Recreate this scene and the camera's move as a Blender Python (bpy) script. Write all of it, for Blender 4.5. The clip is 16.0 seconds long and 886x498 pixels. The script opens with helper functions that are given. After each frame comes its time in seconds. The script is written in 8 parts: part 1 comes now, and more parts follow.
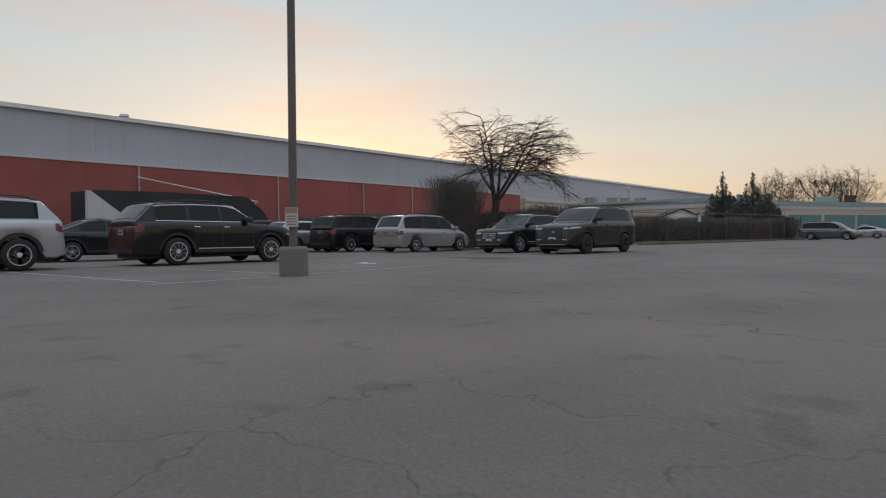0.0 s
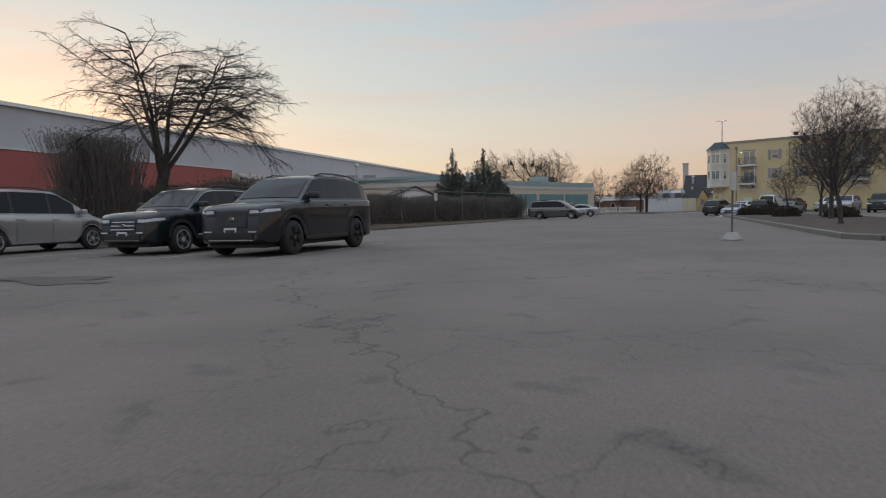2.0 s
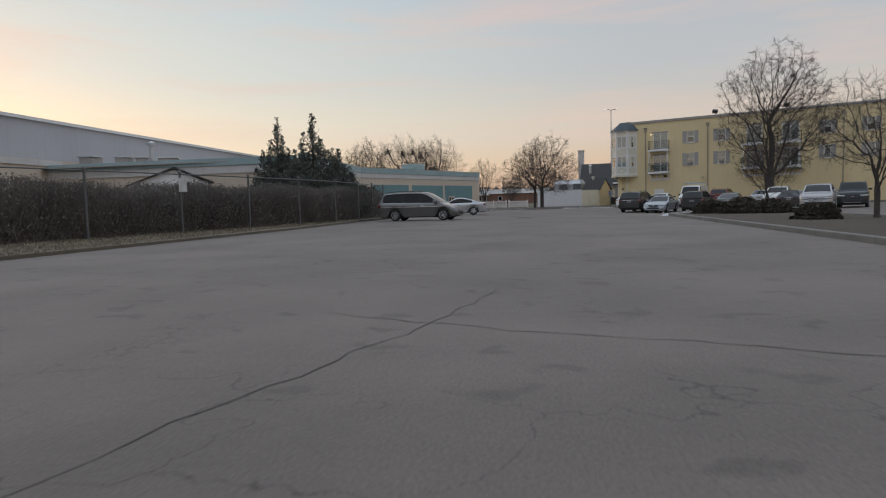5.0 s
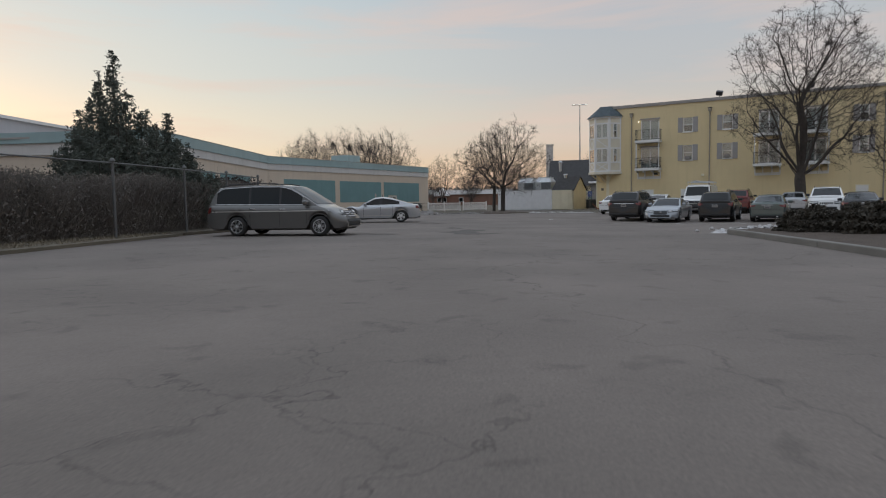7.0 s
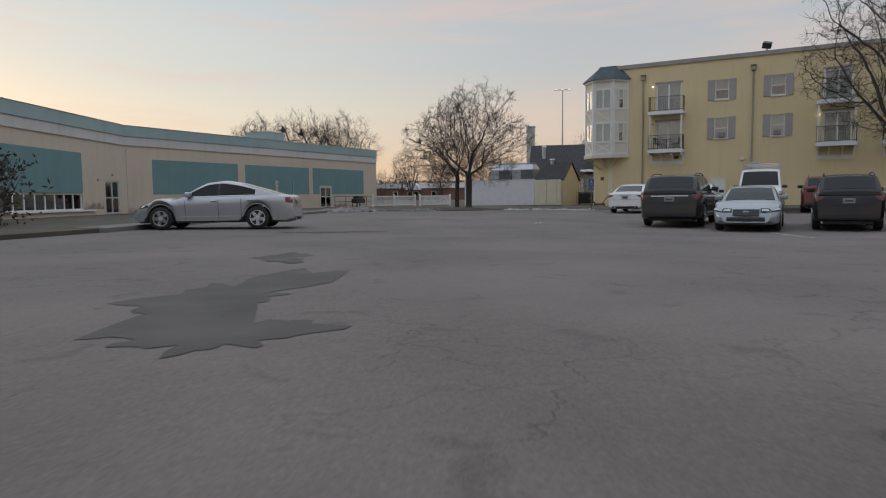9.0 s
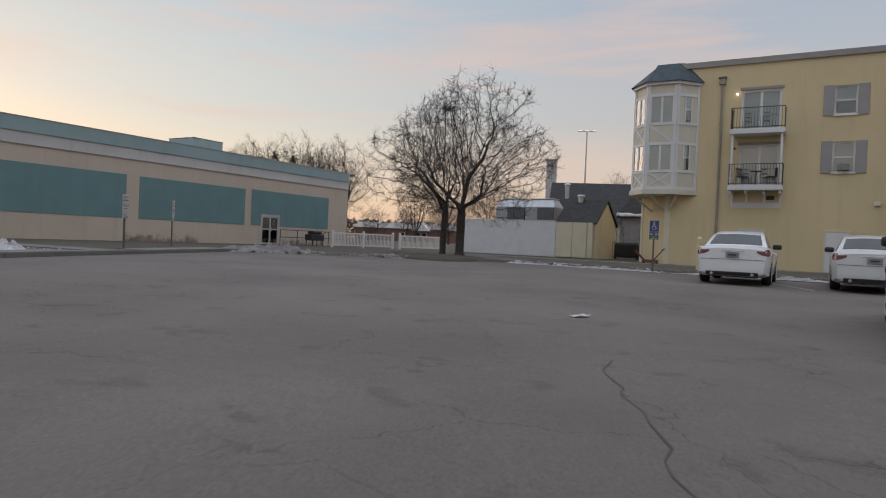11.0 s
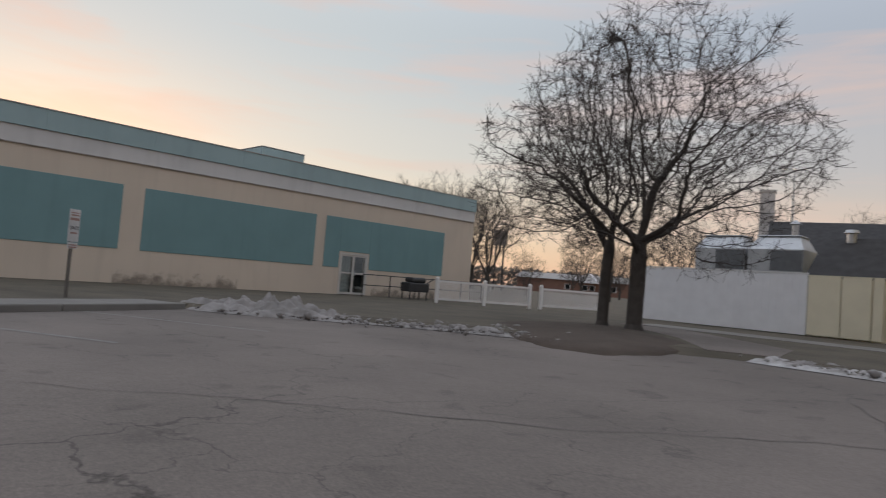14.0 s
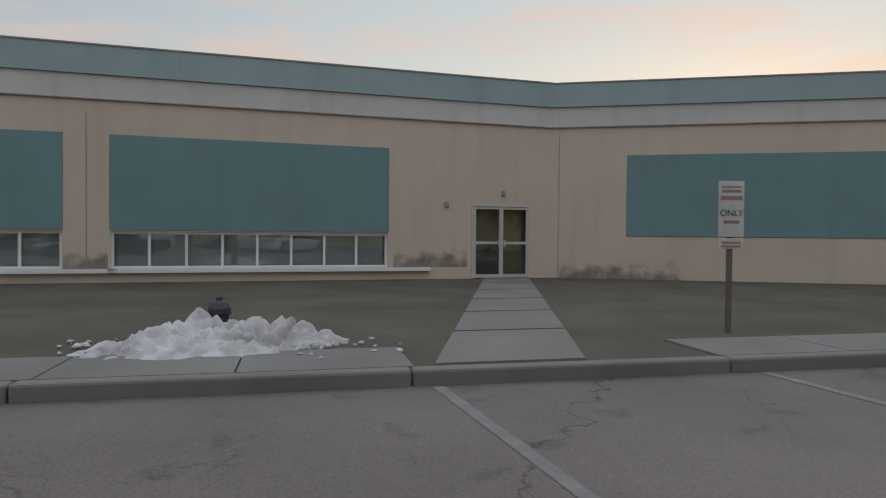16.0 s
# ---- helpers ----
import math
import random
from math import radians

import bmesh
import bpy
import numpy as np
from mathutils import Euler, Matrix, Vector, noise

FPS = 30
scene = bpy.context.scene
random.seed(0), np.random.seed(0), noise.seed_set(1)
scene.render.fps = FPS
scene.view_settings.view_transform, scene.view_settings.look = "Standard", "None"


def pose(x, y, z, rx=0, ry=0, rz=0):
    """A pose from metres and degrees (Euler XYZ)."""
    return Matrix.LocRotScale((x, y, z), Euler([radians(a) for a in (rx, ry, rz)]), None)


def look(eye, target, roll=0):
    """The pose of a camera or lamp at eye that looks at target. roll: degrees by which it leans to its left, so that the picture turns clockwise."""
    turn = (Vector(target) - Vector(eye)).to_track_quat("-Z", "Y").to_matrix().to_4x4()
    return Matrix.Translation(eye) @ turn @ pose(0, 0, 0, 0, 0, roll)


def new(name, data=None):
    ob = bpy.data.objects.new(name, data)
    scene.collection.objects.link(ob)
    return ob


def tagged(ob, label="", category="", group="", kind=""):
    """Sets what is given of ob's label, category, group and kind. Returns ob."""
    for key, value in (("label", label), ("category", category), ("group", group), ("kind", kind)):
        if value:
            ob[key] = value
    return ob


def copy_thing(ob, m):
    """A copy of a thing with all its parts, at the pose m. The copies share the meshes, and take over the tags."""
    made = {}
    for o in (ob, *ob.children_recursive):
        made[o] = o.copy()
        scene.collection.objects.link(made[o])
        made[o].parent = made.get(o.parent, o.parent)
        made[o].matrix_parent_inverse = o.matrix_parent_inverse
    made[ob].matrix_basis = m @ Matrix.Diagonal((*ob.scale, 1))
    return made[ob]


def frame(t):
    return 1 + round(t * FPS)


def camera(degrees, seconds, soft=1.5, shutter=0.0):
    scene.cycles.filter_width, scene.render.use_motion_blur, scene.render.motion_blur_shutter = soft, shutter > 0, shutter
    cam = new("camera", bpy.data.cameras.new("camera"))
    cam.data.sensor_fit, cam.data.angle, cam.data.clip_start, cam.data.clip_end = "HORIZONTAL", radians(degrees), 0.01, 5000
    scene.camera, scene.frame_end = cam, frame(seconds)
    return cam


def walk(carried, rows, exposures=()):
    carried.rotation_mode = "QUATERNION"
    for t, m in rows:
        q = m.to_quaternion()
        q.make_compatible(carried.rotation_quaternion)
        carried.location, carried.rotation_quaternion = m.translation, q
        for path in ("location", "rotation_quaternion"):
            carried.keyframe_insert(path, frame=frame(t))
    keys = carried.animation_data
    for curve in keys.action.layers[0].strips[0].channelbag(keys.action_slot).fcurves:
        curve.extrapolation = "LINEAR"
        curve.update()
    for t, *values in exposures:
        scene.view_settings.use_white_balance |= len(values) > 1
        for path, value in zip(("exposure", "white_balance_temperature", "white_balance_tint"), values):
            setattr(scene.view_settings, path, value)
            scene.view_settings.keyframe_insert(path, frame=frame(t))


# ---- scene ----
cam = camera(68.3, 16.0, soft=1.1, shutter=0.12)
PATH = [
    (0, (4.204, -23.307, 0.708), (2.846, -21.839, 0.67), -0.6),
    (0.5, (2.702, -21.681, 0.778), (1.482, -20.098, 0.717), -0.9),
    (1, (1.344, -19.49, 0.833), (0.298, -17.787, 0.761), -2.4),
    (1.5, (0.249, -16.974, 0.795), (-0.569, -15.151, 0.702), -2.7),
    (2, (-0.586, -14.075, 0.863), (-1.252, -12.193, 0.751), -1.3),
    (2.5, (-1.234, -10.791, 0.867), (-1.781, -8.871, 0.747), 1.7),
    (3, (-1.702, -7.528, 0.931), (-2.206, -5.597, 0.8), 1.7),
    (3.5, (-2.231, -3.958, 0.96), (-2.682, -2.015, 0.816), -0.1),
    (5.8, (-2.894, 14.768, 1.025), (-3.184, 16.742, 0.889), -0.8),
    (6, (-2.923, 16.469, 1.017), (-3.197, 18.446, 0.882), -0.6),
    (6.5, (-2.878, 20.88, 1.034), (-3.13, 22.859, 0.898), -0.6),
    (7, (-2.808, 25.271, 1.027), (-3.043, 27.252, 0.887), -0.9),
    (7.5, (-2.708, 29.731, 1.004), (-2.918, 31.714, 0.855), -1.2),
    (8, (-2.555, 34.32, 0.933), (-2.748, 36.304, 0.778), -2.1),
    (8.2, (-2.515, 36.059, 0.92), (-2.699, 38.044, 0.762), -1.9),
    (10.3, (-1.977, 53.449, 0.787), (-2.176, 55.436, 0.683), 0.8),
    (10.5, (-1.934, 54.97, 0.797), (-2.137, 56.959, 0.753), 1.0),
    (11, (-1.787, 58.249, 0.809), (-2.002, 60.237, 0.784), 2.5),
    (11.5, (-1.633, 61.442, 0.817), (-1.851, 63.43, 0.832), 2.6),
    (12, (-1.491, 64.374, 0.833), (-1.704, 66.362, 0.86), 2.8),
    (12.5, (-1.412, 66.973, 0.882), (-1.624, 68.962, 0.922), 3.8),
    (13, (-1.507, 69.089, 0.929), (-1.765, 71.071, 0.981), 5.6),
    (13.5, (-2.089, 70.881, 0.91), (-2.489, 72.837, 1.033), 6.0),
    (14, (-3.04, 72.406, 1.04), (-3.761, 74.269, 1.137), 4.5),
    (14.5, (-4.28, 73.51, 1.117), (-5.703, 74.914, 1.156), 4.7),
    (15, (-5.5, 73.8, 1.08), (-7.203, 74.849, 1.088), 4.0),
    (15.5, (-6.77, 73.93, 1.17), (-8.656, 74.594, 1.15), 2.6),
    (16, (-7.95, 73.83, 1.22), (-9.902, 74.265, 1.181), 0.5),
]
walk(cam, [(t, look(eye, target, roll)) for t, eye, target, roll in PATH],
     [(0, -0.08, 6200, 8), (1.2, -0.12, 6200, 8), (2.5, 0.0, 6200, 8), (7, 0.0, 6250, 8), (11, 0.0, 6350, 11), (12, 0.1, 6400, 12), (12.5, 0.2, 6400, 11.5), (13.3, 0.24, 6400, 12), (14, 0.0, 6500, 12), (16, 0.0, 6450, 9)])

# ---------------------------------------------------------------- world and light
world = bpy.data.worlds.new("dusk_sky")
scene.world = world
world.use_nodes = True
wn, wl = world.node_tree.nodes, world.node_tree.links
wn.clear()


def wnode(kind, **sets):
    n = wn.new(kind)
    for k, v in sets.items():
        n.inputs[k].default_value = v
    return n


w_out = wn.new("ShaderNodeOutputWorld")
w_bg = wn.new("ShaderNodeBackground")
w_tc = wn.new("ShaderNodeTexCoord")
w_sep = wn.new("ShaderNodeSeparateXYZ")
wl.new(w_tc.outputs["Generated"], w_sep.inputs[0])
# colour by height above the horizon
w_ramp = wn.new("ShaderNodeValToRGB")
w_ramp.color_ramp.interpolation = "EASE"
ramp = [(0.0, (0.56, 0.36, 0.27)), (0.045, (0.60, 0.43, 0.34)), (0.11, (0.57, 0.485, 0.43)), (0.2, (0.47, 0.46, 0.47)),
        (0.34, (0.39, 0.43, 0.49)), (0.6, (0.70, 0.78, 0.90)), (1.0, (1.05, 1.15, 1.30))]
els = w_ramp.color_ramp.elements
els[0].position, els[0].color = ramp[0][0], (*ramp[0][1], 1)
els[1].position, els[1].color = ramp[-1][0], (*ramp[-1][1], 1)
for pos, col in ramp[1:-1]:
    e = els.new(pos)
    e.color = (*col, 1)
wl.new(w_sep.outputs["Z"], w_ramp.inputs[0])
# glow over the place where the sun has set, in the west
w_dot = wn.new("ShaderNodeVectorMath")
w_dot.operation = "DOT_PRODUCT"
w_dot.inputs[1].default_value = (-0.80, 0.60, 0.06)
wl.new(w_tc.outputs["Generated"], w_dot.inputs[0])
w_pow = wn.new("ShaderNodeMapRange")
w_pow.interpolation_type = "SMOOTHSTEP"
w_pow.inputs["From Min"].default_value = 0.45
w_pow.inputs["From Max"].default_value = 1.05
wl.new(w_dot.outputs["Value"], w_pow.inputs["Value"])
w_glow = wn.new("ShaderNodeMix")
w_glow.data_type, w_glow.blend_type = "RGBA", "ADD"
w_glow.inputs["B"].default_value = (0.12, 0.135, 0.09, 1)
wl.new(w_pow.outputs[0], w_glow.inputs["Factor"])
wl.new(w_ramp.outputs[0], w_glow.inputs["A"])
# long thin cloud streaks
w_map = wn.new("ShaderNodeMapping")
w_map.inputs["Scale"].default_value = (1.5, 2.2, 13.0)
w_map.inputs["Rotation"].default_value = (0.04, 0.09, 0.3)
wl.new(w_tc.outputs["Generated"], w_map.inputs[0])
w_noise = wnode("ShaderNodeTexNoise", Scale=1.6, Detail=6.0, Roughness=0.55, Distortion=0.4)
wl.new(w_map.outputs[0], w_noise.inputs["Vector"])
w_cl = wn.new("ShaderNodeMapRange")
w_cl.inputs["From Min"].default_value, w_cl.inputs["From Max"].default_value = 0.48, 0.68
w_cl.inputs["To Max"].default_value = 0.62
wl.new(w_noise.outputs["Fac"], w_cl.inputs["Value"])
w_cmix = wn.new("ShaderNodeMix")
w_cmix.data_type = "RGBA"
w_cmix.inputs["B"].default_value = (0.66, 0.49, 0.43, 1)
wl.new(w_cl.outputs[0], w_cmix.inputs["Factor"])
wl.new(w_glow.outputs["Result"], w_cmix.inputs["A"])
# the clear air behind the cloud
w_sky = wn.new("ShaderNodeTexSky")
w_sky.sky_type, w_sky.sun_disc = "NISHITA", False
w_sky.sun_elevation, w_sky.sun_rotation = radians(2.0), radians(-53)
w_add = wn.new("ShaderNodeMix")
w_add.data_type, w_add.blend_type = "RGBA", "ADD"
w_add.inputs["Factor"].default_value = 0.05
wl.new(w_cmix.outputs["Result"], w_add.inputs["A"])
wl.new(w_sky.outputs[0], w_add.inputs["B"])
wl.new(w_add.outputs["Result"], w_bg.inputs["Color"])
w_bg.inputs["Strength"].default_value = 1.0
wl.new(w_bg.outputs[0], w_out.inputs[0])

sun = new("sun", bpy.data.lights.new("sun", "SUN"))
sun.data.energy, sun.data.angle, sun.data.color = 0.4, radians(25), (1.0, 0.84, 0.70)
sun.matrix_world = look((-80, 60, 16), (0, 0, 0))

# ---------------------------------------------------------------- materials


def material(name, col, rough=0.8, metal=0.0, var=0.15, scale=3.0, fine=40.0, bump=0.0, col2=None, coat=0.0, spec=0.5, stain=0.0, per=0.0, grain=False):
    """A surface with colour variation at two scales and fine relief, in metres of object space."""
    m = bpy.data.materials.new(name)
    m.use_nodes = True
    nt, b = m.node_tree, m.node_tree.nodes["Principled BSDF"]
    b.inputs["Roughness"].default_value, b.inputs["Metallic"].default_value = rough, metal
    b.inputs["Specular IOR Level"].default_value = spec
    b.inputs["Coat Weight"].default_value = coat
    b.inputs["Coat Roughness"].default_value = 0.06
    tc = nt.nodes.new("ShaderNodeTexCoord")
    n1 = nt.nodes.new("ShaderNodeTexNoise")
    n1.inputs["Scale"].default_value, n1.inputs["Detail"].default_value = scale, 5.0
    n2 = nt.nodes.new("ShaderNodeTexNoise")
    n2.inputs["Scale"].default_value, n2.inputs["Detail"].default_value = fine, 3.0
    for n in (n1, n2):
        nt.links.new(tc.outputs["Object"], n.inputs["Vector"])
    mix = nt.nodes.new("ShaderNodeMix")
    mix.data_type = "RGBA"
    c2 = col2 or tuple(max(0.0, c * (1 - 2 * var)) for c in col)
    mix.inputs["A"].default_value, mix.inputs["B"].default_value = (*col, 1), (*c2, 1)
    add = nt.nodes.new("ShaderNodeMath")
    add.operation = "MULTIPLY_ADD"
    add.inputs[1].default_value = 0.45
    nt.links.new(n2.outputs["Fac"], add.inputs[0])
    mr = nt.nodes.new("ShaderNodeMapRange")
    mr.inputs["From Min"].default_value, mr.inputs["From Max"].default_value = 0.32, 0.68
    mr.inputs["To Min"].default_value, mr.inputs["To Max"].default_value = -0.1, 0.75
    nt.links.new(n1.outputs["Fac"], mr.inputs["Value"])
    nt.links.new(mr.outputs[0], add.inputs[2])
    nt.links.new(add.outputs[0], mix.inputs["Factor"])
    out = mix.outputs["Result"]
    if stain:
        # rain streaks that run down the wall
        mp = nt.nodes.new("ShaderNodeMapping")
        mp.inputs["Scale"].default_value = (2.2, 2.2, 0.25)
        n3 = nt.nodes.new("ShaderNodeTexNoise")
        n3.inputs["Scale"].default_value, n3.inputs["Detail"].default_value = 1.2, 6.0
        nt.links.new(tc.outputs["Object"], mp.inputs[0])
        nt.links.new(mp.outputs[0], n3.inputs["Vector"])
        m3 = nt.nodes.new("ShaderNodeMapRange")
        m3.inputs["From Min"].default_value, m3.inputs["From Max"].default_value = 0.52, 0.75
        m3.inputs["To Max"].default_value = stain
        nt.links.new(n3.outputs["Fac"], m3.inputs["Value"])
        mx = nt.nodes.new("ShaderNodeMix")
        mx.data_type = "RGBA"
        mx.inputs["B"].default_value = (*[c * 0.55 for c in col], 1)
        nt.links.new(m3.outputs[0], mx.inputs["Factor"])
        nt.links.new(out, mx.inputs["A"])
        out = mx.outputs["Result"]
    if grain:
        # pale and dark stones in the worn surface, and broad tyre-worn lanes
        vo = nt.nodes.new("ShaderNodeTexNoise")
        vo.inputs["Scale"].default_value, vo.inputs["Detail"].default_value, vo.inputs["Roughness"].default_value = 45.0, 4.0, 0.8
        nt.links.new(tc.outputs["Object"], vo.inputs["Vector"])
        lo = nt.nodes.new("ShaderNodeTexNoise")
        lo.inputs["Scale"].default_value, lo.inputs["Detail"].default_value = 0.05, 6.0
        nt.links.new(tc.outputs["Object"], lo.inputs["Vector"])
        sm = nt.nodes.new("ShaderNodeMath")
        sm.operation = "MULTIPLY_ADD"
        sm.inputs[1].default_value = 0.4
        nt.links.new(lo.outputs["Fac"], sm.inputs[0])
        s2 = nt.nodes.new("ShaderNodeMath")
        s2.operation = "ADD"
        s2.inputs[1].default_value = 0.3
        nt.links.new(vo.outputs["Fac"], s2.inputs[0])
        nt.links.new(s2.outputs[0], sm.inputs[2])
        vr = nt.nodes.new("ShaderNodeMapRange")
        vr.inputs["From Min"].default_value, vr.inputs["From Max"].default_value = 0.6, 1.4
        vr.inputs["To Min"].default_value, vr.inputs["To Max"].default_value = 0.4, 1.6
        nt.links.new(sm.outputs[0], vr.inputs["Value"])
        # hairline crazing in patches, and dark oil drips
        wv = nt.nodes.new("ShaderNodeTexNoise")
        wv.inputs["Scale"].default_value, wv.inputs["Detail"].default_value = 1.7, 4.0
        nt.links.new(tc.outputs["Object"], wv.inputs["Vector"])
        wm = nt.nodes.new("ShaderNodeVectorMath")
        wm.operation = "MULTIPLY_ADD"
        wm.inputs[1].default_value = (1.3, 1.3, 0.0)
        nt.links.new(wv.outputs["Color"], wm.inputs[0])
        nt.links.new(tc.outputs["Object"], wm.inputs[2])
        for size, wide, dark in ((0.16, 0.004, 0.5), (0.75, 0.012, 0.35)):
            cz = nt.nodes.new("ShaderNodeTexVoronoi")
            cz.feature, cz.voronoi_dimensions = "DISTANCE_TO_EDGE", "2D"
            cz.inputs["Scale"].default_value = size
            nt.links.new(wm.outputs[0], cz.inputs["Vector"])
            cr = nt.nodes.new("ShaderNodeMapRange")
            cr.inputs["From Min"].default_value, cr.inputs["From Max"].default_value = wide * 0.3, wide
            cr.inputs["To Min"].default_value, cr.inputs["To Max"].default_value = dark, 0.0
            nt.links.new(cz.outputs["Distance"], cr.inputs["Value"])
            pm = nt.nodes.new("ShaderNodeMapRange")
            pm.inputs["From Min"].default_value, pm.inputs["From Max"].default_value = 0.45, 0.58
            nt.links.new((lo if size < 0.5 else n1).outputs["Fac"], pm.inputs["Value"])
            ml = nt.nodes.new("ShaderNodeMath")
            ml.operation = "MULTIPLY"
            nt.links.new(cr.outputs[0], ml.inputs[0])
            nt.links.new(pm.outputs[0], ml.inputs[1])
            sb = nt.nodes.new("ShaderNodeMath")
            sb.operation = "SUBTRACT"
            nt.links.new(vr.outputs[0], sb.inputs[0])
            nt.links.new(ml.outputs[0], sb.inputs[1])
            vr = sb
        ol = nt.nodes.new("ShaderNodeTexVoronoi")
        ol.voronoi_dimensions = "2D"
        ol.inputs["Scale"].default_value = 0.9
        nt.links.new(wm.outputs[0], ol.inputs["Vector"])
        orr = nt.nodes.new("ShaderNodeMapRange")
        orr.interpolation_type = "SMOOTHSTEP"
        orr.inputs["From Min"].default_value, orr.inputs["From Max"].default_value = 0.03, 0.16
        orr.inputs["To Min"].default_value, orr.inputs["To Max"].default_value = 0.22, 0.0
        nt.links.new(ol.outputs["Distance"], orr.inputs["Value"])
        sb = nt.nodes.new("ShaderNodeMath")
        sb.operation = "SUBTRACT"
        nt.links.new(vr.outputs[0], sb.inputs[0])
        nt.links.new(orr.outputs[0], sb.inputs[1])
        vr = sb
        hv = nt.nodes.new("ShaderNodeHueSaturation")
        nt.links.new(vr.outputs[0], hv.inputs["Value"])
        nt.links.new(out, hv.inputs["Color"])
        out = hv.outputs["Color"]
    if per:
        oi = nt.nodes.new("ShaderNodeObjectInfo")
        hs = nt.nodes.new("ShaderNodeHueSaturation")
        pr = nt.nodes.new("ShaderNodeMapRange")
        pr.inputs["To Min"].default_value, pr.inputs["To Max"].default_value = 1 - per, 1 + per
        nt.links.new(oi.outputs["Random"], pr.inputs["Value"])
        nt.links.new(pr.outputs[0], hs.inputs["Value"])
        nt.links.new(out, hs.inputs["Color"])
        out = hs.outputs["Color"]
    nt.links.new(out, b.inputs["Base Color"])
    if bump:
        bp = nt.nodes.new("ShaderNodeBump")
        bp.inputs["Strength"].default_value, bp.inputs["Distance"].default_value = 0.6, bump
        nt.links.new(n2.outputs["Fac"], bp.inputs["Height"])
        nt.links.new(bp.outputs[0], b.inputs["Normal"])
    return m


def glow(name, col, strength):
    m = bpy.data.materials.new(name)
    m.use_nodes = True
    b = m.node_tree.nodes["Principled BSDF"]
    b.inputs["Base Color"].default_value = (*col, 1)
    b.inputs["Emission Color"].default_value = (*col, 1)
    b.inputs["Emission Strength"].default_value = strength
    return m


def clear_glass(name, gloss=0.14, tint=(0.8, 0.85, 0.85)):
    m = bpy.data.materials.new(name)
    m.use_nodes = True
    nt = m.node_tree
    nt.nodes.remove(nt.nodes["Principled BSDF"])
    t, g, x = nt.nodes.new("ShaderNodeBsdfTransparent"), nt.nodes.new("ShaderNodeBsdfGlossy"), nt.nodes.new("ShaderNodeMixShader")
    t.inputs[0].default_value = (*tint, 1)
    g.inputs["Roughness"].default_value = 0.02
    fr, ad = nt.nodes.new("ShaderNodeFresnel"), nt.nodes.new("ShaderNodeMath")
    fr.inputs["IOR"].default_value = 1.5
    ad.operation, ad.use_clamp = "MULTIPLY_ADD", True
    ad.inputs[1].default_value, ad.inputs[2].default_value = 1.5, gloss - 0.06
    nt.links.new(fr.outputs[0], ad.inputs[0])
    nt.links.new(ad.outputs[0], x.inputs[0])
    nt.links.new(t.outputs[0], x.inputs[1])
    nt.links.new(g.outputs[0], x.inputs[2])
    nt.links.new(x.outputs[0], nt.nodes["Material Output"].inputs[0])
    return m


ASPHALT = material("worn_asphalt", (0.162, 0.136, 0.119), 0.92, var=0.16, scale=0.35, fine=7, bump=0.01, grain=True)
PATCH = material("asphalt_patch", (0.098, 0.086, 0.078), 0.95, var=0.2, scale=1.2, fine=30, bump=0.006)
TAR = material("tar_seal", (0.082, 0.073, 0.067), 0.8, var=0.2, scale=2, fine=30)
LINE = material("worn_road_paint", (0.42, 0.42, 0.41), 0.85, var=0.3, scale=5, fine=30, col2=(0.17, 0.165, 0.16))
CONCRETE = material("concrete", (0.19, 0.179, 0.163), 0.9, var=0.14, scale=0.8, fine=25, bump=0.003)
DIRT = material("winter_turf", (0.104, 0.086, 0.062), 1.0, scale=0.7, fine=26, bump=0.014, col2=(0.058, 0.049, 0.035))
DRYTURF = material("dry_pale_turf", (0.15, 0.128, 0.095), 1.0, scale=0.5, fine=16, bump=0.01, col2=(0.095, 0.082, 0.06))
FIELD = material("far_field", (0.11, 0.10, 0.07), 1.0, scale=0.02, fine=0.6, col2=(0.07, 0.06, 0.045))
MULCH = material("dark_mulch", (0.075, 0.055, 0.042), 1.0, scale=1.5, fine=30, bump=0.03)
CONCPALE = material("chalky_concrete", (0.40, 0.38, 0.36), 0.9, var=0.14, scale=4, fine=25, bump=0.003)
DIRTYSNOW = material("dirty_snow", (0.28, 0.26, 0.25), 0.8, scale=2.2, fine=16, bump=0.02, col2=(0.14, 0.128, 0.117))
OLDSNOW = material("thin_old_snow", (0.46, 0.445, 0.44), 0.75, scale=4, fine=24, bump=0.02, col2=(0.2, 0.185, 0.17))
SNOW = material("old_snow", (0.60, 0.59, 0.60), 0.7, scale=2.5, fine=18, bump=0.025, col2=(0.30, 0.28, 0.265))
STUCCO = material("beige_stucco", (0.56, 0.475, 0.385), 0.92, var=0.05, scale=0.5, fine=60, bump=0.003, stain=0.22)
STAIN = material("damp_stain", (0.17, 0.145, 0.125), 0.95, scale=3, fine=30)
# damp rises unevenly and frays out: the patch is see-through where the wall is dry
nt = STAIN.node_tree
tc, n1, at_z, ad, mr = (nt.nodes.new("ShaderNode" + k) for k in ("TexCoord", "TexNoise", "SeparateXYZ", "Math", "MapRange"))
n1.inputs["Scale"].default_value, n1.inputs["Detail"].default_value, n1.inputs["Roughness"].default_value = 2.2, 8.0, 0.65
ad.operation = "MULTIPLY_ADD"
ad.inputs[1].default_value = -0.55
mr.inputs["From Min"].default_value, mr.inputs["From Max"].default_value, mr.inputs["To Max"].default_value = 0.28, 0.5, 0.48
nt.links.new(tc.outputs["Object"], n1.inputs["Vector"])
nt.links.new(tc.outputs["Object"], at_z.inputs[0])
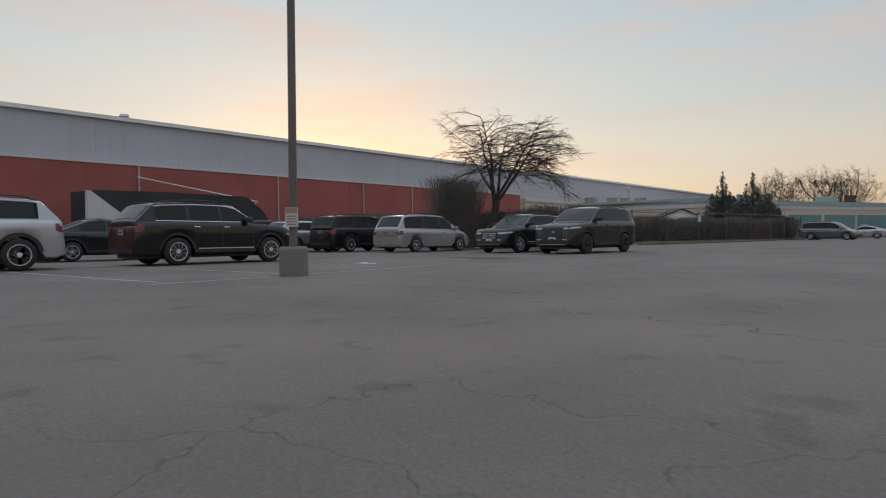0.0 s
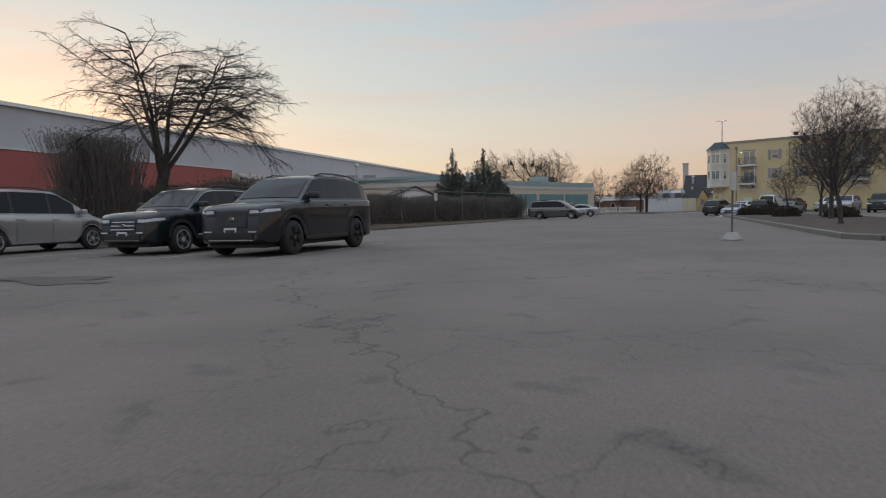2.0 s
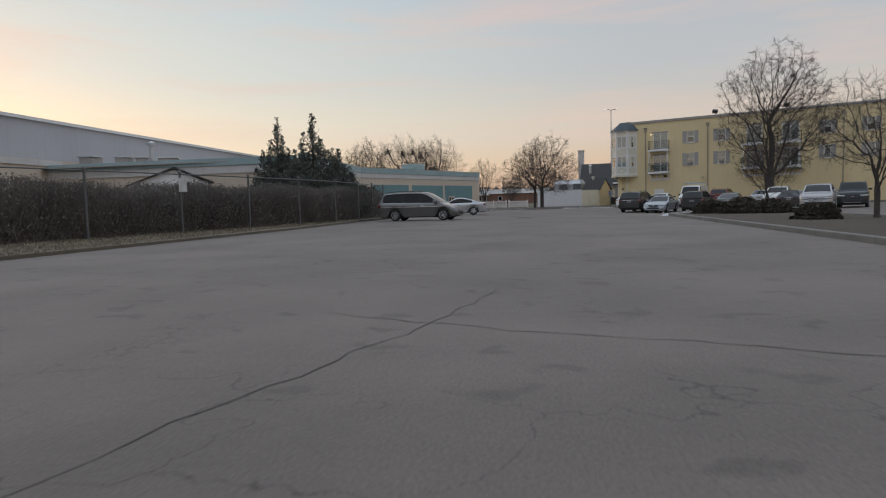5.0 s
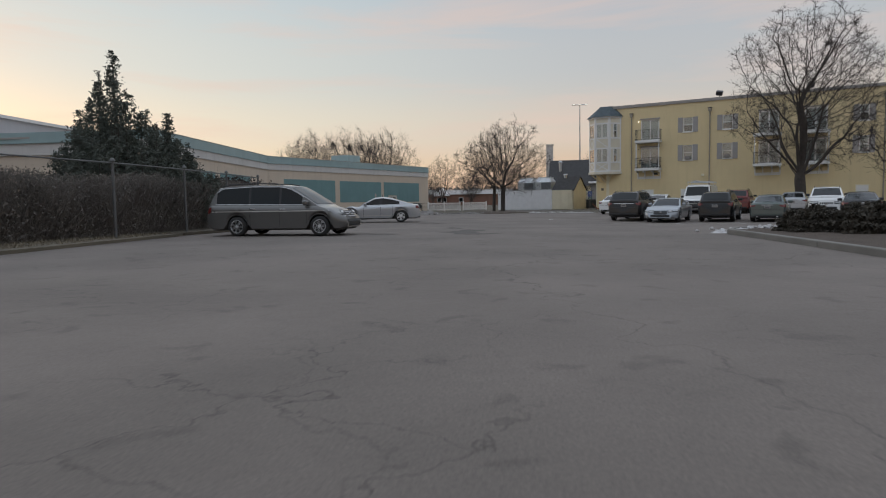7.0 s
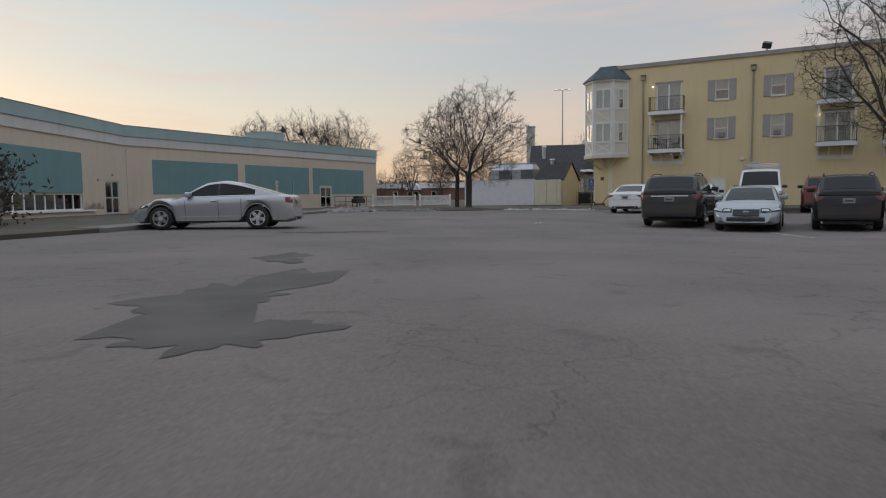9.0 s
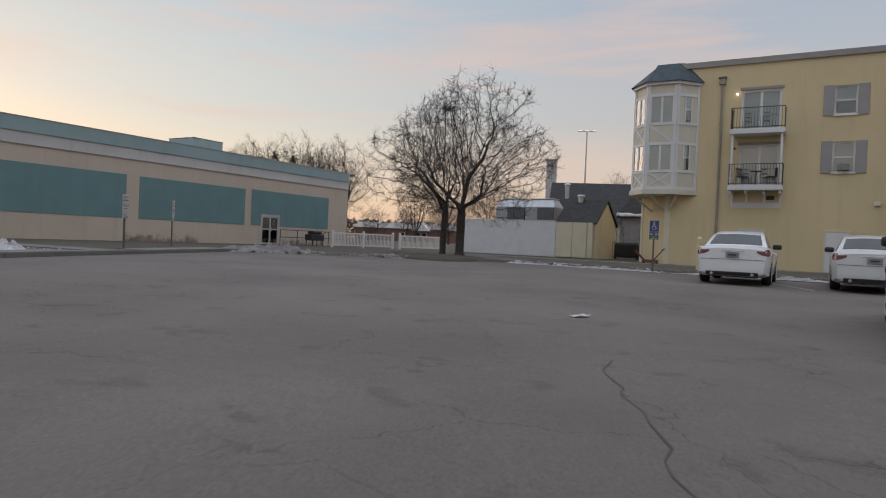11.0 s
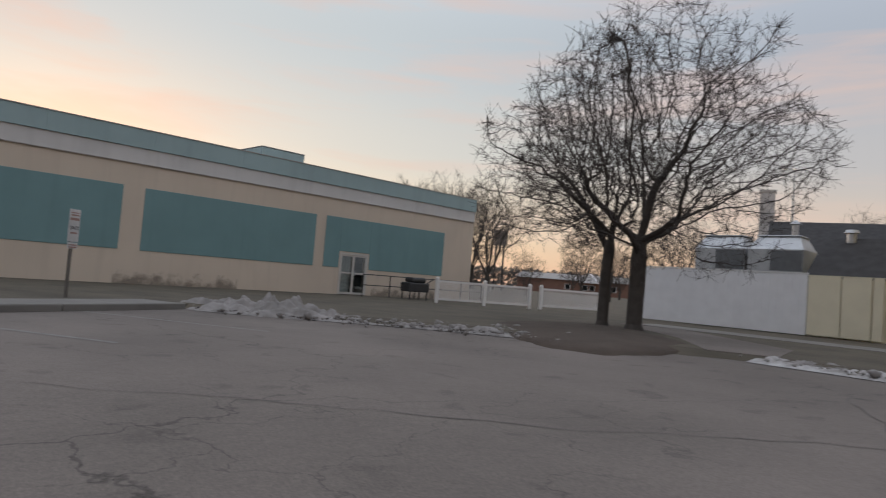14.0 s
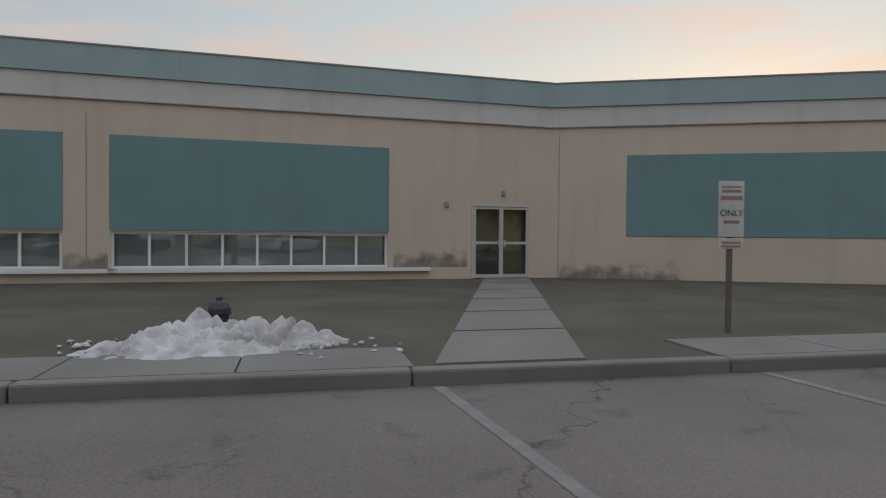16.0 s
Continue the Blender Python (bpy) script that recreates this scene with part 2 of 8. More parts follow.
nt.links.new(at_z.outputs["Z"], ad.inputs[0])
nt.links.new(n1.outputs["Fac"], ad.inputs[2])
nt.links.new(ad.outputs[0], mr.inputs["Value"])
nt.links.new(mr.outputs[0], nt.nodes["Principled BSDF"].inputs["Alpha"])
TEAL = material("teal_panel_paint", (0.15, 0.26, 0.27), 0.75, var=0.06, scale=0.8, fine=50, stain=0.2)
BAND = material("pale_teal_metal", (0.29, 0.39, 0.40), 0.6, var=0.06, scale=0.7, fine=40, stain=0.25)
FASCIA = material("off_white_fascia", (0.56, 0.545, 0.53), 0.8, var=0.06, scale=0.6, fine=40, stain=0.3)
YELLOW = material("yellow_stucco", (0.69, 0.57, 0.34), 0.9, var=0.05, scale=0.4, fine=60, bump=0.003, stain=0.16)
WHITE = material("white_trim_paint", (0.72, 0.72, 0.71), 0.6, var=0.05, scale=1.5, fine=40)
BAYCREAM = material("pale_bay_infill", (0.66, 0.62, 0.51), 0.8, var=0.05, scale=1.5, fine=50)
CREAM = material("cream_infill", (0.71, 0.65, 0.49), 0.8, var=0.05, scale=1.5, fine=50)
GREYTRIM = material("grey_capping", (0.33, 0.31, 0.29), 0.7, var=0.08, scale=1, fine=40)
SHUTTER = material("grey_shutter_paint", (0.34, 0.325, 0.315), 0.7, var=0.06, scale=2, fine=40)
BLIND = material("window_blind", (0.72, 0.72, 0.70), 0.8, var=0.04, scale=2, fine=8)
# near-black colour stands in for the shade of rooms behind glass
ROOMSHADE = material("dark_interior", (0.05, 0.05, 0.052), 0.9, scale=2)
TANROOM = material("tan_paper", (0.33, 0.24, 0.12), 0.9, var=0.1, scale=2)
GLASS = clear_glass("window_glass")
SHINGLE = material("dark_shingles", (0.046, 0.044, 0.045), 0.9, var=0.2, scale=3, fine=20, bump=0.01)
SLATE = material("blue_grey_shingles", (0.075, 0.10, 0.115), 0.85, var=0.15, scale=3, fine=20, bump=0.01)
DARKSCREEN = material("dark_green_tarp", (0.035, 0.04, 0.04), 0.85, var=0.2, scale=0.6, fine=10)
LOUVRE = material("dull_dark_louvre", (0.13, 0.135, 0.14), 0.6, scale=4)
IRON = material("black_iron", (0.03, 0.03, 0.032), 0.5, scale=5)
STEEL = material("galvanised_steel", (0.50, 0.51, 0.52), 0.45, metal=0.7, var=0.1, scale=3, fine=30)
FENCEGREY = material("dull_fence_steel", (0.13, 0.13, 0.13), 0.6, metal=0.3, var=0.15, scale=3)
POLE = material("brown_steel", (0.13, 0.115, 0.10), 0.6, var=0.15, scale=2, fine=20)
RUST = material("weathered_orange_paint", (0.21, 0.08, 0.045), 0.7, var=0.2, scale=8, fine=40)
REDWALL = material("red_metal_siding", (0.32, 0.085, 0.075), 0.65, var=0.1, scale=0.3, fine=12, stain=0.2)
GREYWALL = material("pale_grey_metal_siding", (0.42, 0.43, 0.46), 0.6, var=0.05, scale=0.2, fine=10, stain=0.15)
BRICKFAR = material("red_brown_brick", (0.20, 0.11, 0.08), 0.9, var=0.12, scale=1, fine=12)
CHIM = material("pale_brick", (0.64, 0.60, 0.57), 0.9, var=0.15, scale=2, fine=14)
GREYSIDING = material("weathered_grey_clapboard", (0.36, 0.355, 0.36), 0.8, var=0.12, scale=2, fine=30)
LINEWORN = material("nearly_gone_road_paint", (0.215, 0.205, 0.195), 0.9, var=0.3, scale=6, fine=30, col2=(0.15, 0.14, 0.13))
SIDING = material("white_clapboard", (0.74, 0.74, 0.75), 0.7, var=0.05, scale=2, fine=30)
BARK = material("grey_bark", (0.070, 0.059, 0.051), 0.95, var=0.2, scale=4, fine=30, bump=0.01)
TWIG = material("bare_twigs", (0.062, 0.050, 0.045), 0.95, var=0.2, scale=2, fine=20)
NEEDLE = material("conifer_needles", (0.105, 0.118, 0.10), 0.9, scale=1.2, fine=12, col2=(0.07, 0.08, 0.068))
HEDGE = material("bare_dark_hedge", (0.185, 0.165, 0.148), 0.95, scale=0.8, fine=10, col2=(0.12, 0.107, 0.096))
SHRUB = material("dark_evergreen_shrub", (0.075, 0.066, 0.052), 0.95, scale=1.2, fine=12)
TYRE = material("tyre_rubber", (0.022, 0.022, 0.022), 0.85, scale=8)
RIM = material("alloy_rim", (0.68, 0.68, 0.69), 0.35, metal=0.25, scale=6)
RIMDARK = material("dark_rim", (0.06, 0.06, 0.062), 0.4, metal=0.5, scale=6)
CARGLASS = material("tinted_car_glass", (0.012, 0.014, 0.015), 0.05, var=0.0, spec=0.27)
PILLAR = material("black_pillar_gloss", (0.014, 0.014, 0.015), 0.2, var=0.0, scale=6)
TRIM = material("black_plastic", (0.028, 0.028, 0.03), 0.6, scale=6)
CHROME = material("chrome", (0.6, 0.6, 0.6), 0.2, metal=1.0, scale=6)
LAMPRED = material("red_tail_lamp", (0.15, 0.03, 0.028), 0.15, coat=0.3, scale=6)
LAMPCLEAR = material("clear_head_lamp", (0.52, 0.53, 0.54), 0.12, coat=0.8, scale=6)
ALU = material("dull_aluminium", (0.54, 0.52, 0.49), 0.5, metal=0.2, var=0.06, scale=3)
PIPEGREY = material("weathered_grey_pipe", (0.34, 0.305, 0.25), 0.7, var=0.1, scale=3)
PLATEDULL = material("dull_plate", (0.27, 0.26, 0.25), 0.6, scale=6)
PLATE = material("pale_plate", (0.60, 0.60, 0.60), 0.5, scale=6)
INK = material("dark_ink", (0.05, 0.05, 0.06), 0.7, scale=6)
SIGNWHITE = material("faded_sign_white", (0.55, 0.54, 0.53), 0.6, scale=4)
SIGNRED = material("faded_sign_red", (0.34, 0.20, 0.17), 0.6, scale=6)
PYLON = material("dull_brown_sign_face", (0.30, 0.25, 0.21), 0.6, scale=4)
SIGNBLUE = material("sign_blue", (0.035, 0.07, 0.22), 0.5, scale=6)
SIGNGREEN = material("sign_dark_green", (0.03, 0.09, 0.08), 0.5, scale=6)
POLYWHITE = material("white_vinyl", (0.72, 0.70, 0.68), 0.5, var=0.06, scale=2, fine=30)
THATCH = material("dry_grass_blades", (0.23, 0.195, 0.14), 1.0, scale=0.5, fine=4, col2=(0.15, 0.128, 0.094))
LAMPON = glow("lit_lamp", (1.0, 0.85, 0.6), 4.0)
MASTON = glow("lit_mast_lamp", (1.0, 0.93, 0.8), 0.6)


def paint(name, col, metal=0.35):
    return material(name, col, 0.32, metal=metal, var=0.04, scale=2, fine=60, coat=0.75, spec=0.12)


# ---------------------------------------------------------------- building helpers
def to_mesh(name, bm, mat, smooth=False):
    me = bpy.data.meshes.new(name)
    bmesh.ops.recalc_face_normals(bm, faces=bm.faces)
    bm.to_mesh(me)
    bm.free()
    for p in me.polygons:
        p.use_smooth = smooth
    for m in (mat if isinstance(mat, (list, tuple)) else [mat]):
        me.materials.append(m)
    return me


def part(name, bm, mat, parent=None, label="", smooth=False):
    """Links a bmesh as one mesh object under a thing or a part."""
    ob = new(name, to_mesh(name, bm, mat, smooth) if isinstance(bm, bmesh.types.BMesh) else bm)
    ob.parent = parent
    return tagged(ob, label) if label else ob


def thing(name, m, label, category, group="", kind=""):
    ob = new(name)
    ob.empty_display_size = 0.2
    ob.matrix_world = m
    return tagged(ob, label, category, group, kind)


def solid(name, bm, mat, m, label, category, group="", kind="", smooth=False):
    ob = new(name, to_mesh(name, bm, mat, smooth))
    ob.matrix_world = m
    return tagged(ob, label, category, group, kind)


def box(bm, x0, x1, y0, y1, z0, z1, m=None):
    vs = [bm.verts.new((x, y, z)) for x in (x0, x1) for y in (y0, y1) for z in (z0, z1)]
    if m is not None:
        for v in vs:
            v.co = m @ v.co
    for f in ((0, 1, 3, 2), (4, 6, 7, 5), (0, 4, 5, 1), (2, 3, 7, 6), (0, 2, 6, 4), (1, 5, 7, 3)):
        bm.faces.new([vs[i] for i in f])
    return bm


def bx(*a, m=None):
    return box(bmesh.new(), *a, m=m)


def bevelled(x0, x1, y0, y1, z0, z1, w=0.02, seg=2):
    bm = bx(x0, x1, y0, y1, z0, z1)
    bmesh.ops.bevel(bm, geom=list(bm.edges), offset=w, segments=seg, affect="EDGES", profile=0.5)
    return bm


def prism(bm, poly, z0, z1):
    """An upright prism over a polygon in plan."""
    lo = [bm.verts.new((x, y, z0)) for x, y in poly]
    hi = [bm.verts.new((x, y, z1)) for x, y in poly]
    n = len(poly)
    bm.faces.new(lo[::-1])
    bm.faces.new(hi)
    for i in range(n):
        bm.faces.new((lo[i], lo[(i + 1) % n], hi[(i + 1) % n], hi[i]))
    return bm


def bar(bm, p, q, r, r2=None, n=6):
    """A round bar from p to q."""
    p, q = Vector(p), Vector(q)
    r2 = r if r2 is None else r2
    d = (q - p).normalized()
    a = d.orthogonal().normalized()
    b = d.cross(a)
    rings = []
    for c, rr in ((p, r), (q, r2)):
        rings.append([bm.verts.new(c + (a * math.cos(2 * math.pi * i / n) + b * math.sin(2 * math.pi * i / n)) * rr) for i in range(n)])
    for i in range(n):
        bm.faces.new((rings[0][i], rings[0][(i + 1) % n], rings[1][(i + 1) % n], rings[1][i]))
    bm.faces.new(rings[0][::-1])
    bm.faces.new(rings[1])
    return bm


def lathe(bm, profile, n=16, m=None):
    """A turned body about z from (radius, height) pairs."""
    rings = []
    for r, z in profile:
        rings.append([bm.verts.new((r * math.cos(2 * math.pi * i / n), r * math.sin(2 * math.pi * i / n), z)) for i in range(n)])
    for a, b in zip(rings, rings[1:]):
        for i in range(n):
            bm.faces.new((a[i], a[(i + 1) % n], b[(i + 1) % n], b[i]))
    bm.faces.new(rings[0][::-1])
    bm.faces.new(rings[-1])
    if m is not None:
        for ring in rings:
            for v in ring:
                v.co = m @ v.co
    return bm


def wall(length, height, thick, openings=(), x0=0.0, z0=0.0):
    """A wall along x, its outer face at y=0 and its inner at y=thick, with openings (x0, x1, z0, z1) that go through it."""
    bm = bmesh.new()
    xs = sorted({x0, x0 + length, *[o[0] for o in openings], *[o[1] for o in openings]})
    zs = sorted({z0, z0 + height, *[o[2] for o in openings], *[o[3] for o in openings]})
    cell = {}
    for i in range(len(xs) - 1):
        for k in range(len(zs) - 1):
            cx, cz = (xs[i] + xs[i + 1]) / 2, (zs[k] + zs[k + 1]) / 2
            cell[i, k] = not any(o[0] < cx < o[1] and o[2] < cz < o[3] for o in openings)
    vert = {}

    def v(x, y, z):
        key = (round(x, 4), round(y, 4), round(z, 4))
        if key not in vert:
            vert[key] = bm.verts.new((x, y, z))
        return vert[key]

    for (i, k), full in cell.items():
        if not full:
            continue
        a, b, c, d = xs[i], xs[i + 1], zs[k], zs[k + 1]
        bm.faces.new((v(a, 0, c), v(b, 0, c), v(b, 0, d), v(a, 0, d)))
        bm.faces.new((v(a, thick, c), v(a, thick, d), v(b, thick, d), v(b, thick, c)))
        for di, dk, q in ((-1, 0, ((a, c), (a, d))), (1, 0, ((b, c), (b, d))), (0, -1, ((a, c), (b, c))), (0, 1, ((a, d), (b, d)))):
            if not cell.get((i + di, k + dk), False):
                (ax, az), (bx_, bz) = q
                bm.faces.new((v(ax, 0, az), v(bx_, 0, bz), v(bx_, thick, bz), v(ax, thick, az)))
    return bm


def window(parent, x0, x1, z0, z1, y, name="window", mull=(), sash=None, inner=None, frame_mat=None, fw=0.06, label="", lower=None):
    """A framed window in an opening whose outer face is at y; returns its frame."""
    bm = bmesh.new()
    box(bm, x0, x0 + fw, y, y + 0.09, z0, z1)
    box(bm, x1 - fw, x1, y, y + 0.09, z0, z1)
    box(bm, x0 + fw, x1 - fw, y, y + 0.09, z0, z0 + fw)
    box(bm, x0 + fw, x1 - fw, y, y + 0.09, z1 - fw, z1)
    for mx in mull:
        box(bm, mx - fw / 2, mx + fw / 2, y + 0.005, y + 0.085, z0 + fw, z1 - fw)
    if sash:
        box(bm, x0 + fw, x1 - fw, y + 0.01, y + 0.08, sash - fw / 2, sash + fw / 2)
    f = part(name, bm, frame_mat or WHITE, parent, label)
    edges = [x0 + fw] + sorted(mull) + [x1 - fw]
    for a, b in zip(edges, edges[1:]):
        p = part("pane", bx(a + 0.01, b - 0.01, y + 0.04, y + 0.046, z0 + fw, z1 - fw), GLASS, f)
        p.visible_shadow = False
    zb = sash if lower else z0 + 0.01
    part("blind", bx(x0 + fw, x1 - fw, y + 0.16, y + 0.18, zb, z1 - 0.01), inner or BLIND, f)
    if lower:
        # flat sheet with the room's shade put into its colour
        part("dark_interior", bx(x0 + fw, x1 - fw, y + 0.19, y + 0.21, z0 + 0.01, zb), lower, f)
    return f


# ---- trees


def branches(segs, sides):
    """Arrays of vertices and quads for tapered twigs from (p, q, r0, r1)."""
    P = np.array([s[0] for s in segs])
    Q = np.array([s[1] for s in segs])
    R0, R1 = np.array([s[2] for s in segs]), np.array([s[3] for s in segs])
    D = Q - P
    D /= np.maximum(np.linalg.norm(D, axis=1), 1e-6)[:, None]
    ref = np.where(np.abs(D[:, 2:3]) > 0.9, np.array([[1.0, 0, 0]]), np.array([[0, 0, 1.0]]))
    A = np.cross(D, ref)
    A /= np.linalg.norm(A, axis=1)[:, None]
    B = np.cross(D, A)
    n = len(segs)
    verts = np.zeros((n, 2 * sides, 3))
    for i in range(sides):
        c, s = math.cos(2 * math.pi * i / sides), math.sin(2 * math.pi * i / sides)
        o = A * c + B * s
        verts[:, i] = P + o * R0[:, None]
        verts[:, sides + i] = Q + o * R1[:, None]
    base = np.arange(n)[:, None] * 2 * sides
    quads = [np.concatenate([base + i, base + (i + 1) % sides, base + sides + (i + 1) % sides, base + sides + i], axis=1) for i in range(sides)]
    return verts.reshape(-1, 3), np.concatenate(quads)


def quick_mesh(name, verts, faces, mat, smooth=False):
    me = bpy.data.meshes.new(name)
    n, k = faces.shape
    me.vertices.add(len(verts))
    me.vertices.foreach_set("co", np.asarray(verts, dtype=np.float32).ravel())
    me.loops.add(n * k)
    me.loops.foreach_set("vertex_index", faces.astype(np.int32).ravel())
    me.polygons.add(n)
    me.polygons.foreach_set("loop_start", np.arange(0, n * k, k, dtype=np.int32))
    me.update(calc_edges=True)
    me.validate()
    me.materials.append(mat)
    if smooth:
        me.polygons.foreach_set("use_smooth", [True] * n)
    return me


def crown_points(rng, n, centre, rxy, rz, hollow=0.45, low=0.6):
    """Points through an egg-shaped crown, thicker towards its outside; low squeezes the lower half."""
    d = rng.normal(size=(n, 3))
    d /= np.linalg.norm(d, axis=1)[:, None]
    d *= (rng.uniform(0, 1, n) ** hollow)[:, None]
    lump = 1 + 0.10 * np.sin(3 * np.arctan2(d[:, 1], d[:, 0]) + centre[0]) + 0.07 * np.sin(7 * d[:, 2] + 2 * d[:, 0] + centre[1])
    d *= lump[:, None]
    z = np.where(d[:, 2] < 0, d[:, 2] * low, d[:, 2])
    return np.column_stack([d[:, 0] * rxy, d[:, 1] * rxy, z * rz]) + np.array(centre)


def bare_tree(seed, trunk_h, trunk_r, limbs, limb_len, spread, pts, step=0.3, reach=3.0, kill=0.45, lift=0.06, wob=0.22, thin=0.006,
              twigs=3, twig_len=0.5, droop=0.0, trunk_lean=0.05):
    """Pieces of a leafless tree at the origin: trunk and first limbs, then shoots that grow towards the free places of the crown."""
    rng = np.random.default_rng(seed)
    N, par = [np.array((0.0, 0.0, -0.06))], [-1]

    def put(v, p):
        N.append(np.asarray(v, float))
        par.append(p)
        return len(N) - 1

    d, last = np.array((0.0, 0.0, 1.0)), 0
    k = max(2, int(trunk_h / step))
    for i in range(k):
        d = d + rng.normal(0, trunk_lean, 3) * (1, 1, 0)
        d /= np.linalg.norm(d)
        last = put(N[last] + d * (trunk_h + 0.06) / k, last)
    fork = [last, max(1, last - 1), max(1, last - 2)]
    for i in range(limbs):
        a = 6.283 * (i + rng.uniform(-0.3, 0.3)) / limbs
        tilt = radians(rng.uniform(*spread)) if i else radians(7)
        e = np.array((math.cos(a) * math.sin(tilt), math.sin(a) * math.sin(tilt), math.cos(tilt)))
        at_n = fork[i % 3]
        for _ in range(max(2, int(limb_len * rng.uniform(0.7, 1.15) / step))):
            e = e + rng.normal(0, wob * 0.5, 3) + np.array((0, 0, lift))
            e /= np.linalg.norm(e)
            at_n = put(N[at_n] + e * step, at_n)
    T = np.array(pts, float)
    X = np.array(N)
    D = np.linalg.norm(T[:, None] - X[None], axis=2)
    D[:, :max(1, k - 2)] = 1e6
    near, dist = D.argmin(1), D.min(1)
    for _ in range(60):
        live = dist < reach
        if not live.any():
            break
        v = T[live] - X[near[live]]
        v /= np.maximum(np.linalg.norm(v, axis=1), 1e-6)[:, None]
        ids, inv = np.unique(near[live], return_inverse=True)
        g = np.zeros((len(ids), 3))
        np.add.at(g, inv, v)
        g /= np.maximum(np.linalg.norm(g, axis=1), 1e-6)[:, None]
        g += rng.normal(0, wob, g.shape) + np.array((0, 0, lift))
        g /= np.linalg.norm(g, axis=1)[:, None]
        Y = X[ids] + g * step
        base = len(X)
        X = np.concatenate([X, Y])
        par.extend(int(i) for i in ids)
        D = np.linalg.norm(T[:, None] - Y[None], axis=2)
        j = D.argmin(1)
        dm = D[np.arange(len(T)), j]
        better = dm < dist
        near = np.where(better, base + j, near)
        dist = np.where(better, dm, dist)
        keep = dist > kill
        T, near, dist = T[keep], near[keep], dist[keep]
        if not len(T):
            break
    n = len(X)
    par = np.array(par)
    tips = np.zeros(n)
    kid = np.bincount(par[1:], minlength=n)
    for i in range(n - 1, 0, -1):
        tips[i] += 1 if kid[i] == 0 else 0
        tips[par[i]] += tips[i]
    power = math.log(max(tips[0], 2)) / math.log(trunk_r / thin)
    R = thin * np.maximum(tips, 1) ** (1 / power)
    # branches thin out along their length as well
    out = []
    for i in range(1, n):
        p = par[i]
        r0 = min(R[p], R[i] * 1.35)
        if p == 0:
            r0 = trunk_r * 1.5
        out.append((X[p], X[i], r0, R[i]))
    fine = np.nonzero(R < thin * 2.6)[0]
    fine = fine[fine > k]
    for i in fine:
        e0 = X[i] - X[par[i]]
        e0 /= max(np.linalg.norm(e0), 1e-6)
        for _ in range(twigs if kid[i] else twigs + 1):
            e = e0 * 0.8 + rng.normal(0, 0.75, 3) + np.array((0, 0, 0.12 + lift))
            e /= np.linalg.norm(e)
            ln = twig_len * rng.uniform(0.35, 1.15)
            p, r = X[i], thin
            for h in (0.5, 0.5):
                q = p + e * ln * h
                out.append((p, q, r, r * 0.75))
                p, r = q, r * 0.75
                e = e + rng.normal(0, 0.16, 3) + np.array((0, 0, -droop))
                e /= np.linalg.norm(e)
    return out


def plant_tree(name, m, segs, label, group="", twig=None):
    t = thing(name, m, label, "tree", group)
    big = [s for s in segs if s[2] > 0.05]
    small = [s for s in segs if s[2] <= 0.05]
    v, f = branches(big, 8)
    part("trunk", quick_mesh("trunk", v, f, BARK, True), BARK, t)
    v, f = branches(small, 3)
    part("crown", quick_mesh("crown", v, f, twig or TWIG), TWIG, t, "dense bare twigs")
    return t


def tufts(rng, points, size, flat=0.5, per=3):
    """Small leaf clumps: a few crossed slivers round each point."""
    n = len(points)
    P = np.repeat(np.asarray(points), per, axis=0)
    a = rng.normal(size=(n * per, 3))
    a /= np.linalg.norm(a, axis=1)[:, None]
    b = rng.normal(size=(n * per, 3))
    b -= a * (a * b).sum(1)[:, None]
    b /= np.linalg.norm(b, axis=1)[:, None]
    s = (size * rng.uniform(0.5, 1.3, n * per))[:, None]
    V = np.stack([P - a * s * 0.5, P + b * s * flat * 0.5, P + a * s * 0.5, P - b * s * flat * 0.5], axis=1).reshape(-1, 3)
    F = np.arange(n * per * 4).reshape(-1, 4)
    return V, F

# ---------------------------------------------------------------- ground
solid("ground", bx(-2500, 2500, -2500, 2500, -0.9, -0.36), FIELD, pose(0, 0, 0), "dull winter field that reaches the horizon", "ground", kind="structure")


def dip(x, y):
    """The lot falls gently to a drain among the bays before the yellow building."""
    return -0.27 * math.exp(-((x - 7) / 8.0) ** 2 / 2 - ((y - 62) / 7.0) ** 2 / 2)


bm = bmesh.new()
prism(bm, [(-62, -95), (75, -95), (75, 72), (13, 78.3), (8, 80.5), (3.2, 82.7), (-1.8, 85.9), (-5, 86.2), (-9, 85.4), (-13.9, 83.6), (-13.9, 60),
           (-15.0, 47.5), (-14.7, 36), (-15.3, 20), (-16.3, 12.5), (-30, 10), (-62, 9)], -0.4, 0.0)
bmesh.ops.triangulate(bm, faces=bm.faces)
for k in range(22):
    bmesh.ops.bisect_plane(bm, geom=list(bm.verts) + list(bm.edges) + list(bm.faces), plane_co=(-14 + 2 * k, 0, 0), plane_no=(1, 0, 0))
for k in range(24):
    bmesh.ops.bisect_plane(bm, geom=list(bm.verts) + list(bm.edges) + list(bm.faces), plane_co=(0, 40 + 1.8 * k, 0), plane_no=(0, 1, 0))
for v in bm.verts:
    if v.co.z > -0.01:
        v.co.z = dip(v.co.x, v.co.y)
lot = solid("road", bm, ASPHALT, pose(0, 0, 0), "worn grey asphalt of a wide parking lot", "parking lot", kind="structure", smooth=True)
lot.data.polygons.foreach_set("use_smooth", [p.normal.z > 0.7 for p in lot.data.polygons])


def slab(name, poly, z0, z1, mat, label, cat="ground"):
    return solid(name, prism(bmesh.new(), poly, z0, z1), mat, pose(0, 0, 0), label, cat, kind="structure")


